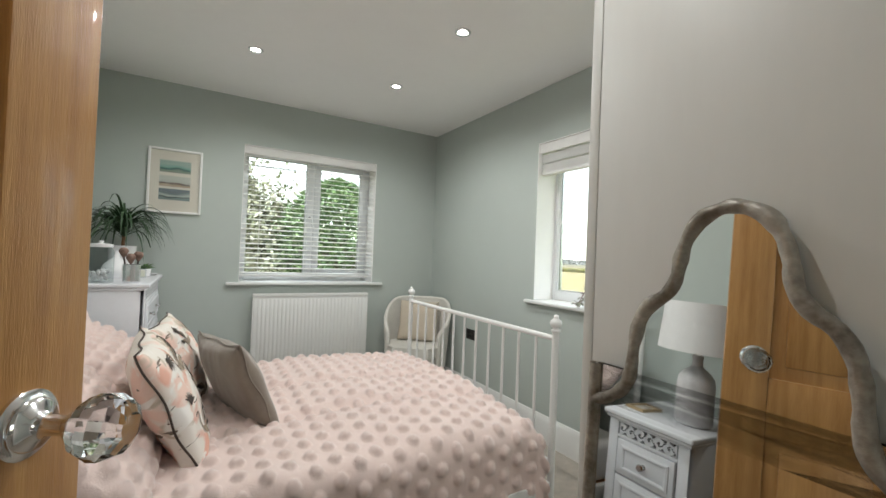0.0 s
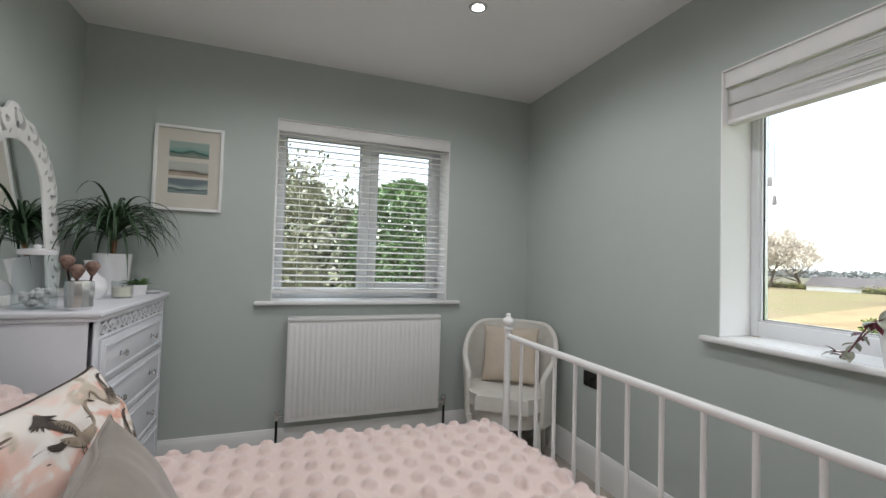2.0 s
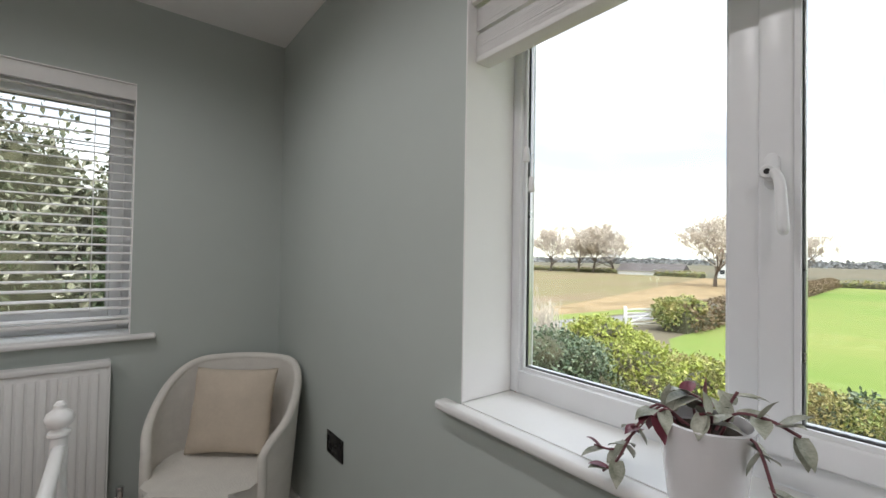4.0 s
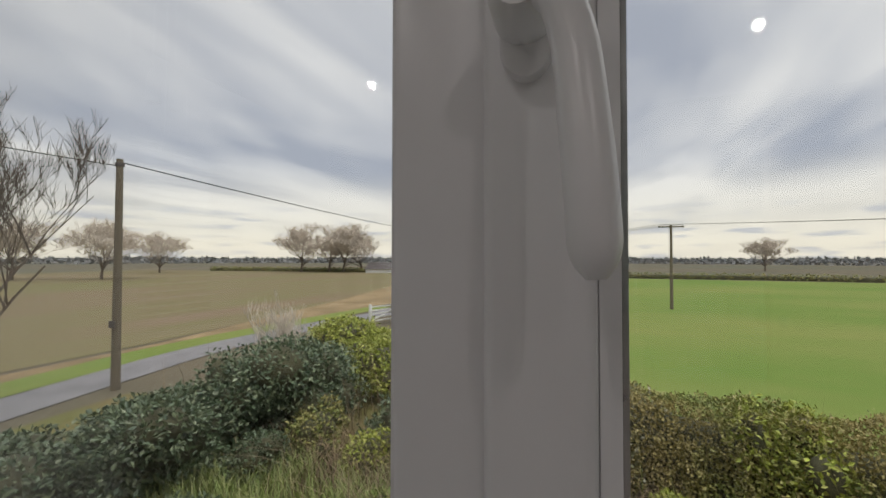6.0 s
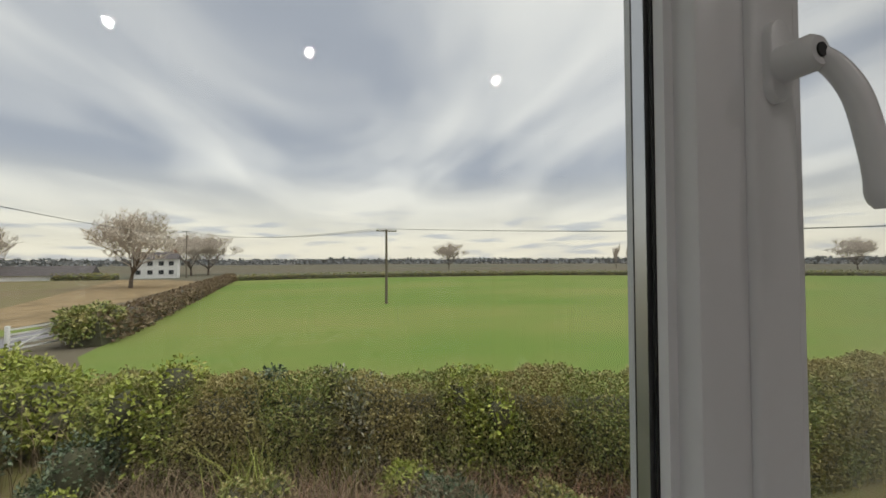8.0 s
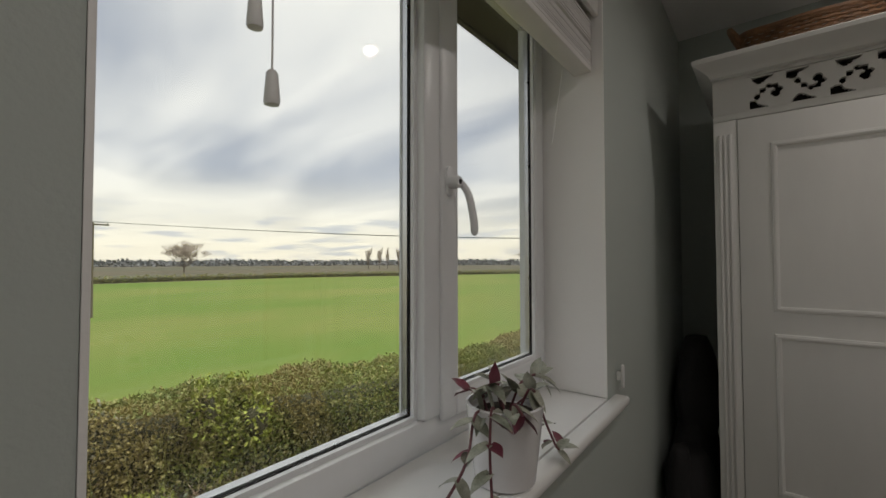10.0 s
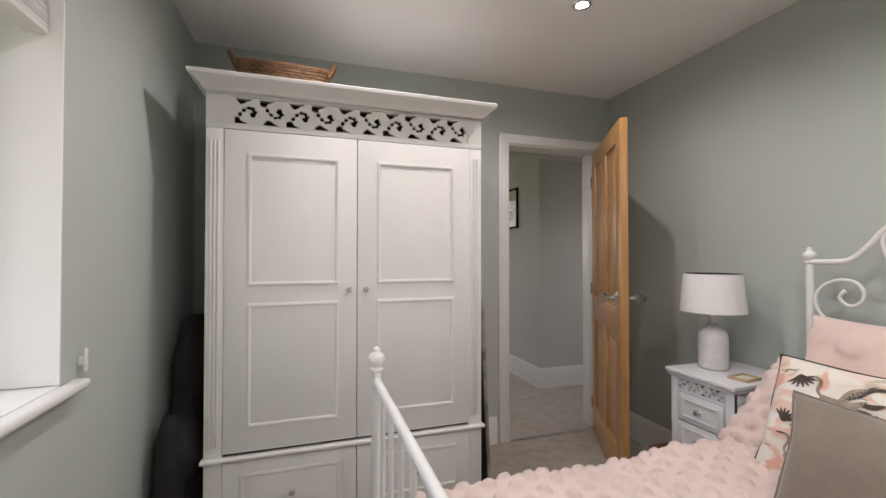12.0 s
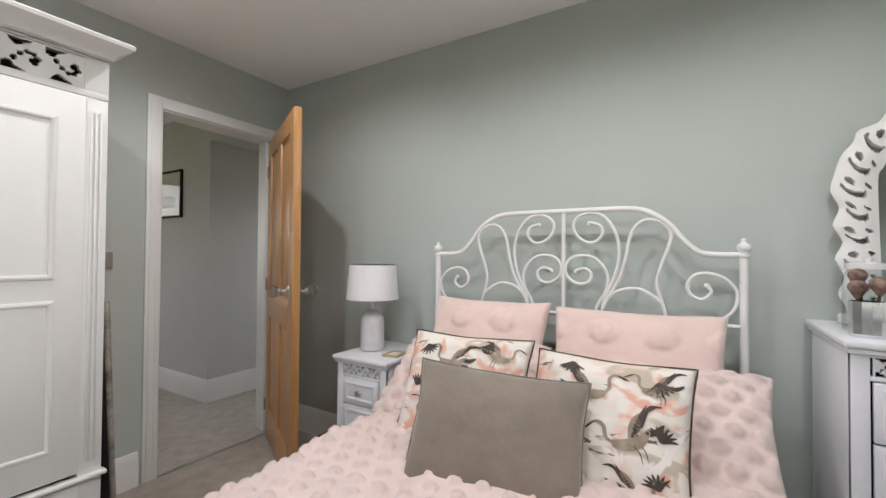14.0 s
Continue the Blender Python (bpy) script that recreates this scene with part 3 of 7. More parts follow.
def radiator(x0, x1, z0, z1):
    root = thing("radiator", "white steel panel radiator with vertical flutes under the window", "radiator", at=(x0, L, 0))
    w = x1 - x0
    back, front = -0.045, -0.098
    part("panel", boxed((0, front + 0.012, z0), (w, back, z1 - 0.006), 0.008, 3), M["trim"], root)
    n = 29
    first = True
    for i in range(n):
        x = 0.028 + (w - 0.056) * (i + 0.5) / n
        if first:
            b = bmesh.new()
            box(b, (-0.0105, front + 0.0065, z0 + 0.03), (0.0105, front + 0.0125, z1 - 0.045), 0.0028, 2)
            flute = part("flute", b, M["trim"], root)
            flute.location.x = x
            first = False
        else:
            o = new("flute", flute.data)
            o.parent = root
            o.location.x = x
    part("top_grille", boxed((-0.003, front + 0.004, z1 - 0.022), (w + 0.003, -0.030, z1), 0.003), M["trim"], root)
    for s, x in ((-1, -0.002), (1, w + 0.002)):
        part("side_cover", boxed((x - 0.003, front + 0.010, z0 + 0.004), (x + 0.003, -0.032, z1 - 0.003), 0.002), M["trim"], root)
        px = x + s * 0.045
        part("pipe", tube([(px, -0.07, 0.0), (px, -0.07, z0 + 0.03)], 0.0075, 10), M["socket"], root, "dark bronze pipe")
        v = lathe([(0, -0.03), (0.011, -0.03), (0.012, -0.01), (0.014, 0.0), (0.014, 0.028), (0.011, 0.034), (0, 0.035)], 14, (px, -0.07, z0 + 0.045))
        tube([(px, -0.07, z0 + 0.035), (x, -0.07, z0 + 0.035)], 0.008, 8, v)
        part("valve", v, M["chrome"], root)
    for x in (0.18, w - 0.18):
        part("bracket", boxed((x - 0.015, -0.046, z0 + 0.04), (x + 0.015, -0.001, z1 - 0.04)), M["trim"], root)


radiator(1.060, 2.000, 0.230, 0.842)


def outlet(name, label, m, w, h, mat, rockers):
    root = tagged(new(name), label, "socket")
    root.matrix_basis = m
    part("face_plate", boxed((-w / 2, -h / 2, 0), (w / 2, h / 2, 0.006), 0.0025), mat, root)
    for x in rockers:
        part("switch", boxed((x - 0.008, h * 0.10, 0.006), (x + 0.008, h * 0.32, 0.0095), 0.001), M["gasket"], root)
    if w > 0.1:
        for x in (-w / 4, w / 4):
            part("socket_holes", boxed((x - 0.013, -h * 0.32, 0.0055), (x + 0.013, -h * 0.02, 0.0066), 0.0006), M["gasket"], root)


outlet("wall_socket", "black nickel double socket low on the sage wall", flip_to_wall(W - 0.0005, 3.052, 0.545, 180), 0.146, 0.086, M["socket"], (-0.055, 0.055))
outlet("light_switch", "brushed steel light switch beside the doorway", flip_to_wall(1.085, 0.0005, 1.175, 90), 0.086, 0.086, M["steelplate"], (0.0,))


def cleat(z):
    root = tagged(new("cord_cleat"), "small white cord cleat on the wall", "cord cleat")
    root.matrix_basis = flip_to_wall(W - 0.0005, 1.16, z, 180)
    part("post", boxed((-0.006, -0.012, 0), (0.006, 0.012, 0.012), 0.002), M["white"], root)
    part("horn", boxed((-0.006, -0.032, 0.012), (0.006, 0.032, 0.020), 0.003), M["white"], root)


cleat(0.965)
cleat(0.548)


def downlight(x, y):
    root = thing("downlight", "chrome recessed ceiling spotlight, lit", "ceiling light", "ceiling spotlights", at=(x, y, H))
    part("bezel", lathe([(0.027, 0.004), (0.030, -0.004), (0.041, -0.005), (0.044, -0.002), (0.044, 0.0), (0.040, 0.0005)], 28), M["chrome"], root)
    part("bulb", lathe([(0.0, -0.0025), (0.018, -0.0035), (0.0265, -0.001), (0.0265, 0.0), (0, 0.0)], 24), M["bulb"], root)
    return root


one = downlight(*SPOTS[0])
for x, y in SPOTS[1:]:
    copy_thing(one, pose(x, y, H))


def framed_picture(name, label, m, w, h, frame_w, frame_mat, mount, prints):
    """Framed picture: local x along, y up, z out of the wall; prints: (x, y, w, h, [(band from, to, material)])."""
    root = tagged(new(name), label, "picture")
    root.matrix_basis = m
    bm = bmesh.new()
    box(bm, (0, 0, 0), (frame_w, h, 0.022), 0.003)
    box(bm, (w - frame_w, 0, 0), (w, h, 0.022), 0.003)
    box(bm, (frame_w, 0, 0), (w - frame_w, frame_w, 0.022), 0.003)
    box(bm, (frame_w, h - frame_w, 0), (w - frame_w, h, 0.022), 0.003)
    part("frame", bm, frame_mat, root)
    part("mount", boxed((frame_w, frame_w, 0.002), (w - frame_w, h - frame_w, 0.010)), mount, root, angle=0)
    for x, y, pw, ph, mat in prints:
        part("print", boxed((x, y, 0.0100), (x + pw, y + ph, 0.0107)), mat, root, angle=0)
    p = part("pane", boxed((frame_w, frame_w, 0.0145), (w - frame_w, h - frame_w, 0.0150)), M["pane"], root, angle=0)
    p.visible_shadow = False


def seascape(name, bands, wave):
    """Loose horizontal washes of colour with a curved edge."""
    m = bpy.data.materials.new(name)
    m.use_nodes = True
    n, l = m.node_tree.nodes, m.node_tree.links
    tc, mp, ns = n.new("ShaderNodeTexCoord"), n.new("ShaderNodeMapping"), n.new("ShaderNodeTexNoise")
    mp.inputs["Scale"].default_value = (9, 22, 1)
    ns.inputs["Scale"].default_value, ns.inputs["Detail"].default_value = 1.0, 5
    sep2, mul, add = n.new("ShaderNodeSeparateXYZ"), n.new("ShaderNodeMath"), n.new("ShaderNodeMath")
    l.new(tc.outputs["Generated"], sep2.inputs[0])
    l.new(tc.outputs["Object"], mp.inputs[0])
    l.new(mp.outputs[0], ns.inputs[0])
    mul.operation, mul.inputs[1].default_value = "MULTIPLY", wave
    l.new(ns.outputs["Fac"], mul.inputs[0])
    l.new(sep2.outputs[1], add.inputs[0])
    l.new(mul.outputs[0], add.inputs[1])
    r = n.new("ShaderNodeValToRGB")
    el = r.color_ramp.elements
    while len(el) < len(bands):
        el.new(0.5)
    for e, (p, c) in zip(el, bands):
        e.position, e.color = p, (*c, 1)
    l.new(add.outputs[0], r.inputs[0])
    l.new(r.outputs[0], n["Principled BSDF"].inputs["Base Color"])
    n["Principled BSDF"].inputs["Roughness"].default_value = 0.7
    return m


SEA = [seascape("sea_wash", [(0.25, (0.20, 0.19, 0.15)), (0.50, (0.26, 0.30, 0.25)), (0.66, (0.03, 0.10, 0.09)), (0.74, (0.20, 0.36, 0.31)), (0.98, (0.34, 0.42, 0.38))], 0.75),
       seascape("sand_wash", [(0.25, (0.30, 0.19, 0.13)), (0.48, (0.50, 0.40, 0.31)), (0.64, (0.10, 0.06, 0.05)), (0.74, (0.46, 0.46, 0.42)), (0.98, (0.52, 0.52, 0.48))], 0.70),
       seascape("tide_wash", [(0.25, (0.16, 0.22, 0.22)), (0.50, (0.24, 0.29, 0.28)), (0.62, (0.05, 0.07, 0.08)), (0.72, (0.46, 0.50, 0.47)), (0.98, (0.17, 0.20, 0.22))], 0.70)]
M["mount"] = material("cream_mount_board", (0.70, 0.64, 0.57), 0.9, vary=0.04, scale=20)
framed_picture("framed_picture", "white framed picture of three small painted seascapes", flip_to_wall(0.331, L - 0.0005, 1.436, 270), 0.340, 0.474, 0.016, M["trim"], M["mount"],
               [(0.072, 0.300, 0.194, 0.088, SEA[0]), (0.072, 0.196, 0.194, 0.078, SEA[1]), (0.072, 0.098, 0.194, 0.082, SEA[2])])
M["ink"] = seascape("dark_sketch", [(0.2, (0.62, 0.58, 0.5)), (0.45, (0.06, 0.05, 0.05)), (0.6, (0.45, 0.38, 0.30)), (0.8, (0.08, 0.07, 0.06)), (0.95, (0.6, 0.56, 0.5))], 0.9)
framed_picture("framed_picture", "dark framed small picture on the landing wall", flip_to_wall(0.0455, -1.81, 1.53, 0), 0.50, 0.42, 0.018, M["black"], M["mount"], [(0.12, 0.09, 0.27, 0.25, M["ink"])])


def oak_door():
    """Panelled oak door standing open, with glass knobs."""
    w, h, t = 0.82, 1.955, 0.040
    ang = 62.0
    root = tagged(new("door_1"), "varnished oak panelled door standing open into the room", "door", kind="structure")
    root.matrix_basis = pose(0.171, 0.054, 0.012, 0, 0, ang)
    st, mid, top, low, lock = 0.105, 0.10, 0.11, 0.20, 0.16
    rails = [("stile", (0, -t / 2, 0), (st, t / 2, h)), ("stile", (w - st, -t / 2, 0), (w, t / 2, h)),
             ("rail", (st, -t / 2, 0), (w - st, t / 2, low)), ("rail", (st, -t / 2, h - top), (w - st, t / 2, h)),
             ("rail", (st, -t / 2, 0.80), (w - st, t / 2, 0.80 + lock)),
             ("muntin", (w / 2 - mid / 2, -t / 2, low), (w / 2 + mid / 2, t / 2, 0.80)), ("muntin", (w / 2 - mid / 2, -t / 2, 0.80 + lock), (w / 2 + mid / 2, t / 2, h - top))]
    for nm, a, b in rails:
        part(nm, boxed(a, b, 0.003), M["oak"], root)
    for x0, x1 in ((st, w / 2 - mid / 2), (w / 2 + mid / 2, w - st)):
        for z0, z1 in ((low, 0.80), (0.80 + lock, h - top)):
            bm = bmesh.new()
            box(bm, (x0 - 0.001, -0.008, z0 - 0.001), (x1 + 0.001, 0.008, z1 + 0.001))
            box(bm, (x0 + 0.035, -0.014, z0 + 0.035), (x1 - 0.035, 0.014, z1 - 0.035), 0.006)
            part("panel", bm, M["oak"], root)
    for s in (-1, 1):
        base = Matrix.Translation((w - 0.070, s * t / 2, 1.010)) @ Matrix.Rotation(radians(-90 * s), 4, "X") @ Matrix.Scale(1.2, 4)
        k = part("door_knob", lathe([(0, 0), (0.0285, 0.0), (0.0285, 0.003), (0.025, 0.006), (0.022, 0.0065), (0.020, 0.010), (0.012, 0.013), (0.0085, 0.018), (0.008, 0.034), (0.012, 0.038), (0.012, 0.043), (0, 0.043)], 32, m=base), M["chrome"], root, "chrome rose and neck")
        part("crystal", lathe([(0, 0.041), (0.014, 0.042), (0.023, 0.050), (0.0275, 0.060), (0.0275, 0.068), (0.022, 0.080), (0.012, 0.086), (0, 0.0865)], 12, m=base), M["crystal"], k, "faceted clear glass knob", angle=10)
    for z in (0.2, 1.0, 1.75):
        part("hinge", tube([(-0.004, -t / 2 - 0.004, z - 0.04), (-0.004, -t / 2 - 0.004, z + 0.04)], 0.006, 8), M["chrome"], root)


crystal = bpy.data.materials.new("cut_glass")
crystal.use_nodes = True
cb = crystal.node_tree.nodes["Principled BSDF"]
cb.inputs["Transmission Weight"].default_value, cb.inputs["Roughness"].default_value, cb.inputs["IOR"].default_value = 1.0, 0.0, 1.5
M["crystal"] = crystal
oak_door()

# ---- painted furniture ----
def pierced(n_x, n_y, hollow, at):
    """A pierced board: cells of a fine grid without those where hollow(x, y) holds; at(i, j, side) places a corner."""
    bm = bmesh.new()
    solid = [[not hollow((i + 0.5) / n_x, (j + 0.5) / n_y) for j in range(n_y)] for i in range(n_x)]
    made = {}

    def corner(i, j, side):
        if (i, j, side) not in made:
            made[i, j, side] = bm.verts.new(at(i / n_x, j / n_y, side))
        return made[i, j, side]
    for i in range(n_x):
        for j in range(n_y):
            if not solid[i][j]:
                continue
            ring = ((i, j), (i + 1, j), (i + 1, j + 1), (i, j + 1))
            bm.faces.new([corner(*q, 1) for q in ring])
            for k, (di, dj) in enumerate(((0, -1), (1, 0), (0, 1), (-1, 0))):
                p, q = i + di, j + dj
                if not (0 <= p < n_x and 0 <= q < n_y) or not solid[p][q]:
                    a, b = ring[k], ring[(k + 1) % 4]
                    bm.faces.new((corner(*a, 1), corner(*a, 0), corner(*b, 0), corner(*b, 1)))
    return bm


HOOK = [(0.08, 0.05, 0.12), (0.17, 0.20, 0.10), (0.27, 0.38, 0.085), (0.42, 0.54, 0.08), (0.58, 0.64, 0.075), (0.74, 0.62, 0.075), (0.83, 0.50, 0.08), (0.74, 0.40, 0.11)]


def fret(width, height, cells, depth, m):
    """Running scrollwork: hooked piercings that stand and hang by turns, with small three-cornered ones between."""
    aspect = width / cells / height

    def hollow(x, y):
        x *= cells
        k = min(cells - 1, int(x))
        u, v = x - k, (1 - y if k % 2 else y)
        if not 0.03 < v < 0.97 or (k == 0 and u < 0.06) or (k == cells - 1 and u > 0.94):
            return False
        for cx, cy, r in HOOK:
            if math.hypot((u - cx) * aspect, v - cy) < r:
                return True
        if v < 0.24 and u < 0.66 - v * 2.2:
            return True
        return v > 0.74 and 0.06 + (1 - v) * 0.9 < u < 0.80 - (1 - v) * 1.8
    per = 26 if height > 0.08 else 14
    return pierced(cells * per, int(per / aspect), hollow, lambda x, y, side: m @ Vector((x * width, y * height, depth * side)))


def panel_moulding(x0, y0, x1, y1, z, depth, m):
    """One mitred bead round a panel, as a closed ring."""
    bm = bmesh.new()
    loops = []
    for o, h in ((0, -0.001), (0, 0.45), (0.0015, 0.72), (0.0045, 0.76), (0.006, 0.95), (0.0085, 1.0), (0.011, 0.92), (0.0125, 0.72), (0.0145, 0.68), (0.016, 0.4), (0.016, -0.001)):
        loops.append([bm.verts.new((x, y, z + depth * h)) for x, y in ((x0 + o, y0 + o), (x1 - o, y0 + o), (x1 - o, y1 - o), (x0 + o, y1 - o))])
    for a, b in zip(loops, loops[1:]):
        for k in range(4):
            bm.faces.new((a[k], a[(k + 1) % 4], b[(k + 1) % 4], b[k]))
    bm.transform(m)
    return bm


def panel_door(name, w, h, panels, m, mat, parent, t=0.022, depth=0.0065):
    """Flat front with a raised bead round each panel: local x along, y up, z out."""
    bm = boxed((0, 0, 0), (w, h, t), 0.002)
    bm.transform(m)
    d = part(name, bm, mat, parent)
    for q in panels:
        part("panel_moulding", panel_moulding(*q, t, depth, m), mat, d, angle=30)
    return d


def knob(parent, at, mat, r=0.014, m=None):
    base = m or (Matrix.Translation(at) @ Matrix.Rotation(radians(0), 4, "X"))
    k = part("knob", lathe([(0, 0), (r * 0.75, 0), (r * 0.75, 0.003), (r * 0.45, 0.006), (r * 0.42, 0.012), (r * 0.95, 0.017), (r, 0.022), (r * 0.75, 0.028), (0, 0.029)], 14, m=base), mat, parent, "cut glass and chrome knob", angle=25)
    return k


def wardrobe():
    x0, x1, yb, yf = 1.322, 2.500, 0.022, 0.690
    root = thing("wardrobe", "cream white double wardrobe with scroll fretwork and two bottom drawers", "wardrobe", at=(x0, 0, 0))
    w = x1 - x0
    part("side_panel", boxed((0.001, yb, 0.05), (0.024, yf - 0.0225, 1.895), 0.002), M["furniture"], root)
    part("side_panel", boxed((w - 0.024, yb, 0.05), (w - 0.001, yf - 0.0225, 1.895), 0.002), M["furniture"], root)
    # Back and shelves get the inside's shade as their colour.
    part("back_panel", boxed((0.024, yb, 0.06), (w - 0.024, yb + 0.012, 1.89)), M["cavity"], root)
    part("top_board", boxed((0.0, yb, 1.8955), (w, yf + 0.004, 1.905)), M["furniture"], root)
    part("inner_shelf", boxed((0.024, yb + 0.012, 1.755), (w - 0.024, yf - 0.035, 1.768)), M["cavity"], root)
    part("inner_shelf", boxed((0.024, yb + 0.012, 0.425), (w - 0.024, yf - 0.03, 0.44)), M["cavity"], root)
    # crown: stepped cornice flaring outwards
    prof = [(0.000, 1.900), (0.006, 1.902), (0.010, 1.912), (0.016, 1.918), (0.030, 1.930), (0.046, 1.940), (0.052, 1.946), (0.054, 1.958), (0.050, 1.962)]
    bm = bmesh.new()
    loops = []
    for o, z in prof:
        loops.append([bm.verts.new(p) for p in ((-o, yb, z), (-o, yf + 0.02 + o, z), (w + o, yf + 0.02 + o, z), (w + o, yb, z))])
    for a, b in zip(loops, loops[1:]):
        for k in range(4):
            bm.faces.new((a[k], a[(k + 1) % 4], b[(k + 1) % 4], b[k]))
    bm.faces.new(loops[0][::-1])
    bm.faces.new(loops[-1])
    part("cornice", bm, M["furniture"], root, angle=25)
    # front in local x (from east to west), y up, z out
    front = lambda x, z: flip_to_wall(x - x0, yf, z, 90)
    fm = flip_to_wall(w, yf, 0, 90)
    bm = bmesh.new()
    fr = (0.094, 1.108, 1.778, 1.888)   # fret opening
    box(bm, (0, 1.890, -0.022), (w, 1.900, 0.004))
    box(bm, (0, 1.757, -0.022), (w, fr[2], 0.002), 0.001)
    box(bm, (0, fr[2], -0.022), (fr[0], 1.890, 0.002))
    box(bm, (fr[1], fr[2], -0.022), (w, 1.890, 0.002))
    bm.transform(fm)
    part("frieze", bm, M["furniture"], root)
    # Sheet behind the piercings, its near-black colour standing in for shade.
    bm = bmesh.new()
    box(bm, (fr[0], fr[2], -0.055), (fr[1], fr[3] + 0.002, -0.050))
    bm.transform(fm)
    part("fret_shade_backing", bm, M["cavity"], root)
    part("fretwork", fret(fr[1] - fr[0], fr[3] - fr[2], 10, 0.016, fm @ Matrix.Translation((fr[0], fr[2], -0.016))), M["furniture"], root, "pierced scroll fretwork", angle=30)
    for x in (0.0, w - 0.066):
        bm = boxed((x, 0.06, -0.022), (x + 0.066, 1.757, 0.0), 0.002)
        bm.transform(fm)
        p = part("pilaster", bm, M["furniture"], root)
        for k in range(3):
            bm = boxed((x + 0.014 + k * 0.014, 0.49, 0.0005), (x + 0.023 + k * 0.014, 1.71, 0.006), 0.003)
            bm.transform(fm)
            part("reed", bm, M["furniture"], p)
    dw, dh = 0.521, 1.296
    for i, x in enumerate((0.0675, 0.0675 + dw + 0.003)):
        d = panel_door("door", dw, dh, [(0.085, 0.095, dw - 0.075, 0.595), (0.085, 0.665, dw - 0.075, 1.205)], fm @ Matrix.Translation((x, 0.458, -0.018)), M["furniture"], root)
        kx = x + (dw - 0.034 if i == 0 else 0.034)
        knob(d, None, M["chrome"], m=fm @ Matrix.Translation((kx, 1.10, 0.004)))
    bm = boxed((-0.012, 0.430, -0.02), (w + 0.012, 0.446, 0.020), 0.006, 3)
    bm.transform(fm)
    part("waist_moulding", bm, M["furniture"], root)
    for x in (0.0675, 0.0675 + dw + 0.003):
        d = panel_door("drawer", dw, 0.285, [(0.06, 0.045, dw - 0.06, 0.235)], fm @ Matrix.Translation((x, 0.138, -0.018)), M["furniture"], root)
        knob(d, None, M["chrome"], m=fm @ Matrix.Translation((x + dw / 2, 0.138 + 0.14, 0.004)))
    bm = boxed((-0.012, 0.05, -0.03), (w + 0.012, 0.128, 0.018), 0.006, 3)
    bm.transform(fm)
    part("plinth", bm, M["furniture"], root)
    for x in (0.03, w - 0.03):
        for y in (yb + 0.05, yf - 0.05):
            part("foot", lathe([(0.02, 0), (0.032, 0.015), (0.034, 0.035), (0.026, 0.055), (0, 0.055)], 16, (x, y, 0)), M["furniture"], root)


wardrobe()


def chest(name, label, category, at, w, d, top_z, rows, fret_h, per_row, mat, fret_cells, leg=0.10):
    """Painted drawer unit: faces local z out (front), x along; rows: drawer heights from the top."""
    x_front, y_start = at
    root = thing(name, label, category, at=(0, y_start, 0))
    b0, b1 = 0.018, w - 0.018
    xf = x_front - 0.022
    fm = flip_to_wall(xf, 0, 0, 0)       # local x runs from south to north
    part("top", boxed((0.004, 0, top_z - 0.022), (x_front, w, top_z), 0.007, 3), mat, root)
    part("under_moulding", boxed((0.008, 0.008, top_z - 0.036), (x_front - 0.010, w - 0.008, top_z - 0.0225), 0.004), mat, root)
    for y in (b0, b1 - 0.022):
        part("side_panel", boxed((0.020, y, leg), (xf - 0.003, y + 0.022, top_z - 0.0365), 0.002), mat, root)
    part("back_panel", boxed((0.020, b0 + 0.022, leg), (0.030, b1 - 0.022, top_z - 0.04)), M["cavity"], root)
    z = top_z - 0.037
    bm = bmesh.new()
    fz0, fz1 = z - 0.008 - fret_h, z - 0.008
    inner0, inner1 = b0 + 0.045, b1 - 0.045
    for a, c in (((b0, leg, -0.02), (inner0 - 0.006, z, 0.0)), ((inner1 + 0.006, leg, -0.02), (b1, z, 0.0)),
                 ((inner0 - 0.006, fz1, -0.02), (inner1 + 0.006, z, 0.0)), ((inner0 - 0.006, fz0 - 0.012, -0.02), (inner1 + 0.006, fz0, 0.0))):
        box(bm, a, c, 0.0015)
    bm.transform(fm)
    part("front_frame", bm, mat, root)
    # Near-black sheet: the shade seen through the fretwork, as colour.
    bm = boxed((inner0, fz0, -0.035), (inner1, fz1, -0.031))
    bm.transform(fm)
    part("fret_shade_backing", bm, M["cavity"], root)
    part("fretwork", fret(inner1 - inner0, fret_h, fret_cells, 0.010, fm @ Matrix.Translation((inner0, fz0, -0.012))), mat, root, "pierced scroll fretwork", angle=30)
    z = fz0 - 0.012
    for h in rows:
        n = per_row
        dw = inner1 - inner0
        dr = panel_door("drawer", dw, h - 0.006, [(0.018, 0.016, dw - 0.018, h - 0.024)], fm @ Matrix.Translation((inner0, z - h + 0.003, -0.012)), mat, root, t=0.018, depth=0.006)
        for k in range(n):
            knob(dr, None, M["chrome"], 0.0135, m=fm @ Matrix.Translation((inner0 + dw * (k + 0.5) / n if n == 1 else inner0 + dw * (0.24 + 0.52 * k), z - h / 2, 0.006)))
        z -= h
    bm = boxed((b0, leg - 0.02, -0.02), (b1, z - 0.001, 0.006), 0.004)
    bm.transform(fm)
    part("base_rail", bm, mat, root)
    for y in (b0 + 0.022, b1 - 0.022):
        for x in (0.045, xf - 0.022):
            part("foot", lathe([(0.014, 0), (0.018, 0.01), (0.016, 0.03), (0.024, 0.06), (0.022, leg - 0.005), (0, leg - 0.004)], 14, (x, y, 0)), mat, root)
    return root


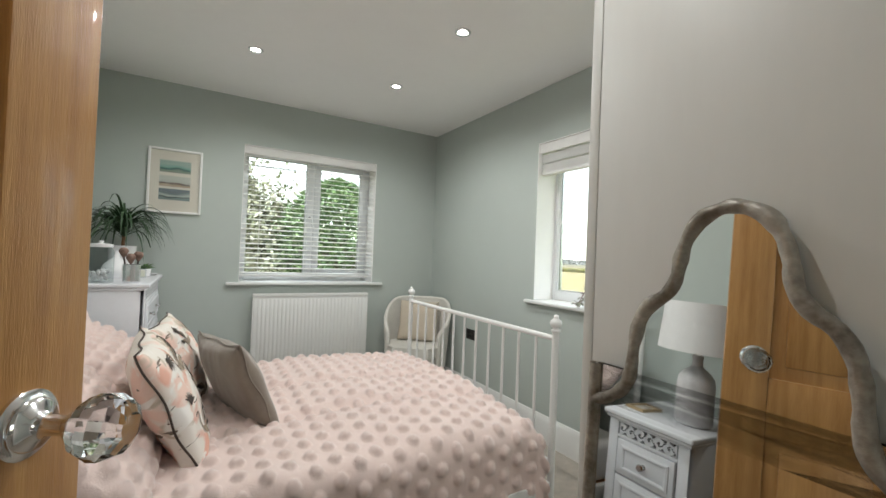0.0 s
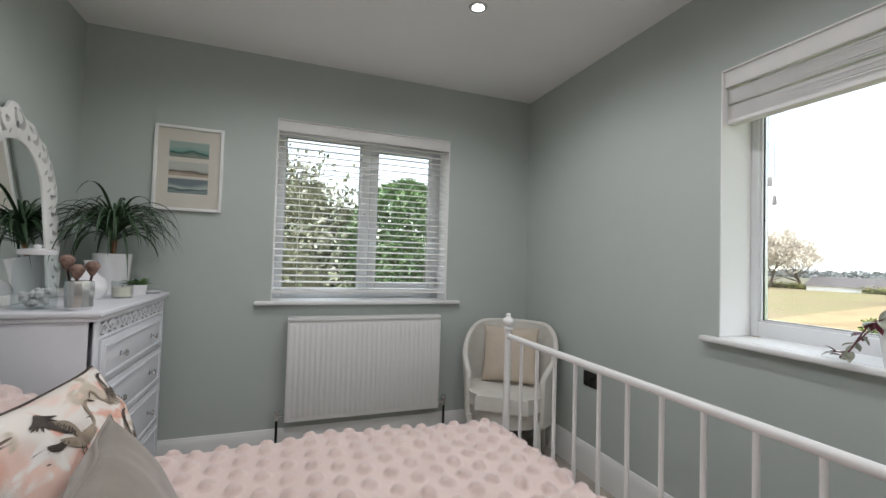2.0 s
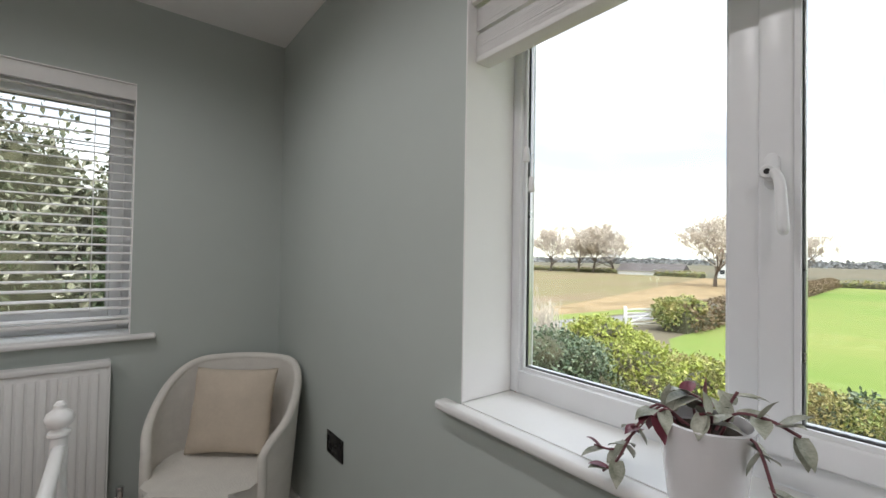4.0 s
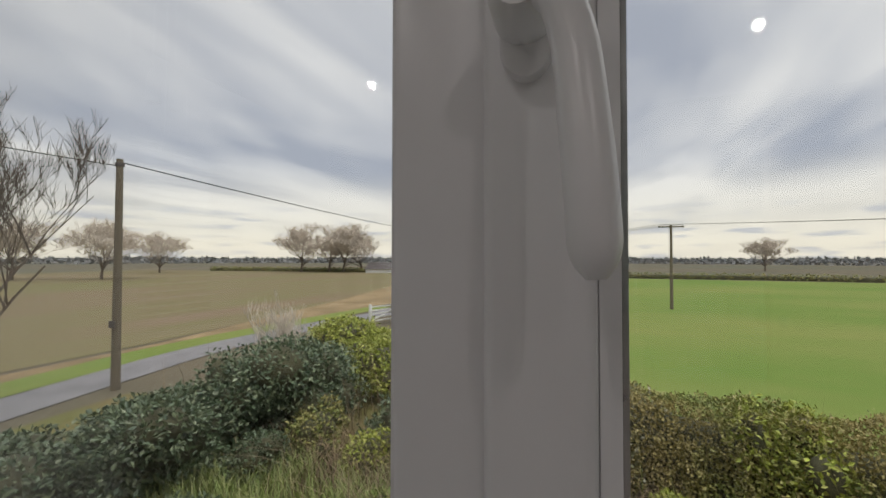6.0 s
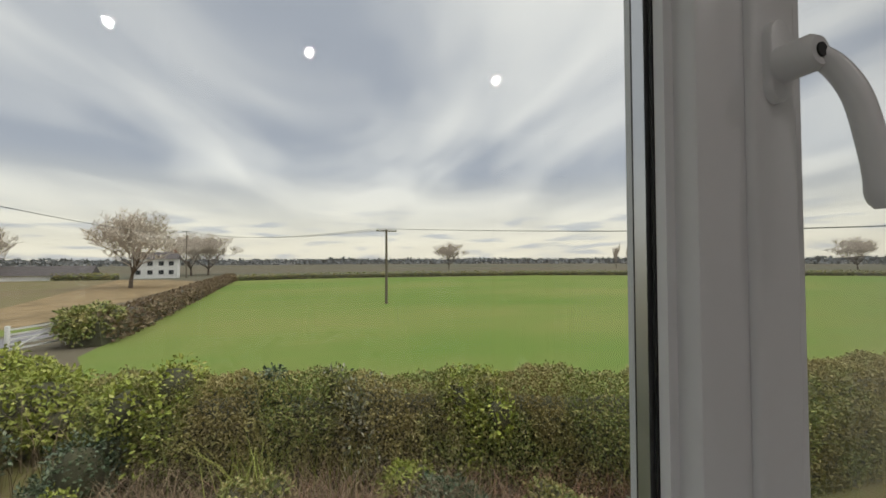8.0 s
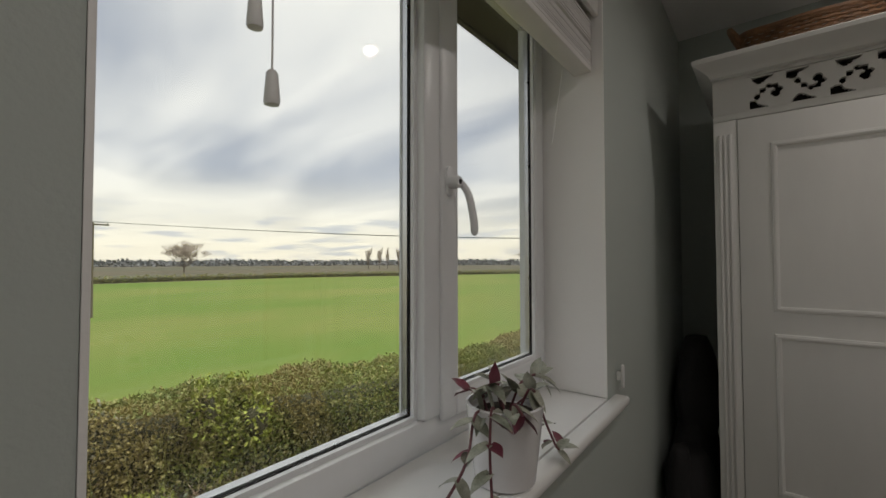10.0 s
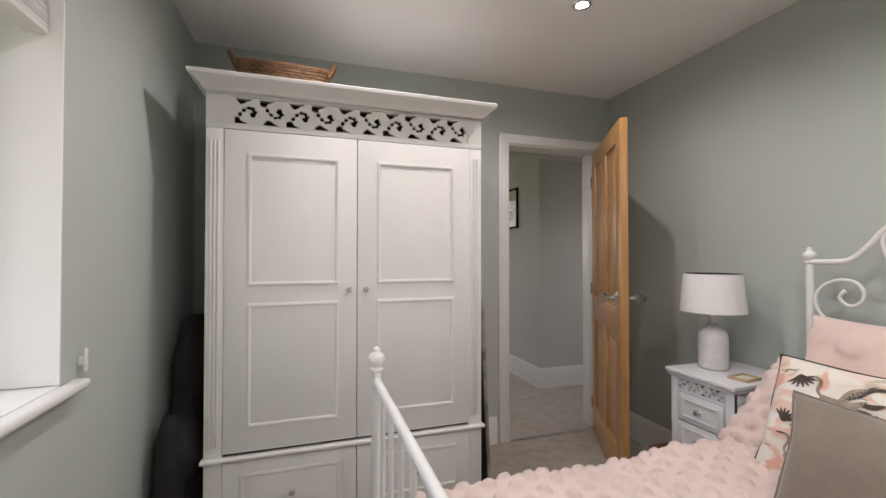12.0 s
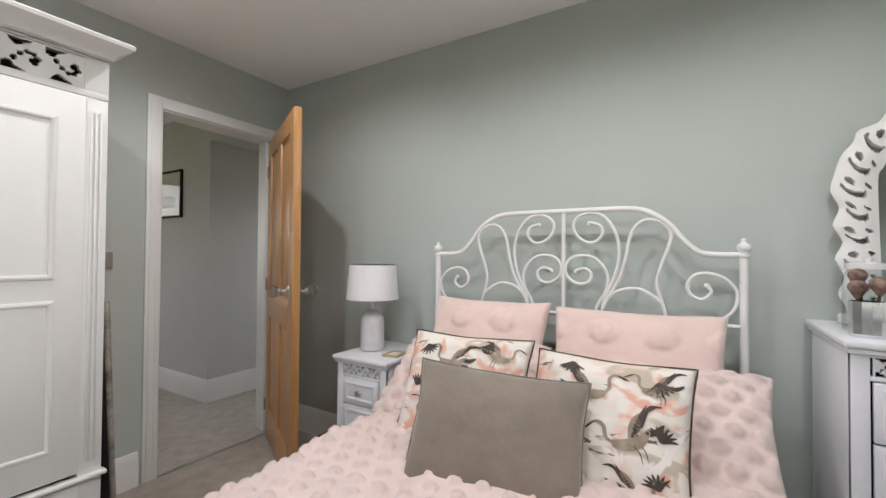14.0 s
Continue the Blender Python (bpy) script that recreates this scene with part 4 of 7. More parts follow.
chest("bedside_cabinet", "pale lilac-white bedside cabinet with fretwork and three drawers", "bedside table", (0.432, 0.908), 0.352, 0.43, 0.70, [0.135, 0.135, 0.145], 0.045, 1, M["furniture_cool"], 6, leg=0.11)
chest("chest_of_drawers", "white chest of drawers with fretwork under its top", "chest of drawers", (0.458, 2.845), 0.855, 0.40, 0.991, [0.165, 0.185, 0.20, 0.21], 0.050, 2, M["furniture_cool"], 12, leg=0.11)


def log_basket(x, y, z):
    root = thing("wicker_basket", "low brown boat-shaped wicker basket with looped handles on the wardrobe", "basket", at=(x, y, z))
    n, rings = 56, 10
    dip = lambda a: 0.045 * abs(math.cos(a)) ** 3
    for k in range(rings):
        t = k / (rings - 1)
        rx, ry, zz = 0.150 + 0.050 * t ** 0.8, 0.11 + 0.05 * t ** 0.8, 0.008 + 0.105 * t
        pts = []
        for i in range(n + 1):
            a, wob = i * math.tau / n, 0.0035 * math.cos((i + k) * math.pi)
            pts.append(((rx + wob) * math.cos(a), (ry + wob) * math.sin(a), zz + dip(a) * t))
        part("wicker_strand", tube(pts, 0.0075, 6), M["wicker"], root)
    part("base", lathe([(0, 0.0), (0.15, 0.0), (0.15, 0.008), (0, 0.008)], 40, m=Matrix.Diagonal((1, 0.74, 1, 1))), M["wicker"], root)
    part("rim", tube([(0.203 * math.cos(a), 0.163 * math.sin(a), 0.122 + dip(a)) for a in (i * math.tau / n for i in range(n + 1))], 0.010, 8), M["wicker"], root)
    for s in (-1, 1):
        loop = smooth_line([(s * 0.196, -0.045, 0.135), (s * 0.222, -0.034, 0.185), (s * 0.236, 0.0, 0.215), (s * 0.222, 0.034, 0.185), (s * 0.196, 0.045, 0.135)], 6)
        part("handle", tube(loop, 0.010, 8), M["wicker"], root)


log_basket(2.225, 0.44, 1.962)

# ---- bed ----
BX0, BX1, BY0, BY1 = 0.100, 1.925, 1.342, 2.660


def finial(x, y, z, parent):
    part("finial", lathe([(0.0135, 0), (0.019, 0.003), (0.019, 0.009), (0.013, 0.013), (0.012, 0.018), (0.021, 0.025), (0.0245, 0.036), (0.021, 0.047), (0.012, 0.054), (0.010, 0.058), (0.0105, 0.064), (0.006, 0.070), (0, 0.071)], 20, (x, y, z)), M["metalwhite"], parent)


def bed_frame():
    root = thing("bed_frame", "white metal double bed frame with scrolled headboard and barred footboard", "bed", at=(0, 0, 0))
    yc = (BY0 + BY1) / 2
    for x, top in ((BX0, 1.212), (BX1, 0.917)):
        for y in (BY0, BY1):
            p = part("post", tube([(x, y, 0.0), (x, y, top)], 0.0145, 14), M["metalwhite"], root)
            finial(x, y, top, p)
    for y in (BY0, BY1):
        part("side_rail", boxed((BX0 + 0.014, y - 0.012, 0.27), (BX1 - 0.014, y + 0.012, 0.33), 0.004), M["metalwhite"], root)
    # footboard
    fz = 0.892
    part("top_rail", tube([(BX1, BY0, fz), (BX1, BY1, fz)], 0.0115, 12), M["metalwhite"], root)
    part("lower_rail", tube([(BX1, BY0, 0.40), (BX1, BY1, 0.40)], 0.0095, 10), M["metalwhite"], root)
    bar = part("bar", tube([(BX1, 0, 0.40), (BX1, 0, fz)], 0.0068, 10), M["metalwhite"], root)
    for i in range(1, 12):
        o = bar if i == 1 else new("bar", bar.data)
        o.parent = root
        o.location.y = BY0 + (BY1 - BY0) * i / 12
    # headboard: half of it, mirrored about the middle
    half = (BY1 - BY0) / 2
    place = lambda u, z, s: (BX0, yc + s * u * half / 0.66, z)
    part("lower_rail", tube([(BX0, BY0, 0.955), (BX0, BY1, 0.955)], 0.0085, 10), M["metalwhite"], root)
    part("lower_rail", tube([(BX0, BY0, 0.45), (BX0, BY1, 0.45)], 0.0085, 10), M["metalwhite"], root)
    part("middle_bar", tube([(BX0, yc, 0.45), (BX0, yc, 1.41)], 0.0085, 10), M["metalwhite"], root)
    rail = [(0.66, 1.220), (0.567, 1.222), (0.515, 1.234), (0.462, 1.286), (0.417, 1.343), (0.354, 1.390), (0.288, 1.410), (0.187, 1.414), (0.0, 1.414)]
    line = smooth_line([place(u, z, 1) for u, z in rail], 6)
    line += [Vector((p.x, 2 * yc - p.y, p.z)) for p in reversed(line[:-1])]
    part("arched_rail", tube(line, 0.0115, 12), M["metalwhite"], root)
    scrolls = [
        [(0.108, 1.350), (0.113, 1.358), (0.154, 1.346), (0.167, 1.312), (0.140, 1.277), (0.100, 1.274), (0.058, 1.305), (0.043, 1.350), (0.065, 1.386), (0.120, 1.402), (0.174, 1.381), (0.213, 1.325), (0.232, 1.252), (0.228, 1.179), (0.206, 1.104), (0.174, 1.027), (0.160, 0.955)],
        [(0.052, 1.140), (0.058, 1.150), (0.093, 1.159), (0.120, 1.135), (0.106, 1.099), (0.058, 1.093), (0.015, 1.128), (0.015, 1.180), (0.050, 1.211), (0.113, 1.213), (0.160, 1.182), (0.187, 1.127), (0.180, 1.065), (0.150, 1.010), (0.132, 0.955)],
        [(0.165, 0.985), (0.187, 1.034), (0.232, 1.118), (0.257, 1.204), (0.273, 1.289), (0.300, 1.343), (0.342, 1.364), (0.395, 1.349), (0.423, 1.308), (0.417, 1.257), (0.389, 1.175), (0.374, 1.104), (0.392, 1.031), (0.412, 0.956)],
        [(0.178, 1.015), (0.193, 1.041), (0.238, 1.072), (0.300, 1.081), (0.348, 1.061), (0.389, 1.030)],
        [(0.540, 1.098), (0.544, 1.106), (0.557, 1.076), (0.526, 1.049), (0.489, 1.068), (0.481, 1.107), (0.505, 1.142), (0.552, 1.150), (0.602, 1.131), (0.636, 1.091), (0.639, 1.049), (0.622, 1.005), (0.582, 0.970), (0.560, 0.956)],
    ]
    for s in (1, -1):
        for pts in scrolls:
            part("scroll", tube(smooth_line([place(u, z, s) for u, z in pts], 6), 0.0066, 10), M["metalwhite"], root)
    part("slat_base", boxed((BX0 + 0.02, BY0 + 0.014, 0.29), (BX1 - 0.02, BY1 - 0.014, 0.315)), M["oak"], root)


bed_frame()
mattress = thing("mattress", "white mattress under the duvet", "mattress", at=(BX0 + 0.03, BY0 + 0.02, 0.3155))
part("body", boxed((0, 0, 0), (BX1 - BX0 - 0.07, BY1 - BY0 - 0.04, 0.190), 0.04, 4), M["sheet"], mattress)


def tuft_height(a, b, pitch=0.084, r=0.0235):
    """Height and weight of round tufts on a staggered lattice, in metres along the cloth."""
    row = math.floor(a / (pitch * 0.80) + 0.5)
    best = 9.0
    for k in (row - 1, row, row + 1):
        off = 0.5 * pitch if k % 2 else 0.0
        col = math.floor((b - off) / pitch + 0.5)
        da, db = a - k * pitch * 0.80, b - off - col * pitch
        j = noise.noise(Vector((k * 3.1, col * 2.7, 1.3)))
        best = min(best, math.hypot(da * (1.12 + 0.12 * j), db) / (1 + 0.22 * j))
    e = max(0.0, 1 - (best / r) ** 2)
    return e ** 0.36


def duvet():
    root = thing("duvet", "blush pink tufted duvet spread over the bed", "duvet", at=(0, 0, 0.512))
    top, hang, rad = 0.055, 0.30, 0.07
    half = (BY1 - BY0) / 2 + 0.012
    yc = (BY0 + BY1) / 2
    x_head, x_foot = 0.40, BX1 - 0.052
    side = half - rad + rad * math.pi / 2 + hang
    foot = x_foot - x_head - rad + rad * math.pi / 2 + 0.20
    na, nb = 330, 310

    def fold(d, flat, deep):
        """Distance past the flat part: how far out and how far down."""
        if d < flat:
            return d, 0.0
        t = d - flat
        if t < rad * math.pi / 2:
            g = t / rad
            return flat + rad * math.sin(g), rad * (1 - math.cos(g))
        return flat + rad, rad + t - rad * math.pi / 2

    verts, faces, knap = [], [], []
    for i in range(na + 1):
        a = foot * i / na
        px, dz_f = fold(a, x_foot - x_head - rad, 0.2)
        for j in range(nb + 1):
            b = side * (2 * j / nb - 1)
            py, dz_s = fold(abs(b), half - rad, hang)
            sgn = 1 if b > 0 else -1
            swell = (0.030 * min(1.0, 0.15 + a / 0.9)) * (1 - (py / half) ** 2) + 0.024 * noise.noise(Vector((a * 2.3, b * 2.1, 0.4))) + 0.011 * noise.noise(Vector((a * 7, b * 6, 3.0)))
            crease = 0.022 * max(0, 1 - abs(b - 0.12 - 0.05 * math.sin(a * 4)) / 0.05) + 0.020 * max(0, 1 - abs(b + 0.25 + 0.04 * math.sin(a * 5 + 1)) / 0.05)
            wave = (0.018 * noise.noise(Vector((a * 5, sgn, 5.0))) + 0.006 * math.sin(a * 26)) * min(1, dz_s / 0.15)
            t = tuft_height(a, b)
            fuzz = 0.0022 * noise.noise(Vector((a * 95, b * 95, 2.0)))
            lift = 0.0165 * t + fuzz * (0.4 + t)
            k = min(1.0, dz_s / rad)
            z = top + swell * (1 - min(1, dz_s / 0.1)) - crease * (1 - k) - dz_s - dz_f * (1 if dz_s < 0.02 else 0.9) + lift * (1 - k)
            y = yc + sgn * (py + wave + lift * k)
            verts.append((x_head + px + lift * min(1, dz_f / rad), y, max(z, -0.30)))
            knap.append(t > 0.45)
    for i in range(na):
        for j in range(nb):
            q = i * (nb + 1) + j
            faces.append((q, q + nb + 1, q + nb + 2, q + 1))
    me = bpy.data.meshes.new("cover")
    me.from_pydata(verts, [], faces)
    me.materials.append(M["duvet"])
    me.materials.append(M["tuft"])
    for poly in me.polygons:
        poly.material_index = 1 if sum(knap[v] for v in poly.vertices) > 1 else 0
    me.shade_smooth()
    ob = new("cover", me)
    ob.parent = root


duvet()


def cushion(name, label, category, m, w, h, t, mat, dots=None, piping=None, n=44, seed=1, wrinkle=0.006, group="", pinch=0.06, motifs=()):
    """A stuffed cushion, local x along, y up, z out; dots: (pitch, radius, height) of raised tufts."""
    root = tagged(new(name), label, category, group)
    root.matrix_basis = m
    verts, faces, knap = [], [], []
    idx = {}

    def edge(u, v):
        x = w / 2 * u * (1 - pinch * (1 - v * v) * abs(u) ** 2)
        y = h / 2 * v * (1 - pinch * (1 - u * u) * abs(v) ** 2)
        return x, y
    for side in (1, -1):
        for i in range(n + 1):
            for j in range(n + 1):
                u, v = 2 * i / n - 1, 2 * j / n - 1
                rim = i in (0, n) or j in (0, n)
                if rim and (i, j) in idx:
                    idx[side, i, j] = idx[i, j]
                    continue
                x, y = edge(u, v)
                f = ((1 - u ** 2) * (1 - v ** 2)) ** 0.42
                z = side * t / 2 * f
                z += side * wrinkle * min(1, f * 3) * (noise.noise(Vector((x * 9 + seed, y * 9, side))) + 0.5 * noise.noise(Vector((x * 24, y * 22 + seed, side))))
                corner = abs(u * v)
                z += 0.012 * corner * noise.noise(Vector((u * 2 + seed, v * 2, 0)))
                if dots and side == 1:
                    pitch, r, hh = dots
                    z += hh * tuft_height(y + 0.31 * pitch, x, pitch, r) * min(1, f * 4) + (0.0025 * noise.noise(Vector((x * 95, y * 95, seed))) if hh < 0.02 else 0)
                if rim:
                    z = 0.006 * math.sin((u + v) * 6 + seed)
                    idx[i, j] = len(verts)
                idx[side, i, j] = len(verts)
                verts.append((x, y, z))
                knap.append(bool(dots) and dots[0] < 0.15 and side == 1 and tuft_height(y + 0.31 * dots[0], x, dots[0], dots[1]) > 0.45)
    for side in (1, -1):
        for i in range(n):
            for j in range(n):
                q = [idx[side, i, j], idx[side, i + 1, j], idx[side, i + 1, j + 1], idx[side, i, j + 1]]
                faces.append(q if side == 1 else q[::-1])
    me = bpy.data.meshes.new("cover")
    me.from_pydata(verts, [], faces)
    me.materials.append(mat)
    me.materials.append(M["tuft"])
    for poly in me.polygons:
        poly.material_index = 1 if sum(knap[v] for v in poly.vertices) > 1 else 0
    me.shade_smooth()
    ob = new("cover", me)
    ob.parent = root
    def on_face(u, v):
        x, y = edge(u, v)
        f = max(0.0, (1 - u ** 2) * (1 - v ** 2)) ** 0.42
        z = t / 2 * f + wrinkle * min(1, f * 3) * (noise.noise(Vector((x * 9 + seed, y * 9, 1))) + 0.5 * noise.noise(Vector((x * 24, y * 22 + seed, 1)))) + 0.012 * abs(u * v) * noise.noise(Vector((u * 2 + seed, v * 2, 0)))
        return Vector((x, y, z + 0.0022))
    for nm, ink, strokes in motifs:
        bm = bmesh.new()
        for pts, wide in strokes:
            line = smooth_line([(p[0], p[1], 0) for p in pts], 5)
            rows = []
            for i, p in enumerate(line):
                way = (line[min(i + 1, len(line) - 1)] - line[max(i - 1, 0)]).normalized()
                side = Vector((-way.y, way.x))
                f = i / (len(line) - 1)
                ww = wide * (0.10 + 0.90 * math.sin(math.pi * min(1, 0.12 + 0.88 * f)) ** 0.7)
                rows.append([bm.verts.new(on_face(max(-0.985, min(0.985, p.x + side.x * ww * q)), max(-0.985, min(0.985, p.y + side.y * ww * q)))) for q in (-1, -0.5, 0, 0.5, 1)])
            for a, b in zip(rows, rows[1:]):
                for q in range(4):
                    bm.faces.new((a[q], a[q + 1], b[q + 1], b[q]))
        tagged(part(nm, bm, ink, root, angle=80), kind="stuff")
    if piping:
        k = 40
        loop = [edge(-1 + 2 * i / k, -1) for i in range(k)] + [edge(1, -1 + 2 * i / k) for i in range(k)] + [edge(1 - 2 * i / k, 1) for i in range(k)] + [edge(-1, 1 - 2 * i / k) for i in range(k + 1)]
        part("piping", tube([(x * 1.004, y * 1.006, 0.006 * math.sin((x * 2 / w + y * 2 / h) * 6 + seed)) for x, y in loop], 0.0032, 6), piping, root)
    return root


def leaning(x, y, z, facing, back):
    """Pose for a cushion whose middle is at x, y, z, facing a way (degrees) and leaning back from upright."""
    return Matrix.Translation((x, y, z)) @ Matrix.Rotation(radians(facing + 90), 4, "Z") @ Matrix.Rotation(radians(90 - back), 4, "X")


def bird_print():
    """Cream cotton printed with loose blush, taupe and near-black brush shapes."""
    m = bpy.data.materials.new("bird_and_blossom_print")
    m.use_nodes = True
    n, l = m.node_tree.nodes, m.node_tree.links
    b = n["Principled BSDF"]
    b.inputs["Roughness"].default_value = 0.8
    tc = n.new("ShaderNodeTexCoord")
    colour = None

    def layer(scale, low, high, tint, stretch, seed, under, distort=1.2):
        mp, ns, rg, mx = n.new("ShaderNodeMapping"), n.new("ShaderNodeTexNoise"), n.new("ShaderNodeMapRange"), n.new("ShaderNodeMixRGB")
        mp.inputs["Scale"].default_value, mp.inputs["Location"].default_value, mp.inputs["Rotation"].default_value = stretch, (seed, seed * 0.7, 0), (0, 0, seed)
        ns.inputs["Scale"].default_value, ns.inputs["Detail"].default_value, ns.inputs["Distortion"].default_value = scale, 2.5, distort
        rg.inputs[1].default_value, rg.inputs[2].default_value = low, high
        l.new(tc.outputs["Object"], mp.inputs[0])
        l.new(mp.outputs[0], ns.inputs[0])
        l.new(ns.outputs["Fac"], rg.inputs[0])
        l.new(rg.outputs[0], mx.inputs[0])
        mx.inputs[2].default_value = (*tint, 1)
        if under is None:
            mx.inputs[1].default_value = (0.80, 0.745, 0.68, 1)
        else:
            l.new(under, mx.inputs[1])
        return mx.outputs[0]
    colour = layer(5.0, 0.50, 0.58, (0.80, 0.58, 0.49), (1, 1, 1), 0.0, None)
    colour = layer(5.5, 0.56, 0.62, (0.76, 0.43, 0.33), (1, 1.3, 1), 1.9, colour)
    colour = layer(7.0, 0.58, 0.64, (0.55, 0.47, 0.37), (1, 1.8, 1), 3.7, colour)
    colour = layer(6.0, 0.56, 0.61, (0.84, 0.80, 0.75), (1.0, 1.4, 1), 5.3, colour, 1.6)
    colour = layer(9.0, 0.66, 0.69, (0.16, 0.12, 0.09), (0.8, 2.6, 1), 8.8, colour, 2.0)
    l.new(colour, b.inputs["Base Color"])
    wv = n.new("ShaderNodeTexNoise")
    wv.inputs["Scale"].default_value = 300
    bp = n.new("ShaderNodeBump")
    bp.inputs["Strength"].default_value, bp.inputs["Distance"].default_value = 0.3, 0.002
    l.new(tc.outputs["Object"], wv.inputs[0])
    l.new(wv.outputs["Fac"], bp.inputs["Height"])
    l.new(bp.outputs[0], b.inputs["Normal"])
    return m


M["bird"] = bird_print()
M["ink_dark"] = material("near_black_textile_ink", (0.075, 0.058, 0.048), 0.8, vary=0.5, scale=30)
M["ink_taupe"] = material("taupe_textile_ink", (0.36, 0.29, 0.22), 0.8, vary=0.45, scale=25)


def crane(x, y, k, lean=0.0, mirror=1):
    """Brush strokes of one crane on a cushion face: body, neck, wing feathers, legs."""
    put = lambda pts: [(x + k * mirror * (px * math.cos(lean) - py * math.sin(lean)), y + k * 1.15 * (px * math.sin(lean) + py * math.cos(lean))) for px, py in pts]
    taupe = [(put([(-0.30, 0.02), (-0.10, -0.06), (0.15, -0.08), (0.42, 0.06)]), 0.11 * k), (put([(-0.26, 0.0), (-0.36, 0.14), (-0.33, 0.34), (-0.42, 0.44), (-0.55, 0.42)]), 0.035 * k),
             (put([(0.02, -0.02), (0.20, 0.20), (0.40, 0.34)]), 0.09 * k)]
    dark = [(put([(0.06 + 0.07 * i, 0.02 + 0.03 * i), (0.26 + 0.09 * i, 0.22 + 0.05 * i), (0.52 + 0.08 * i, 0.44 - 0.04 * i)]), 0.035 * k) for i in range(4)]
    dark += [(put([(-0.46, 0.45), (-0.56, 0.42), (-0.70, 0.38)]), 0.022 * k), (put([(0.30, 0.0), (0.50, -0.02), (0.66, 0.05)]), 0.06 * k)]
    dark += [(put([(0.02 + 0.1 * i, -0.10), (0.08 + 0.1 * i, -0.26), (0.05 + 0.1 * i, -0.44)]), 0.010 * k) for i in range(2)]
    return taupe, dark


def feather_fan(x, y, k, turn):
    return [([(x, y), (x + 0.5 * k * math.cos(turn + 0.28 * i), y + 0.5 * k * math.sin(turn + 0.28 * i)), (x + k * math.cos(turn + 0.34 * i), y + k * math.sin(turn + 0.34 * i))], 0.020) for i in range(-3, 4)]


def bird_motifs(flip):
    taupe, dark = [], []
    for q in (crane(-0.15, 0.45, 0.62, 0.1, flip), crane(0.36, -0.10, 0.66, 0.5, -flip), crane(-0.42, -0.55, 0.55, -0.2, flip), crane(0.60, 0.62, 0.48, 0.25, -flip), crane(0.45, -0.72, 0.5, 0.1, flip)):
        taupe += q[0]
        dark += q[1]
    dark += feather_fan(0.42 * flip, 0.86, 0.20, -1.6) + feather_fan(-0.62 * flip, 0.72, 0.22, -1.2) + feather_fan(-0.70 * flip, -0.05, 0.20, 1.2) + feather_fan(0.70, -0.62, 0.20, 2.0)
    return (("print_wash", M["ink_taupe"], taupe), ("print_ink", M["ink_dark"], dark))


BIG = (0.205, 0.056, 0.017)
SMALL = (0.075, 0.027, 0.016)
pink = "blush pink plush pillow with large raised dots propped on the headboard"
cushion("pillow", pink, "pillow", leaning(0.235, 1.675, 0.810, 0, 20), 0.58, 0.42, 0.17, M["pillow"], BIG, seed=1, group="pillows on the bed")
cushion("pillow", pink, "pillow", leaning(0.225, 2.295, 0.800, 0, 21), 0.63, 0.42, 0.18, M["pillow"], BIG, seed=4, group="pillows on the bed")
tufty = "blush pink tufted pillow lying against the other pillows"
cushion("pillow", tufty, "pillow", leaning(0.420, 1.650, 0.680, 0, 50), 0.68, 0.46, 0.17, M["duvet"], SMALL, n=72, seed=7, group="pillows on the bed")
cushion("pillow", tufty, "pillow", leaning(0.415, 2.375, 0.665, 0, 50), 0.70, 0.46, 0.17, M["duvet"], SMALL, n=72, seed=9, group="pillows on the bed")
bird = "cream cushion with a crane and blossom print and dark piping"
cushion("cushion", bird, "cushion", leaning(0.615, 1.765, 0.712, 4, 24), 0.49, 0.42, 0.15, M["bird"], piping=M["piping"], seed=12, motifs=bird_motifs(1), group="printed cushions", wrinkle=0.010)
cushion("cushion", bird, "cushion", leaning(0.630, 2.262, 0.692, -4, 24), 0.48, 0.42, 0.15, M["bird"], piping=M["piping"], seed=17, motifs=bird_motifs(-1), group="printed cushions", wrinkle=0.010)
cushion("cushion", "taupe velvet cushion leaning in front of the printed cushions", "cushion", leaning(0.825, 1.985, 0.680, 15, 24) @ Matrix.Rotation(radians(-4), 4, "Z"), 0.53, 0.37, 0.14, M["velvet"], piping=M["velvet"], seed=21, wrinkle=0.005)

# ---- loose things ----
def table_lamp(x, y, z):
    root = thing("table_lamp", "white ceramic table lamp with a white drum shade, unlit", "lamp", at=(x, y, z))
    part("base", lathe([(0, 0), (0.050, 0), (0.060, 0.004), (0.064, 0.015), (0.064, 0.15), (0.060, 0.175), (0.046, 0.195), (0.026, 0.210), (0.018, 0.218), (0.017, 0.245), (0.019, 0.250), (0.019, 0.258), (0, 0.258)], 36), M["speckle"], root)
    part("lampholder", lathe([(0, 0.258), (0.013, 0.258), (0.013, 0.31), (0, 0.31)], 14), M["white"], root)
    part("bulb", lathe([(0.010, 0.31), (0.016, 0.33), (0.027, 0.355), (0.025, 0.378), (0.012, 0.392), (0, 0.394)], 16), M["white"], root)
    part("shade", lathe([(0.139, 0.275), (0.1405, 0.275), (0.125, 0.458), (0.1235, 0.458)], 44), M["shade"], root)
    part("shade", lathe([(0.1375, 0.275), (0.139, 0.275), (0.1235, 0.458), (0.122, 0.458)], 44), M["shade"], root)
    bm = bmesh.new()
    for a in (0, 120, 240):
        tube([(0.014 * math.cos(radians(a)), 0.014 * math.sin(radians(a)), 0.305), (0.126 * math.cos(radians(a)), 0.126 * math.sin(radians(a)), 0.44)], 0.0018, 5, bm)
    part("shade_carrier", bm, M["white"], root)


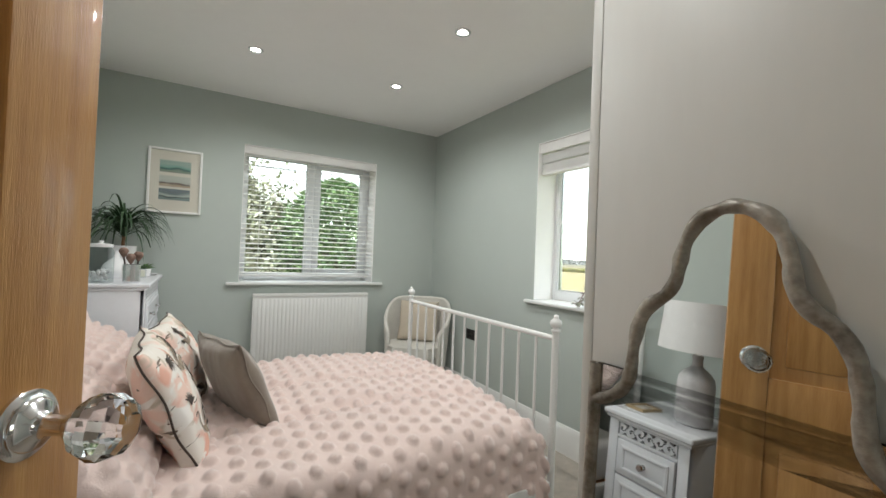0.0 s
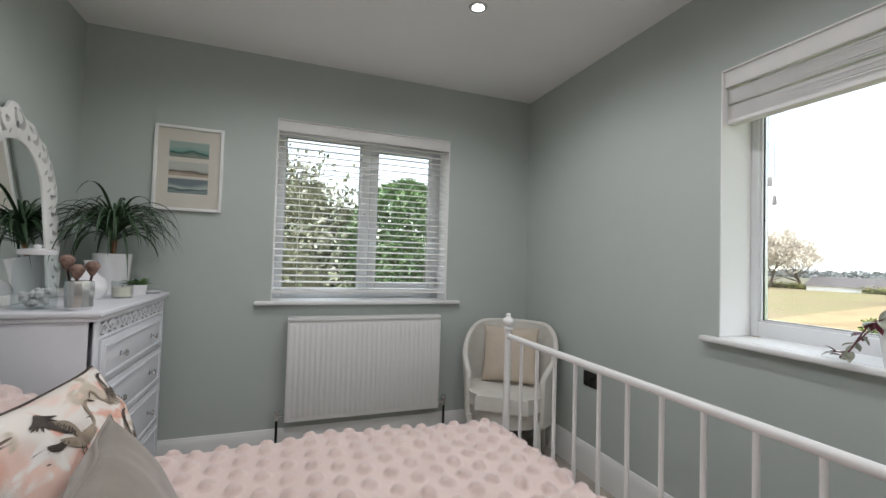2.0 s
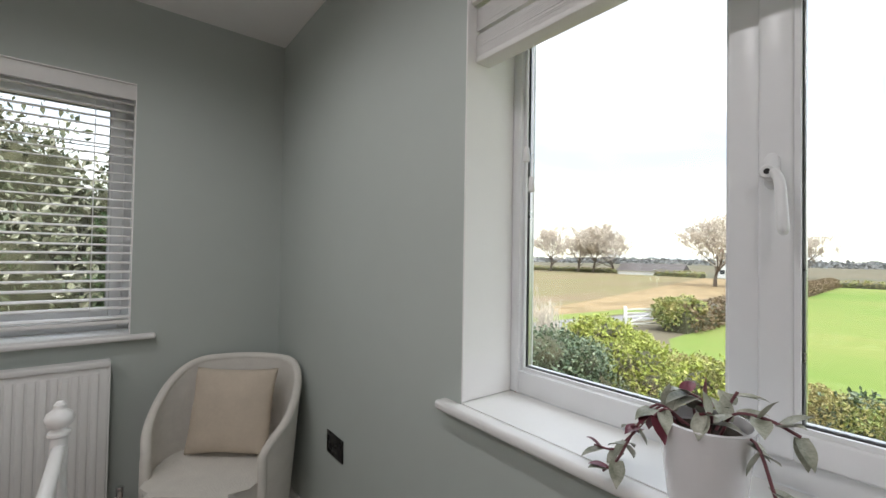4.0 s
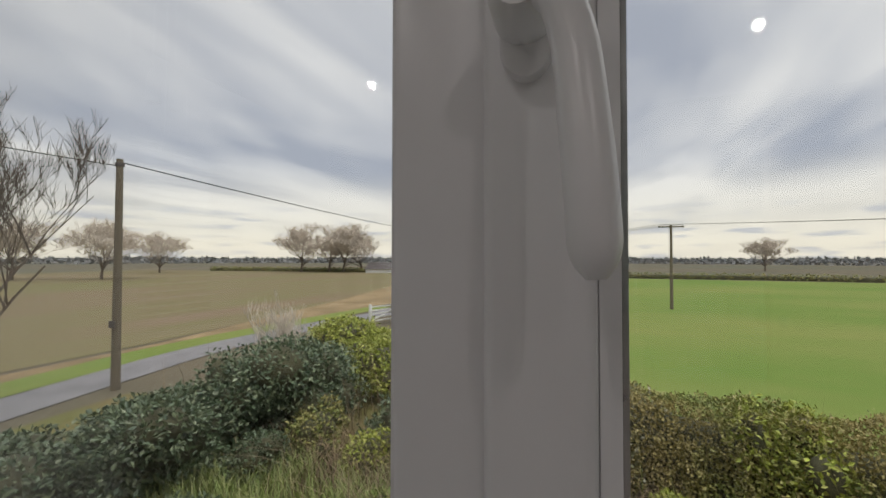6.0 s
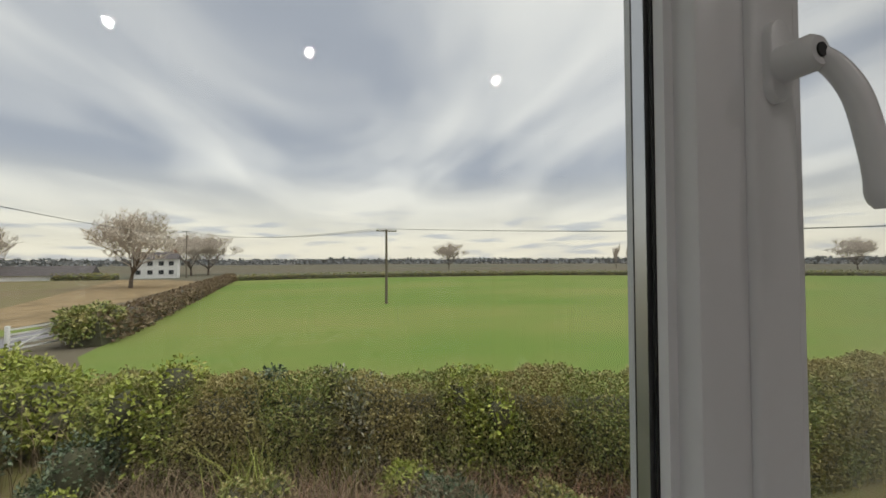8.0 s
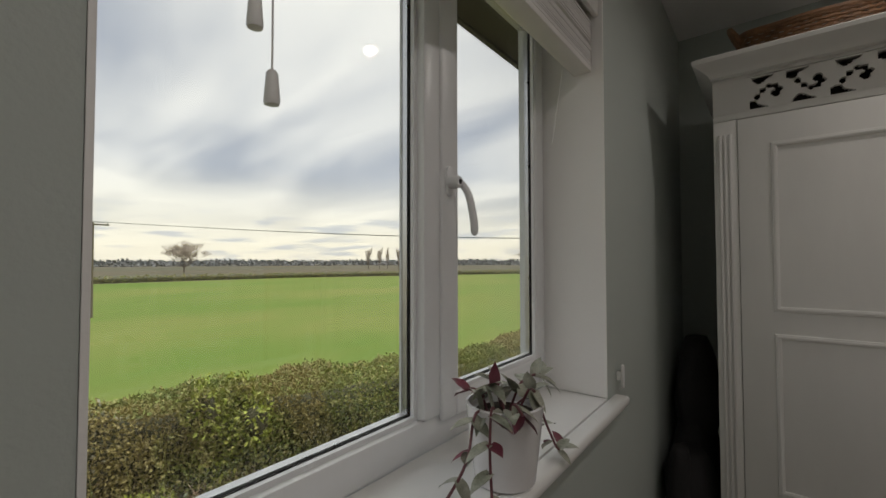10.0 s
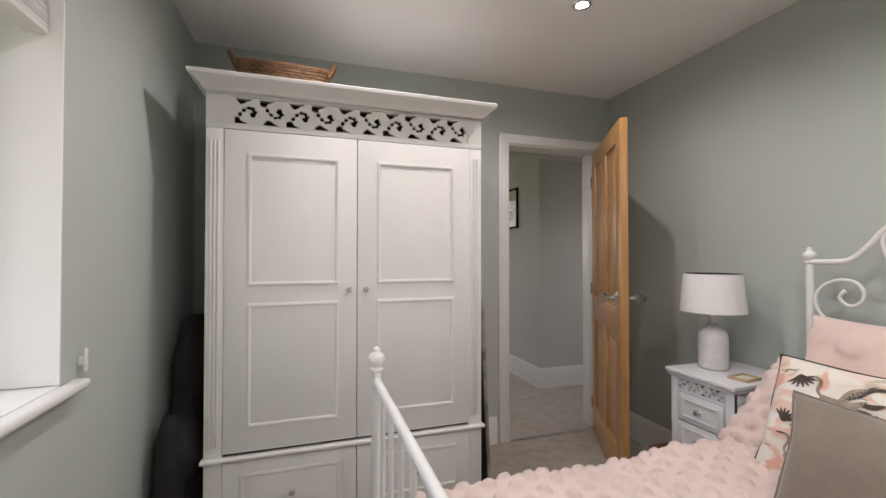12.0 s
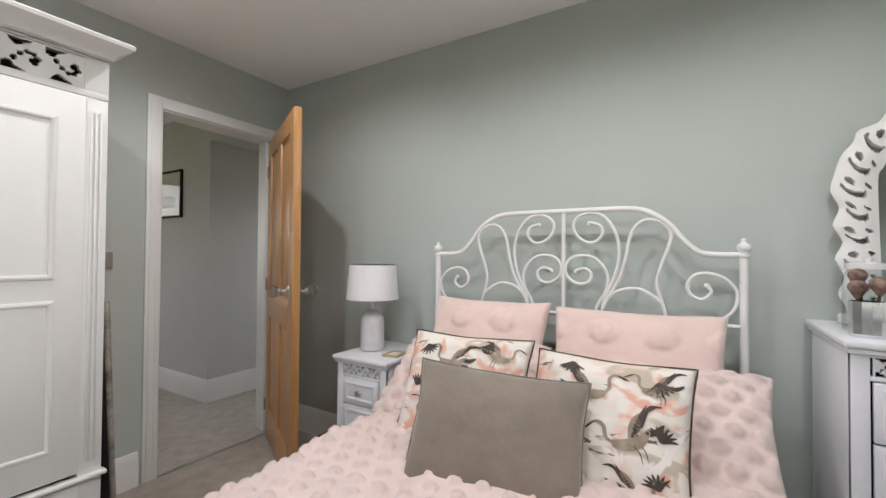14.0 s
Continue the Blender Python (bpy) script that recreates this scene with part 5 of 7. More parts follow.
table_lamp(0.240, 1.012, 0.7005)

tray = thing("photo_frame", "small gilt-edged frame lying on the bedside cabinet", "photo frame", at=(0.275, 1.190, 0.7005), turn=8)
part("frame", ring_bars(-0.055, 0.055, -0.042, 0.042, 0.012, 0, 0.010), material("pale_gilt", (0.62, 0.47, 0.28), 0.4, metal=0.6, vary=0.2, scale=30), tray)
part("print", boxed((-0.043, -0.030, 0.001), (0.043, 0.030, 0.005)), M["mount"], tray)

bin_box = thing("storage_box", "small brown wicker box on the floor beside the bedside cabinet", "box", at=(0.245, 0.815, 0))
part("woven_side", boxed((-0.12, -0.075, 0), (0.12, 0.075, 0.20), 0.01), M["wicker"], bin_box)
part("lid", boxed((-0.125, -0.08, 0.2005), (0.125, 0.08, 0.228), 0.008), M["wicker"], bin_box)


def leaning_mirror():
    """Distressed silver mirror with a shouldered arch top, leaning on the wardrobe's side."""
    root = tagged(new("leaning_mirror"), "tall mirror in a worn silver shouldered-arch frame leaning on the wardrobe", "mirror")
    half = [(0.205, 0.0), (0.205, 0.952), (0.205, 0.964), (0.188, 0.968), (0.162, 0.985), (0.145, 1.005), (0.138, 1.030), (0.135, 1.070), (0.128, 1.110), (0.112, 1.138), (0.088, 1.156), (0.073, 1.180), (0.068, 1.210), (0.060, 1.240), (0.044, 1.268), (0.022, 1.282), (0.0, 1.287)]
    right = [(x, y) for x, y in half]
    outline = [(-x, y) for x, y in right] + [(x, y) for x, y in reversed(right[:-1])]
    # local x along the wardrobe's side from north to south, y up, z out
    root.matrix_basis = flip_to_wall(1.262, 0.430, 0.004, 180) @ Matrix.Rotation(radians(-2.6), 4, "X")
    line = smooth_line([(x, y, 0.012) for x, y in outline], 3)
    line = line + [Vector((-0.205, 0.0, 0.012))]
    part("frame", tube(line, 0.0105, 10, radii=[0.0102 + 0.0034 * noise.noise(Vector((p.x * 40, p.y * 40, 2.0))) for p in line]), M["paint_silver"], root)
    rows = [(-p.x, p.y) for p in line[:len(line) // 2] if p.x < -0.002]

    def board(z0, z1, inset):
        """Slab between the two sides of the outline, row by row."""
        bm = bmesh.new()
        ring = [[bm.verts.new(q) for q in ((-x + inset, y, z1), (x - inset, y, z1), (x - inset, y, z0), (-x + inset, y, z0))] for x, y in rows if x > inset + 0.002]
        for a, b in zip(ring, ring[1:]):
            for k in range(4):
                bm.faces.new((a[k], a[(k + 1) % 4], b[(k + 1) % 4], b[k]))
        bm.faces.new(ring[0][::-1])
        bm.faces.new(ring[-1])
        return bm
    part("back_board", board(0.0, 0.006, 0.0), M["cavity"], root)
    part("mirror_glass", board(0.0085, 0.0115, 0.003), M["mirror"], root, angle=0)


leaning_mirror()


def ornate_mirror(x, y, z):
    """White carved mirror with a pointed arch top and a pierced scroll border, leaning on the wall."""
    root = tagged(new("ornate_mirror"), "white carved mirror with pierced scroll border on the chest of drawers", "mirror")
    root.matrix_basis = flip_to_wall(x, y, z, 0) @ Matrix.Rotation(radians(-5.0), 4, "X") @ Matrix.Diagonal((1.38, 0.985, 1.0, 1.0))
    hw, hs, hp = 0.205, 0.52, 0.79
    inner = [(0.118, 0.03), (0.118, 0.46), (0.108, 0.53), (0.084, 0.59), (0.048, 0.63), (0.0, 0.645)]
    border = [(0.198, 0.0), (0.180, 0.05), (0.196, 0.10), (0.182, 0.16), (0.200, 0.22), (0.184, 0.28), (0.202, 0.34), (0.188, 0.40), (0.204, 0.46), (0.194, 0.53), (0.180, 0.59), (0.158, 0.63), (0.150, 0.67), (0.112, 0.69), (0.090, 0.735), (0.045, 0.745), (0.020, 0.785), (0.0, 0.792)]
    ring_in = smooth_line([(px, py, 0) for px, py in inner], 8)
    ring_out = smooth_line([(px, py, 0) for px, py in border], 3)
    n = 60

    def resample(line, k):
        lens = [0.0]
        for a, b in zip(line, line[1:]):
            lens.append(lens[-1] + (b - a).length)
        out = []
        for i in range(k):
            d = lens[-1] * i / (k - 1)
            j = max(q for q in range(len(lens)) if lens[q] <= d + 1e-9)
            j = min(j, len(line) - 2)
            f = (d - lens[j]) / max(1e-9, lens[j + 1] - lens[j])
            out.append(line[j].lerp(line[j + 1], f))
        return out
    a, b = resample(ring_in, n), resample(ring_out, n)
    bm = bmesh.new()

    def crescent(x, y):
        """Paired moon and leaf piercings along the border."""
        x *= 9.5
        k = int(x)
        u = x - k
        if k == 0 and u < 0.25:
            return False
        if 0.22 < y < 0.84 and math.hypot(u - 0.45, (y - 0.55) * 1.05) < 0.30 and math.hypot(u - 0.62, (y - 0.60) * 1.05) > 0.27:
            return True
        if math.hypot((u - 0.66) * 0.9, (y - 0.66) * 1.1) < 0.12:
            return True
        return 0.17 < y < 0.34 and abs(u - 0.86) < 0.10 - abs(y - 0.25) * 0.5

    def spot(line, x):
        x *= n - 1
        k = min(n - 2, int(x))
        return line[k].lerp(line[k + 1], x - k)
    for s in (1, -1):
        def rim(x, y, side):
            p = spot(a, x).lerp(spot(b, x), y)
            return (s * p.x, p.y, (0.010 + 0.014 * math.sin(math.pi * y)) * side)
        half_frame = pierced(190, 18, crescent, rim)
        me = bpy.data.meshes.new("half_frame")
        half_frame.to_mesh(me)
        half_frame.free()
        bm.from_mesh(me)
        bpy.data.meshes.remove(me)
    part("frame", bm, M["furniture"], root, angle=50)
    base = boxed((-0.198, -0.001, 0), (0.198, 0.034, 0.022), 0.004)
    part("lower_rail", base, M["furniture"], root)
    gl = [(p.x * 1.05, p.y) for p in a] + [(-p.x * 1.05, p.y) for p in reversed(a[:-1])]
    part("mirror_glass", plate(gl, 0.003, Matrix.Translation((0, 0, 0.003))), M["mirror"], root, angle=0)


ornate_mirror(0.085, 3.190, 0.9915)
TOP = 0.9915


def storage_jar(x, y, r, h, label, fill=True):
    root = thing("glass_jar", label, "jar", at=(x, y, TOP))
    j = part("jar", lathe([(0, 0.0), (r, 0.0), (r, h * 0.78), (r * 0.80, h * 0.88), (r * 0.80, h * 0.92), (r * 0.77, h * 0.92), (r * 0.77, h * 0.87), (r * 0.96, h * 0.77), (r * 0.96, 0.006), (0, 0.006)], 24), M["jar"], root)
    part("lid", lathe([(0, h * 0.90), (r * 0.86, h * 0.90), (r * 0.88, h * 0.92), (r * 0.88, h * 0.98), (r * 0.5, h), (r * 0.16, h * 1.01), (r * 0.2, h * 1.06), (0, h * 1.08)], 24), M["ceramic"], root, "white lid")
    if fill:
        bm = bmesh.new()
        for k in range(20):
            a, d = random.uniform(0, math.tau), r * 0.72 * math.sqrt(random.random())
            p = Vector((d * math.cos(a), d * math.sin(a), 0.016 + random.random() * h * 0.24))
            bmesh.ops.create_icosphere(bm, subdivisions=1, radius=random.uniform(0.009, 0.016), matrix=Matrix.Translation(p))
        part("contents", bm, M["speckle"], root, "pale sweets or cotton balls")


storage_jar(0.228, 2.955, 0.060, 0.208, "clear glass storage jar with a white lid, half full")

M["bristle"] = material("soft_brush_hair", (0.07, 0.04, 0.03), 0.9, vary=0.4, scale=40, second=(0.38, 0.25, 0.20))
pot = thing("brush_pot", "silver mosaic pot holding make-up brushes", "brush pot", at=(0.368, 2.915, TOP))
part("pot", lathe([(0, 0), (0.036, 0), (0.040, 0.01), (0.040, 0.035), (0.041, 0.065), (0.040, 0.100), (0.037, 0.100), (0.037, 0.008), (0, 0.008)], 12), M["chrome"], pot, angle=5)
for k, (dx, dy, lean) in enumerate(((0.012, 0.006, 0.14), (-0.014, 0.010, -0.22), (0.002, -0.014, -0.05))):
    high = (0.118, 0.138, 0.106)[k]
    handle = part("brush", tube([(dx, dy, 0.012), (dx + lean * 0.10, dy + lean * 0.09, high + 0.003)], 0.004, 8), M["piping"], pot)
    tip = Vector((dx + lean * 0.10, dy + lean * 0.09, high))
    part("bristles", lathe([(0.006, 0), (0.013, 0.012), (0.022, 0.030), (0.021, 0.040), (0.013, 0.050), (0, 0.053)], 14, tuple(tip)), M["bristle"], handle, "soft brown bristles")

vase = thing("bottle_vase", "white bulbous ceramic bottle vase", "vase", at=(0.248, 3.300, TOP))
part("body", lathe([(0, 0), (0.045, 0), (0.064, 0.025), (0.070, 0.055), (0.060, 0.085), (0.034, 0.108), (0.017, 0.125), (0.014, 0.150), (0.019, 0.165), (0.014, 0.165), (0.010, 0.15), (0, 0.14)], 30), M["ceramic"], vase)

candle = thing("candle", "cream candle in a clear glass tumbler", "candle", at=(0.352, 3.36, TOP))
part("glass", lathe([(0, 0), (0.040, 0), (0.041, 0.075), (0.038, 0.075), (0.037, 0.006), (0, 0.006)], 26), M["jar"], candle)
part("wax", lathe([(0, 0.0065), (0.0365, 0.0065), (0.0365, 0.048), (0, 0.046)], 26), M["candle"], candle)
part("wick", tube([(0, 0, 0.046), (0.002, 0, 0.06)], 0.0012, 5), M["piping"], candle)

dish = thing("trinket_dish", "small white dish on the chest of drawers", "dish", at=(0.392, 3.615, TOP))
part("dish", lathe([(0, 0), (0.035, 0), (0.052, 0.010), (0.053, 0.012), (0.048, 0.011), (0.033, 0.005), (0, 0.004)], 26), M["ceramic"], dish)


def blade(bm, start, way, length, width, droop, twist=0.0, n=7, fold=0.25):
    """A strap leaf that rises and bends over."""
    p = Vector(start)
    d = Vector(way).normalized()
    rows = []
    for i in range(n + 1):
        t = i / n
        side = d.cross(Vector((0, 0, 1)))
        side = side.normalized() if side.length > 1e-3 else Vector((1, 0, 0))
        wd = width * (0.35 + 0.65 * math.sin(math.pi * min(1, 0.15 + 0.75 * t))) * (1 - t ** 3) + 0.0006
        up = side.cross(d).normalized()
        rows.append([bm.verts.new(p - side * wd / 2), bm.verts.new(p - up * wd * fold), bm.verts.new(p + side * wd / 2)])
        p = p + d * length / n
        d = (d + Vector((0, 0, -droop * (0.4 + 1.2 * t)))).normalized()
    for a, b in zip(rows, rows[1:]):
        for k in (0, 1):
            bm.faces.new((a[k], a[k + 1], b[k + 1], b[k]))


def dragon_plant(x, y, z):
    root = thing("potted_plant", "dark green arching strap-leaved plant in a white pot", "plant", at=(x, y, z))
    part("pot", lathe([(0, 0), (0.062, 0), (0.066, 0.004), (0.078, 0.190), (0.080, 0.195), (0.076, 0.196), (0.072, 0.185), (0, 0.178)], 32), M["ceramic"], root)
    part("soil", lathe([(0, 0.178), (0.072, 0.180), (0.0, 0.184)], 20), M["soil"], root)
    part("stem", tube([(0, 0, 0.17), (0.004, 0.004, 0.25), (0.0, 0.006, 0.32)], 0.010, 8), M["wicker"], root)
    rng = random.Random(5)
    for k in range(120):
        bm = bmesh.new()
        a = k * 2.399 + rng.uniform(-0.2, 0.2)
        lift = rng.uniform(0.5, 2.6)
        blade(bm, (0, 0.004, 0.245 + 0.08 * rng.random()), (math.cos(a), math.sin(a) * 0.9, lift), rng.uniform(0.26, 0.44), rng.uniform(0.011, 0.016), rng.uniform(0.26, 0.46), n=12)
        part("leaf", bm, M["leaf"], root, angle=60)


dragon_plant(0.238, 3.575, TOP)

fern = thing("potted_plant", "small green leafy plant in a white ceramic pot", "plant", at=(0.368, 3.50, TOP))
part("pot", lathe([(0, 0), (0.034, 0), (0.040, 0.05), (0.037, 0.05), (0.034, 0.042), (0, 0.04)], 22), M["ceramic"], fern)
M["leaf_bright"] = material("bright_green_leaf", (0.10, 0.22, 0.05), 0.5, vary=0.35, scale=18)
for k in range(14):
    bm = bmesh.new()
    blade(bm, (0, 0, 0.042), (math.cos(k * 2.4), math.sin(k * 2.4), 0.5 + 0.3 * (k % 3)), 0.075, 0.022, 0.22, n=5)
    part("leaf", bm, M["leaf_bright"], fern, angle=60)


def tub_chair(x, y, facing):
    """Low rounded woven armchair: one curved shell from arm to arm over a padded seat."""
    root = tagged(new("tub_chair"), "white woven tub armchair in the corner", "armchair")
    root.matrix_basis = pose(x, y, 0, 0, 0, facing + 90)
    # local: faces -y
    n, rows = 44, 9
    out_w, out_d = 0.300, 0.275
    ring = []
    for i in range(n + 1):
        s = -1 + 2 * i / n
        ang = radians(90 + s * 128)
        px, py = out_w * math.cos(ang), out_d * math.sin(ang)
        back = max(0.0, 1 - abs(s) ** 1.35)
        top = 0.555 + 0.235 * (0.5 - 0.5 * math.cos(math.pi * min(1, back * 1.25)))
        if abs(s) > 0.9:
            top -= 0.05 * ((abs(s) - 0.9) / 0.1) ** 2
        ring.append((px, py, top))
    bm = bmesh.new()
    outer, inner = [], []
    for px, py, top in ring:
        o, q = [], []
        for k in range(rows + 1):
            f = k / rows
            z = 0.235 + (top - 0.235) * f
            flare = 0.90 + 0.10 * f
            o.append(bm.verts.new((px * flare, py * flare + 0.03 * f, z)))
            q.append(bm.verts.new((px * flare * 0.895, py * flare * 0.885 + 0.03 * f, z - (0.004 if k == rows else 0))))
        outer.append(o)
        inner.append(q)
    for i in range(n):
        for k in range(rows):
            bm.faces.new((outer[i][k], outer[i + 1][k], outer[i + 1][k + 1], outer[i][k + 1]))
            bm.faces.new((inner[i][k + 1], inner[i + 1][k + 1], inner[i + 1][k], inner[i][k]))
        bm.faces.new((outer[i][rows], outer[i + 1][rows], inner[i + 1][rows], inner[i][rows]))
        bm.faces.new((inner[i][0], inner[i + 1][0], outer[i + 1][0], outer[i][0]))
    for i in (0, n):
        for k in range(rows):
            bm.faces.new((outer[i][k], outer[i][k + 1], inner[i][k + 1], inner[i][k]))
    part("shell", bm, M["loom"], root, angle=60)
    rim = [(px, py * 1.0 + 0.03, top + 0.002) for px, py, top in ring]
    rim = [(a * 0.948, (b - 0.03) * 0.944 + 0.03, c) for a, b, c in rim]
    front = [(rim[0][0] * 0.97, rim[0][1] - 0.005, 0.25)] + [(rim[0][0], rim[0][1] - 0.004, z) for z in (0.38, 0.48)] + rim + [(rim[-1][0], rim[-1][1] - 0.004, z) for z in (0.48, 0.38)] + [(rim[-1][0] * 0.97, rim[-1][1] - 0.005, 0.25)]
    part("rolled_edge", tube(smooth_line(front, 3), 0.0185, 10), M["loom"], root)
    seat = [(0.262 * math.cos(a), 0.235 * math.sin(a) if math.sin(a) > -0.72 else -0.235) for a in (k * math.tau / 40 for k in range(40))]
    part("seat", plate(seat, 0.085, Matrix.Translation((0, -0.015, 0.335)), bevel=0.02), M["loom"], root)
    apron = [(0.235 * math.cos(a), 0.215 * math.sin(a)) for a in (k * math.tau / 40 for k in range(40))]
    part("apron", plate(apron, 0.10, Matrix.Translation((0, -0.01, 0.235))), M["loom"], root)
    for sx in (-1, 1):
        for yy, lean in ((-0.175, -0.02), (0.165, 0.03)):
            part("leg", tube([(sx * 0.20, yy, 0.28), (sx * 0.215, yy + lean, 0.0)], 0.016, 10, radii=[0.019, 0.013]), M["loom"], root)


tub_chair(2.375, 3.445, -128)
cushion("cushion", "beige linen cushion propped in the tub chair", "cushion", leaning(2.425, 3.515, 0.605, -128, 14), 0.36, 0.36, 0.12, M["linen"], seed=31, wrinkle=0.004)


def trailing_plant(x, y, z):
    """Trailing plant with striped oval leaves and purple undersides in a tapered white pot."""
    root = thing("potted_plant", "trailing plant with purple and silver-green leaves in a white pot", "plant", at=(x, y, z))
    part("pot", lathe([(0, 0), (0.046, 0), (0.050, 0.003), (0.064, 0.122), (0.065, 0.127), (0.060, 0.128), (0.057, 0.110), (0, 0.106)], 32), M["ceramic"], root)
    part("soil", lathe([(0, 0.106), (0.057, 0.109), (0.0, 0.114)], 20), M["soil"], root)
    rng = random.Random(11)
    stems = [[(0, 0.02, 0.11), (-0.015, 0.065, 0.135), (-0.03, 0.095, 0.085), (-0.045, 0.115, 0.035), (-0.055, 0.135, 0.012)],
             [(0, 0.03, 0.11), (0.01, 0.07, 0.125), (0.0, 0.11, 0.07), (0.01, 0.15, 0.025), (0.01, 0.19, 0.018)],
             [(0, 0, 0.11), (0.01, 0.0, 0.14), (0.015, 0.01, 0.152), (0.01, 0.03, 0.160)], [(0.01, -0.01, 0.11), (0.03, -0.02, 0.145), (0.04, -0.03, 0.17)],
             [(0, -0.02, 0.11), (-0.01, -0.04, 0.15), (-0.02, -0.08, 0.158), (-0.015, -0.115, 0.145)],
             [(0, -0.03, 0.11), (-0.02, -0.068, 0.122), (-0.035, -0.095, 0.06), (-0.045, -0.115, 0.02), (-0.045, -0.15, 0.02)],
             [(0.02, 0.02, 0.11), (0.03, 0.03, 0.145), (0.045, 0.05, 0.15)], [(-0.02, -0.01, 0.11), (-0.035, -0.02, 0.148), (-0.05, -0.01, 0.150)], [(-0.02, 0.03, 0.11), (-0.04, 0.04, 0.14), (-0.06, 0.05, 0.13)]]
    for pts in stems:
        line = smooth_line(pts, 5)
        st = part("stem", tube(line, 0.0022, 6), M["stem"], root)
        for i in range(3, len(line), 3):
            p = line[i]
            way = (line[min(i + 1, len(line) - 1)] - line[i - 1]).normalized()
            for s in (-1, 1):
                a = rng.uniform(0, math.tau)
                side = way.orthogonal().normalized()
                side = Matrix.Rotation(a, 3, way) @ side
                bm = bmesh.new()
                d = (way * 0.6 + side * s + Vector((0, 0, 0.15))).normalized()
                blade(bm, p, d, rng.uniform(0.030, 0.048), rng.uniform(0.019, 0.028), 0.20, n=6, fold=0.16)
                part("leaf", bm, M["leaf_purple"] if rng.random() < 0.20 else M["leaf_stripe"], root, angle=60)


M["stem"] = material("purple_stem", (0.16, 0.05, 0.06), 0.5, vary=0.3, scale=30)
M["leaf_purple"] = material("plum_leaf_underside", (0.17, 0.035, 0.055), 0.45, vary=0.35, scale=40)
M["leaf_stripe"] = material("silver_striped_leaf", (0.48, 0.48, 0.40), 0.45, vary=0, scale=38, second=(0.13, 0.15, 0.10))
trailing_plant(2.712, 1.765, EW[2] + 0.0225)


def hung_bag():
    """Dark soft bag and coat bundle between the wardrobe and the window wall."""
    root = thing("coat_bundle", "black coats and a bag bundled beside the wardrobe", "coat", at=(2.600, 0.42, 0))
    for nm, rx, ry, z0, z1, cx, cy, seed in (("coat", 0.088, 0.20, 0.0, 0.70, 0.0, 0.0, 1), ("bag", 0.080, 0.17, 0.52, 0.97, -0.002, -0.04, 6), ("hem", 0.085, 0.10, 0.36, 0.60, 0.0, 0.19, 9), ("sleeve", 0.05, 0.07, 0.18, 0.62, 0.02, 0.25, 13)):
        bm = bmesh.new()
        n, rows = 28, 16
        grid = []
        for k in range(rows + 1):
            f = k / rows
            bulge = math.sin(math.pi * (0.12 + 0.80 * f)) ** 0.5
            ring = []
            for i in range(n):
                a = i * math.tau / n
                w = 1 + 0.16 * noise.noise(Vector((math.cos(a) * 1.6 + seed, math.sin(a) * 1.6, f * 3)))
                px = max(-0.096, min(0.094, rx * bulge * w * math.cos(a) + cx))
                ring.append(bm.verts.new((px, cy + ry * bulge * w * math.sin(a), z0 + (z1 - z0) * f)))
            grid.append(ring)
        for a, b in zip(grid, grid[1:]):
            for i in range(n):
                bm.faces.new((a[i], a[(i + 1) % n], b[(i + 1) % n], b[i]))
        bm.faces.new(grid[0][::-1])
        bm.faces.new(grid[-1])
        part(nm, bm, M["black"], root, angle=80)


hung_bag()

# ---- outdoors ----
GZ = -2.9
M["pasture"] = material("winter_pasture", (0.120, 0.200, 0.042), 0.95, vary=0, scale=0.07, bump=0.6, bump_scale=6, stretch=(1, 0.45, 1), second=(0.230, 0.235, 0.075), detail=10, spec=0.05)
M["rough"] = material("rough_grass", (0.14, 0.15, 0.045), 0.95, vary=0, scale=0.5, bump=0.8, bump_scale=9, second=(0.19, 0.135, 0.07), detail=7, spec=0.05)
M["plough"] = material("stubble_field", (0.215, 0.155, 0.105), 0.95, vary=0, scale=0.12, bump=0.8, bump_scale=5, stretch=(0.25, 1.6, 1), second=(0.17, 0.165, 0.07), detail=7, spec=0.05)
M["straw"] = material("dead_grass_margin", (0.28, 0.205, 0.115), 0.95, vary=0.35, scale=0.5, bump=0.9, bump_scale=8, spec=0.05)
M["tarmac"] = material("pale_worn_lane", (0.23, 0.22, 0.22), 0.9, vary=0.2, scale=1.2, bump=0.4, bump_scale=30, spec=0.05)
M["distance"] = material("far_farmland", (0.115, 0.12, 0.085), 1.0, vary=0, scale=0.012, second=(0.16, 0.125, 0.085), stretch=(1, 0.35, 1), detail=8, spec=0.05)
M["bark"] = material("grey_brown_bark", (0.15, 0.115, 0.085), 0.95, vary=0.35, scale=6)
M["twig"] = material("pale_winter_twigs", (0.66, 0.585, 0.50), 0.95, vary=0.3, scale=3, spec=0.05)
M["pole"] = material("weathered_pole_timber", (0.17, 0.14, 0.10), 0.9, vary=0.3, scale=5, stretch=(6, 6, 0.6))
M["wire"] = material("black_cable", (0.02, 0.02, 0.022), 0.6, vary=0.2, scale=4)
M["render"] = material("white_house_render", (0.74, 0.73, 0.70), 0.9, vary=0.06, scale=0.6)
M["slate"] = material("dark_roof_tiles", (0.10, 0.085, 0.08), 0.85, vary=0.3, scale=1.5)
M["dark_glass"] = material("dark_window_glass", (0.03, 0.035, 0.04), 0.15, vary=0.3, scale=3)
M["brick"] = material("red_facing_brick", (0.33, 0.155, 0.105), 0.9, vary=0.3, scale=14, bump=0.7, bump_scale=70, by_object=0.18)
M["mortar"] = material("grey_mortar", (0.36, 0.34, 0.31), 0.95, vary=0.2, scale=30, bump=0.5, bump_scale=150)
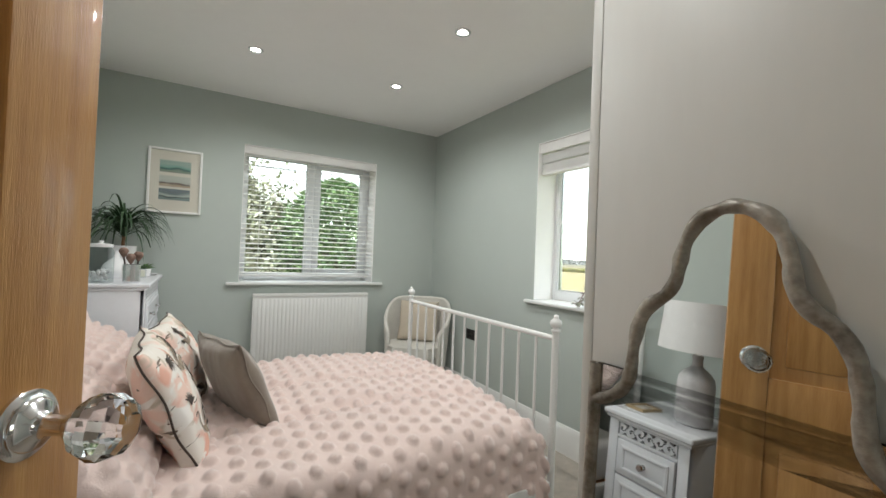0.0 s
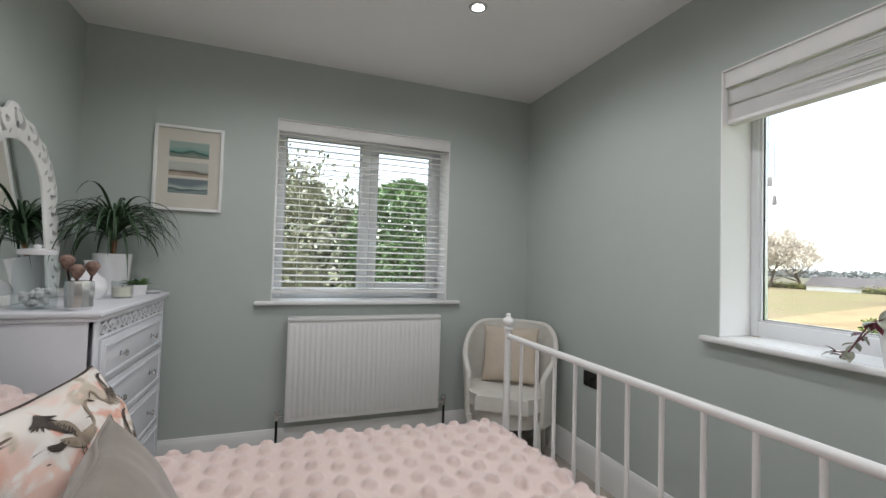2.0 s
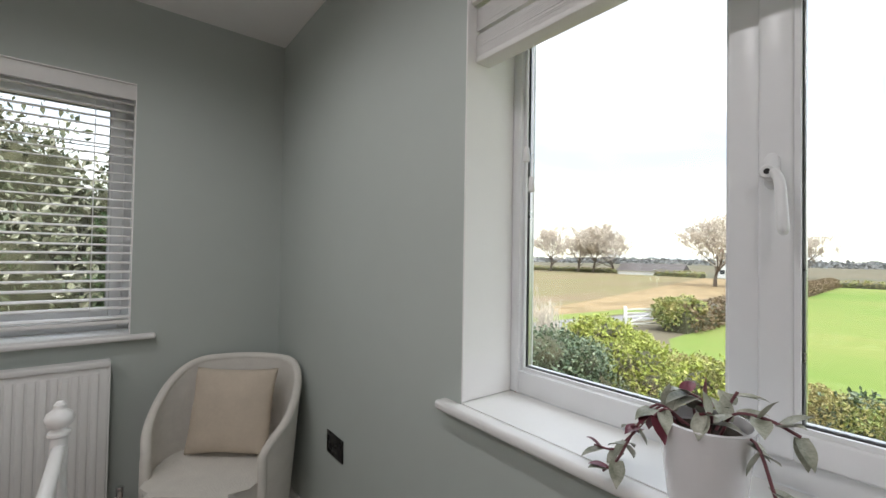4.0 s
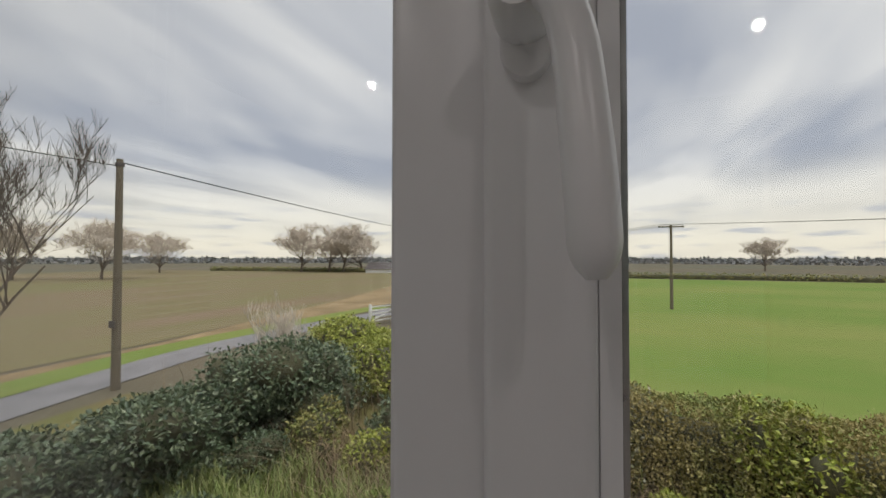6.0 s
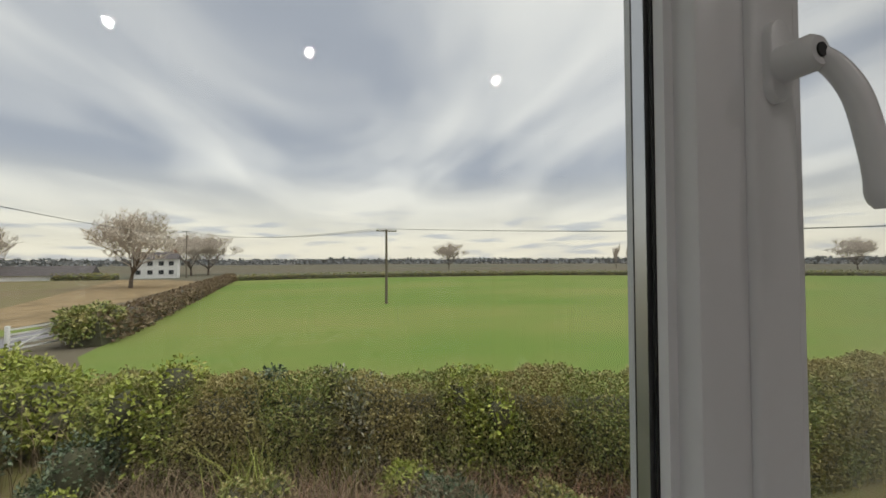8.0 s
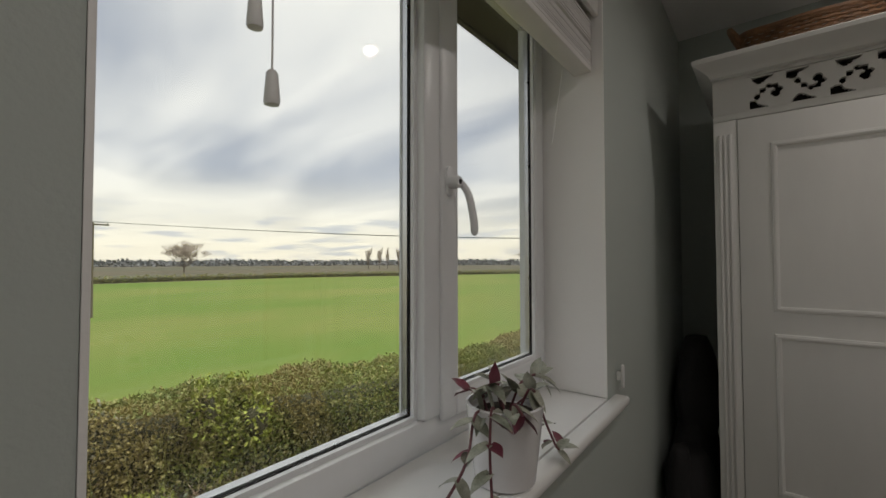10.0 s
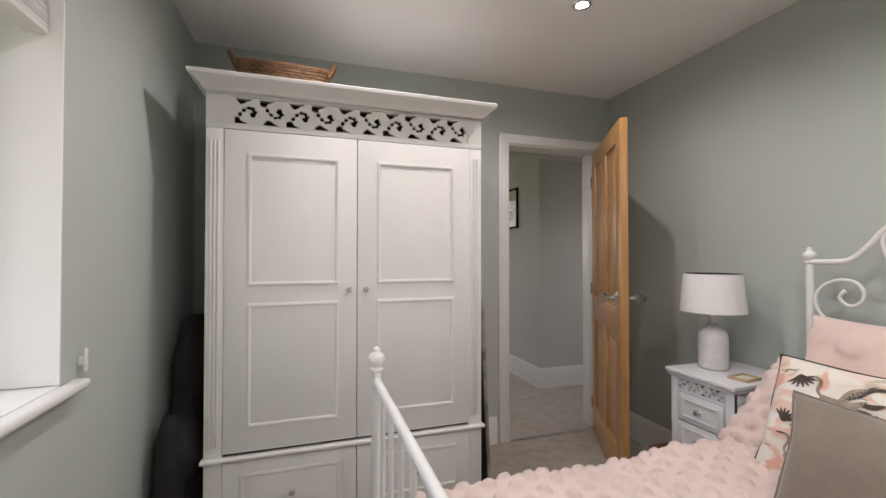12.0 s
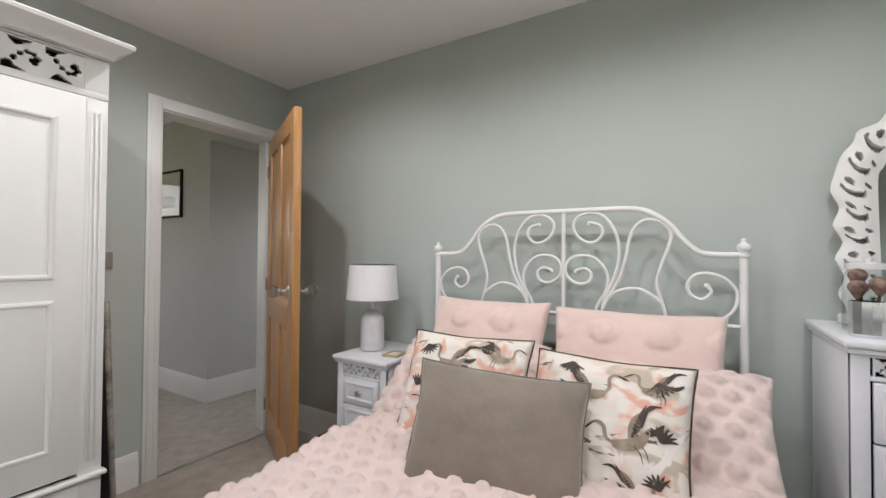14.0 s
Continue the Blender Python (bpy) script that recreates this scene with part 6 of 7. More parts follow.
M["eave"] = material("dark_timber_soffit", (0.045, 0.038, 0.034), 0.6, vary=0.3, scale=9)


def leaf_material(name, a, b, c, rough=0.55, patch=None):
    """Leaves that differ one from another by their island, with broad patches of another growth."""
    m = bpy.data.materials.new(name)
    m.use_nodes = True
    n, l = m.node_tree.nodes, m.node_tree.links
    g, r, t, mx = n.new("ShaderNodeNewGeometry"), n.new("ShaderNodeValToRGB"), n.new("ShaderNodeTexNoise"), n.new("ShaderNodeMixRGB")
    el = r.color_ramp.elements
    el[0].color, el[1].color = (*a, 1), (*c, 1)
    e = el.new(0.5)
    e.color = (*b, 1)
    l.new(g.outputs["Random Per Island"], r.inputs[0])
    t.inputs["Scale"].default_value, t.inputs["Detail"].default_value = 0.9, 4
    tc = n.new("ShaderNodeTexCoord")
    l.new(tc.outputs["Object"], t.inputs[0])
    out = r.outputs[0]
    if patch:
        t2, rg, mp = n.new("ShaderNodeTexNoise"), n.new("ShaderNodeMapRange"), n.new("ShaderNodeMixRGB")
        t2.inputs["Scale"].default_value, t2.inputs["Detail"].default_value = 0.75, 3
        rg.inputs[1].default_value, rg.inputs[2].default_value = 0.47, 0.60
        l.new(tc.outputs["Object"], t2.inputs[0])
        l.new(t2.outputs["Fac"], rg.inputs[0])
        l.new(rg.outputs[0], mp.inputs[0])
        l.new(out, mp.inputs[1])
        mp.inputs[2].default_value = (*patch, 1)
        out = mp.outputs[0]
    mx.blend_type = "MULTIPLY"
    mx.inputs[0].default_value = 0.55
    l.new(out, mx.inputs[1])
    l.new(t.outputs["Fac"], mx.inputs[2])
    bs = n["Principled BSDF"]
    l.new(mx.outputs[0], bs.inputs["Base Color"])
    bs.inputs["Roughness"].default_value = rough
    return m


M["hedge"] = leaf_material("hawthorn_hedge_leaves", (0.19, 0.25, 0.06), (0.37, 0.42, 0.10), (0.60, 0.50, 0.20), patch=(0.46, 0.38, 0.14))
M["ivy"] = leaf_material("dark_evergreen_leaves", (0.065, 0.11, 0.055), (0.14, 0.20, 0.10), (0.30, 0.34, 0.20), 0.4)
M["lime"] = leaf_material("yellow_green_leaves", (0.30, 0.37, 0.05), (0.47, 0.53, 0.08), (0.58, 0.56, 0.15))
M["conifer"] = leaf_material("conifer_sprays", (0.08, 0.15, 0.055), (0.16, 0.26, 0.095), (0.30, 0.40, 0.17))
M["laurel"] = leaf_material("pale_flecked_leaves", (0.10, 0.13, 0.065), (0.28, 0.29, 0.16), (0.70, 0.66, 0.50))
M["dead"] = leaf_material("dry_stems", (0.17, 0.11, 0.065), (0.29, 0.20, 0.115), (0.42, 0.32, 0.19), 0.9)
M["russet"] = leaf_material("russet_stems", (0.20, 0.09, 0.05), (0.34, 0.16, 0.09), (0.46, 0.27, 0.16), 0.9)
# Shade deep in the foliage, put in as a dark brown-green colour.
M["core"] = material("painted_inner_shade", (0.075, 0.072, 0.036), 1.0, vary=0.4, scale=5)
M["blades"] = leaf_material("long_grass_blades", (0.19, 0.28, 0.06), (0.34, 0.43, 0.10), (0.52, 0.50, 0.22))


def sheet(name, label, pts, z, mat, category="field"):
    bm = bmesh.new()
    bm.faces.new([bm.verts.new((x, y, z)) for x, y in pts])
    return tagged(part(name, bm, mat, angle=0), label, category, kind="structure")


sheet("ground", "broad flat farmland reaching the horizon", [(-2500, -2500), (2500, -2500), (2500, 2500), (-2500, 2500)], GZ - 0.01, M["distance"], "ground")
sheet("ground_garden", "rough grass below the house", [(2.0, -14), (13, -14), (15, 9), (12, 15.2), (-8, 14), (-8, 4.2), (2.0, 4.2)], GZ, M["rough"], "ground")
sheet("field_pasture", "bright green pasture", [(10.4, -20), (30, -160), (66, -119), (97, -57), (101, -7), (97, 14.6), (60, 12.7), (25, 11.2), (14.0, 6.0)], GZ + 0.004, M["pasture"], "field")
sheet("field_stubble", "brown and green stubble field", [(18, 22), (40, 24), (110, 40), (118, 75), (110, 150), (20, 140), (-60, 90), (-30, 22)], GZ + 0.004, M["plough"], "field")
sheet("field_margin", "strip of dead straw-coloured grass", [(20, 19.4), (40, 18.6), (96, 20.5), (108, 30), (112, 40), (38, 24.5), (18, 21.6), (-30, 20.5), (-30, 18)], GZ + 0.008, M["straw"], "field")


def strip(name, label, line, half, z, mat, category):
    bm = bmesh.new()
    pts = smooth_line([(x, y, z) for x, y in line], 5)
    rows = []
    for i, p in enumerate(pts):
        way = (pts[min(i + 1, len(pts) - 1)] - pts[max(0, i - 1)]).normalized()
        side = Vector((-way.y, way.x, 0)) * half
        rows.append((bm.verts.new(p - side), bm.verts.new(p + side)))
    for a, b in zip(rows, rows[1:]):
        bm.faces.new((a[0], b[0], b[1], a[1]))
    return tagged(part(name, bm, mat, angle=0), label, category, kind="structure")


strip("road", "narrow pale country lane", [(-30, 13), (2, 15.8), (8, 16.7), (13, 17.6), (18, 18.2), (26, 17.4), (34, 16.0), (60, 16.6), (95, 18)], 1.05, GZ + 0.016, M["tarmac"], "road")
strip("verge", "green mown verge along the lane", [(-30, 15.2), (2, 17.9), (8, 18.8), (13, 19.6), (18, 20.1), (26, 19.4), (36, 18.2)], 0.9, GZ + 0.012, M["pasture"], "verge")


def leaf_cloud(points, normals, size, seed, slim=0.55, bend=0.25):
    """Vertices and faces of many folded leaves at the points."""
    rng = np.random.default_rng(seed)
    n = len(points)
    d = rng.normal(size=(n, 3)) + normals * 0.8
    d /= np.linalg.norm(d, axis=1)[:, None]
    s = np.cross(d, rng.normal(size=(n, 3)))
    s /= np.linalg.norm(s, axis=1)[:, None]
    up = np.cross(s, d)
    ln = size * rng.uniform(0.6, 1.35, (n, 1))
    w = ln * slim
    v = np.stack([points, points + d * ln * 0.5 + s * w * 0.5 + up * ln * bend * 0.4, points + d * ln, points + d * ln * 0.5 - s * w * 0.5 + up * ln * bend * 0.4], 1).reshape(-1, 3)
    i = np.arange(n)[:, None] * 4
    return v, np.concatenate([i + [[0, 1, 2]], i + [[0, 2, 3]]], 0)


def mesh_of(name, v, f, mat, parent=None, smooth=False):
    me = bpy.data.meshes.new(name)
    me.from_pydata(v.tolist(), [], f.tolist())
    me.materials.append(mat)
    ob = new(name, me)
    if parent:
        ob.parent = parent
    return ob


def hedge_row(name, label, line, half, tall, count, size, mat, seed, rough=0.22, category="hedge", base=GZ):
    """A clipped hedge with an uneven top: a lumpy core in painted shade inside a skin of leaves."""
    rng = np.random.default_rng(seed)
    pts = smooth_line([(x, y, 0) for x, y in line], 10)
    arr = np.array([tuple(p) for p in pts])
    seg = np.linalg.norm(np.diff(arr, axis=0), axis=1)
    cum = np.concatenate([[0], np.cumsum(seg)])

    def at(s):
        return np.stack([np.interp(s, cum, arr[:, k]) for k in (0, 1)], 1)
    root = tagged(new(name), label, category)
    root.location = (*arr[0][:2], base)
    org = np.array([*arr[0][:2], base])
    bm = bmesh.new()
    rows = []
    m = len(pts)
    for i in range(0, m, 2):
        p = pts[i]
        way = (pts[min(i + 1, m - 1)] - pts[max(0, i - 1)]).normalized()
        side = Vector((-way.y, way.x, 0))
        row = []
        for u, z in ((-1, 0), (-1.0, 0.50), (-0.75, 0.76), (0, 0.82), (0.75, 0.76), (1.0, 0.50), (1, 0)):
            w = 1 + 0.28 * noise.noise(Vector((p.x * 1.1, p.y * 1.1 + u, z * 3)))
            q = p + side * u * (half * 0.72) * w
            row.append(bm.verts.new((q.x - org[0], q.y - org[1], z * tall * (1 + 0.10 * noise.noise(Vector((p.x * 0.8, p.y * 0.8, 4)))))))
        rows.append(row)
    for a, b in zip(rows, rows[1:]):
        for k in range(6):
            bm.faces.new((a[k], b[k], b[k + 1], a[k + 1]))
    bm.faces.new(rows[0])
    bm.faces.new(rows[-1][::-1])
    # Solid filler behind the leaves; its dark colour is painted shade.
    part("shade_core", bm, M["core"], root, angle=80)
    s = rng.uniform(0, cum[-1], count)
    c, c2 = at(s), at(np.minimum(s + 0.05, cum[-1]))
    way = c2 - c
    way /= np.maximum(np.linalg.norm(way, axis=1), 1e-6)[:, None]
    side = np.stack([-way[:, 1], way[:, 0]], 1)
    ang = rng.uniform(0, np.pi, count)
    prof = np.sign(np.cos(ang)) * np.abs(np.cos(ang)) ** 0.55
    zz = np.abs(np.sin(ang)) ** 0.6
    low = rng.random(count) < 0.45
    prof = np.where(low, np.where(rng.random(count) < 0.5, -1, 1), prof)
    zz = np.where(low, rng.uniform(0.02, 0.8, count), zz)
    wob = np.array([noise.noise(Vector((a * 0.9, b * 0.9, z * 2.2))) + 0.6 * noise.noise(Vector((a * 3.1, b * 3.1, z * 4))) for a, b, z in zip(c[:, 0], c[:, 1], zz)])
    scale = (1 + rough * wob + rng.normal(0, 0.05, count)) * np.where(rng.random(count) < 0.35, rng.uniform(0.72, 0.95, count), 1.0)
    p = np.stack([c[:, 0] + side[:, 0] * prof * half * scale, c[:, 1] + side[:, 1] * prof * half * scale, zz * tall * (1 + 0.5 * rough * wob) + rng.normal(0, 0.035, count)], 1)
    p[:, 2] = np.maximum(p[:, 2], 0.01)
    nrm = np.stack([side[:, 0] * prof, side[:, 1] * prof, zz], 1)
    p[:, :2] -= org[:2]
    v, f = leaf_cloud(p, nrm, size, seed + 1)
    tagged(mesh_of("foliage", v, f, mat, root), kind="stuff")
    return root


def shrub(name, label, centre, radii, count, size, mat, seed, lumps=7, category="shrub", base=GZ):
    """A bush of several overlapping lumps of leaves on a short stem."""
    rng = np.random.default_rng(seed)
    root = tagged(new(name), label, category)
    root.location = (*centre, base)
    rx, ry, tall = radii
    cen = [(0.0, 0.0, tall * 0.48, 1.0)] + [(rng.uniform(-0.6, 0.6) * rx, rng.uniform(-0.6, 0.6) * ry, tall * rng.uniform(0.25, 0.80), rng.uniform(0.42, 0.66)) for _ in range(lumps)]
    ps, ns = [], []
    bm = bmesh.new()
    for x, y, z, k in cen:
        a = np.array([rx * k * 0.72, ry * k * 0.72, tall * 0.52 * (k if k < 1 else 0.95)])
        m = int(count * k * k / sum(q[3] ** 2 for q in cen))
        d = rng.normal(size=(m, 3))
        d /= np.linalg.norm(d, axis=1)[:, None]
        w = np.array([0.85 + 0.28 * noise.noise(Vector((q[0] * 2.2 + x, q[1] * 2.2 + y, q[2] * 2.2))) for q in d])
        ps.append(np.array([x, y, z]) + d * a * (w * rng.uniform(0.78, 1.12, m))[:, None])
        ns.append(d)
        bmesh.ops.create_icosphere(bm, subdivisions=2, radius=1.0, matrix=Matrix.Translation((x, y, z)) @ Matrix.Diagonal((*(a * 0.66), 1)))
    for vtx in bm.verts:
        vtx.co *= 1 + 0.10 * noise.noise(vtx.co * 2)
        vtx.co.z = max(vtx.co.z, 0.0)
    # Lumps inside the bush, coloured as dark as the shade there.
    part("shade_core", bm, M["core"], root, angle=80)
    p, nn = np.concatenate(ps), np.concatenate(ns)
    p[:, 2] = np.maximum(p[:, 2], 0.02)
    v, f = leaf_cloud(p, nn, size, seed + 3)
    tagged(mesh_of("foliage", v, f, mat, root), kind="stuff")
    part("stem", tube([(0, 0, 0), (0.02, 0.01, tall * 0.5)], 0.05, 8), M["bark"], root)
    return root


# field hedge below the window
hedge_row("hedge", "mixed green and russet field hedge, roughly clipped", [(8.0, -13.5), (8.2, -8.0), (8.5, -5.0), (9.6, -2.4), (10.4, 0.0), (11.6, 3.6), (12.6, 5.6)], 0.75, 1.98, 150000, 0.062, M["hedge"], 3)
hedge_row("hedge", "brown wintry hedge running along the pasture", [(27.5, 11.9), (34, 12.0), (50, 12.9), (75, 14.3), (98, 15.4)], 0.85, 1.45, 9000, 0.26, M["dead"], 8, category="hedge")
hedge_row("hedge", "low dark hedge at the far side of the pasture", [(98, 15.4), (103, -8), (98, -57), (67, -120), (40, -165)], 0.9, 1.1, 7000, 0.40, M["hedge"], 12)
hedge_row("hedge", "low distant hedge before the farm", [(112, 40), (116, 58), (118, 78), (112, 120)], 0.9, 1.3, 4000, 0.4, M["hedge"], 14)
shrub("shrub", "dark evergreen bush with glossy leaves", (8.7, 9.3), (2.3, 2.0, 1.75), 16000, 0.11, M["ivy"], 21)
shrub("shrub", "dark evergreen bush with glossy leaves", (11.9, 8.9), (2.5, 2.2, 2.25), 18000, 0.11, M["ivy"], 25, lumps=14)
shrub("shrub", "low dense evergreen bush beside the wall", (6.6, 10.4), (1.7, 1.7, 1.35), 8000, 0.10, M["ivy"], 29)
shrub("shrub", "low dense evergreen bush beside the wall", (7.0, 7.2), (1.2, 1.2, 0.75), 5000, 0.09, M["ivy"], 33)
shrub("shrub", "bright yellow-green bush above the hedge", (18.6, 11.4), (2.6, 2.2, 1.75), 9000, 0.15, M["lime"], 37)
shrub("shrub", "yellow-green bush at the hedge's end", (14.6, 7.6), (1.8, 1.6, 1.75), 9000, 0.12, M["lime"], 39)
shrub("shrub", "yellow-green bush growing through the field hedge", (11.9, 4.3), (1.5, 1.2, 2.2), 6000, 0.10, M["lime"], 43)
shrub("shrub", "glossy dark bush growing through the field hedge", (11.2, 2.5), (0.9, 0.9, 2.1), 4000, 0.10, M["ivy"], 45)
shrub("shrub", "pale flecked bush growing through the field hedge", (10.6, 0.9), (1.1, 0.9, 2.05), 4000, 0.09, M["laurel"], 47)
shrub("shrub", "yellow-green bush growing through the field hedge", (10.0, -0.9), (1.2, 0.9, 2.1), 5000, 0.09, M["lime"], 49)
shrub("shrub", "dark bush beside the field gate", (28.3, 12.3), (2.0, 1.6, 2.0), 5000, 0.2, M["hedge"], 41)


def wisps(name, label, spots, count, tall, mat, seed, spread, width=0.012, category="grass", arch=0.7):
    """Long blades or bare stems rising from the ground."""
    rng = np.random.default_rng(seed)
    root = tagged(new(name), label, category, kind="stuff")
    vs, fs = [], []
    base = 0
    for k in range(count):
        cx, cy = spots[rng.integers(len(spots))]
        x, y = cx + rng.normal() * spread, cy + rng.normal() * spread
        h = tall * rng.uniform(0.45, 1.25)
        a = rng.uniform(0, math.tau)
        lean = rng.uniform(0.1, arch) * h
        w = width * rng.uniform(0.6, 1.4)
        dx, dy = math.cos(a), math.sin(a)
        for i in range(4):
            t = i / 3
            px, py, pz = x + dx * lean * t * t, y + dy * lean * t * t, GZ + h * (t - 0.22 * t * t)
            ww = w * (1 - 0.9 * t)
            vs += [(px - dy * ww, py + dx * ww, pz), (px + dy * ww, py - dx * ww, pz)]
        for i in range(3):
            q = base + 2 * i
            fs.append((q, q + 1, q + 3, q + 2))
        base += 8
    me = bpy.data.meshes.new(name)
    me.from_pydata(vs, [], fs)
    me.materials.append(mat)
    new("blades", me).parent = root


wisps("tall_grass", "clumps of long green grass below the window", [(8.3, 7.9), (9.3, 6.9), (7.6, 6.6), (9.0, 5.2), (8.2, 3.6)], 5200, 0.62, M["blades"], 51, 0.42)
wisps("dry_stems", "tangle of dry brown stems and brambles", [(9.6, 5.0), (8.8, 3.2), (9.2, 1.4), (8.6, -0.6), (9.9, 6.6), (8.2, 2.2), (10.2, 4.0), (7.6, 0.6), (7.4, 3.6)], 5200, 1.0, M["dead"], 55, 0.6, 0.009, arch=1.5)
wisps("dry_stems", "dry brown brambles over the bushes", [(12.6, 9.9), (13.6, 9.0), (11.4, 10.6), (12.4, 7.2)], 500, 2.2, M["dead"], 57, 0.8, 0.007, arch=0.9)
wisps("red_stems", "low russet bramble stems below the hedge", [(9.1, 2.2), (8.9, 0.4), (8.3, -1.6), (7.9, -3.4)], 1500, 0.9, M["russet"], 58, 0.5, 0.008, category="bramble", arch=1.3)
HEDGE_LINE = [(8.2, -8.0), (8.35, -6.5), (8.5, -5.0), (9.05, -3.7), (9.6, -2.4), (10.0, -1.2), (10.4, 0.0), (10.8, 1.2), (11.2, 2.4), (11.6, 3.6), (12.1, 4.6)]
wisps("hedge_shoots", "thin green and straw shoots standing out of the hedge", HEDGE_LINE, 2600, 2.15, M["hedge"], 60, 0.42, 0.006, category="hedge", arch=0.3)
UNDERGROWTH = [(8.1, 4.6, 0.9, 0.55, "blades"), (7.5, 2.6, 0.7, 0.45, "ivy"), (8.6, 1.9, 0.8, 0.7, "laurel"), (9.5, 2.6, 0.7, 0.9, "hedge"), (7.2, 5.8, 0.8, 0.6, "laurel"), (8.8, -0.2, 0.8, 0.8, "ivy"),
               (9.4, 0.4, 0.6, 0.9, "lime"), (8.0, -1.6, 0.8, 0.7, "hedge"), (7.3, -3.2, 0.8, 0.6, "ivy"), (7.9, -4.8, 0.8, 0.8, "laurel"), (9.9, 5.6, 0.8, 0.9, "lime"), (9.2, 7.6, 0.9, 0.9, "ivy"),
               (10.4, 7.0, 0.9, 1.2, "hedge"), (10.9, 5.4, 0.9, 1.5, "ivy"), (6.9, 1.0, 0.7, 0.4, "blades"), (6.8, -1.2, 0.7, 0.4, "laurel")]
SORTS = {"blades": "low tuft of long green grass", "ivy": "low mound of dark glossy ivy", "laurel": "low pale-flecked bramble mound", "hedge": "low russet-green bramble mound", "lime": "low yellow-green bush"}
for k, (x, y, r, tall, sort) in enumerate(UNDERGROWTH):
    shrub("shrub", SORTS[sort] + " below the window", (x, y), (r, r * 0.85, tall), 2600, 0.075, M[sort], 100 + 3 * k, lumps=5)
wisps("willow_shoots", "yellow-green upright shoots by the hedge", [(10.2, 2.7), (10.4, 1.3)], 420, 1.45, M["lime"], 59, 0.28, 0.010, category="shrub")


def bare_tree(height, seed, spread=0.74, levels=5, twig=0.0011, upright=0.14, girth=0.018):
    """Trunk and branch meshes of a leafless tree, in metres from its foot."""
    rng = random.Random(seed)
    trunk, crown = bmesh.new(), bmesh.new()

    def grow(p, d, length, r, level):
        pts, rad = [p.copy()], [r]
        for k in range(3):
            d = (d + Vector((rng.uniform(-1, 1), rng.uniform(-1, 1), rng.uniform(-0.5, 1))) * 0.16).normalized()
            p = p + d * length / 3
            pts.append(p.copy())
            rad.append(r * (1 - 0.16 * (k + 1)))
        tube(pts, r, 6 if level == 0 else 3, trunk if level < 2 else crown, radii=rad)
        if level >= levels:
            return
        for k in range(rng.choice((3, 4)) if level else 9):
            t = rng.uniform(0.35, 1.0) if level else rng.uniform(0.30, 1.0)
            i = min(2, int(t * 3))
            q = pts[i].lerp(pts[i + 1], t * 3 - i)
            side = Vector((rng.uniform(-1, 1), rng.uniform(-1, 1), rng.uniform(-0.2, 0.6))).normalized()
            nd = (d * (1 - spread) + side * spread + Vector((0, 0, upright))).normalized()
            grow(q, nd, length * (rng.uniform(0.55, 0.78) if level else rng.uniform(0.95, 1.45)), max(r * 0.48, height * twig), level + 1)
    grow(Vector((0, 0, 0)), Vector((0, 0, 1)), height * 0.23, height * girth, 0)
    return trunk, crown


def tree(name, label, x, y, height, seed, group="", twigs="twig", **kw):
    root = thing(name, label, "tree", group, at=(x, y, GZ - 0.01))
    trunk, crown = bare_tree(height, seed, **kw)
    part("trunk", trunk, M["bark"], root, angle=60)
    part("crown", crown, M[twigs], root, angle=0)
    return root


oak = tree("oak_tree", "leafless pale twiggy tree beyond the fields", 112, 84, 21.0, 4, "far leafless trees", levels=6, twig=0.0022)
copy_thing(oak, pose(115, 76, GZ, 0, 0, 130))
copy_thing(oak, pose(120, 67, GZ, 0, 0, 250))
copy_thing(oak, pose(116, 71.5, GZ, 0, 0, 20))
ash = tree("ash_tree", "leafless tree beside the white farmhouse", 78.7, 26.7, 17.0, 9, "far leafless trees", spread=0.66, levels=6, twig=0.0024)
copy_thing(ash, pose(140, 27.5, GZ, 0, 0, 70))
copy_thing(ash, pose(136, 31.0, GZ, 0, 0, 200))
copy_thing(ash, pose(60, 92, GZ, 0, 0, 20))
copy_thing(ash, pose(52, 104, GZ, 0, 0, 120))
copy_thing(ash, pose(92, 118, GZ, 0, 0, 300))
copy_thing(ash, pose(180, -62, GZ, 0, 0, 40))
copy_thing(ash, pose(96, -190, GZ, 0, 0, 140))
tree("garden_tree", "leafless garden tree close to the house", 8.45, 15.3, 11.5, 17, twigs="bark", spread=0.50, levels=6, upright=0.50, twig=0.0005, girth=0.009)
poplar = tree("poplar_tree", "slender upright leafless poplar on the skyline", 138, -166, 12.0, 23, "row of poplars", spread=0.20, upright=0.9, twig=0.003)
for k in range(1, 8):
    copy_thing(poplar, pose(138 + k * 3.4 + (k % 3) * 0.8, -166 + k * 3.6, GZ, 0, 0, 47 * k))
thorn = tree("thorn_tree", "small ivy-clad thorn tree rising from the bushes", 12.3, 9.4, 3.9, 31, spread=0.45, levels=5, upright=0.4)


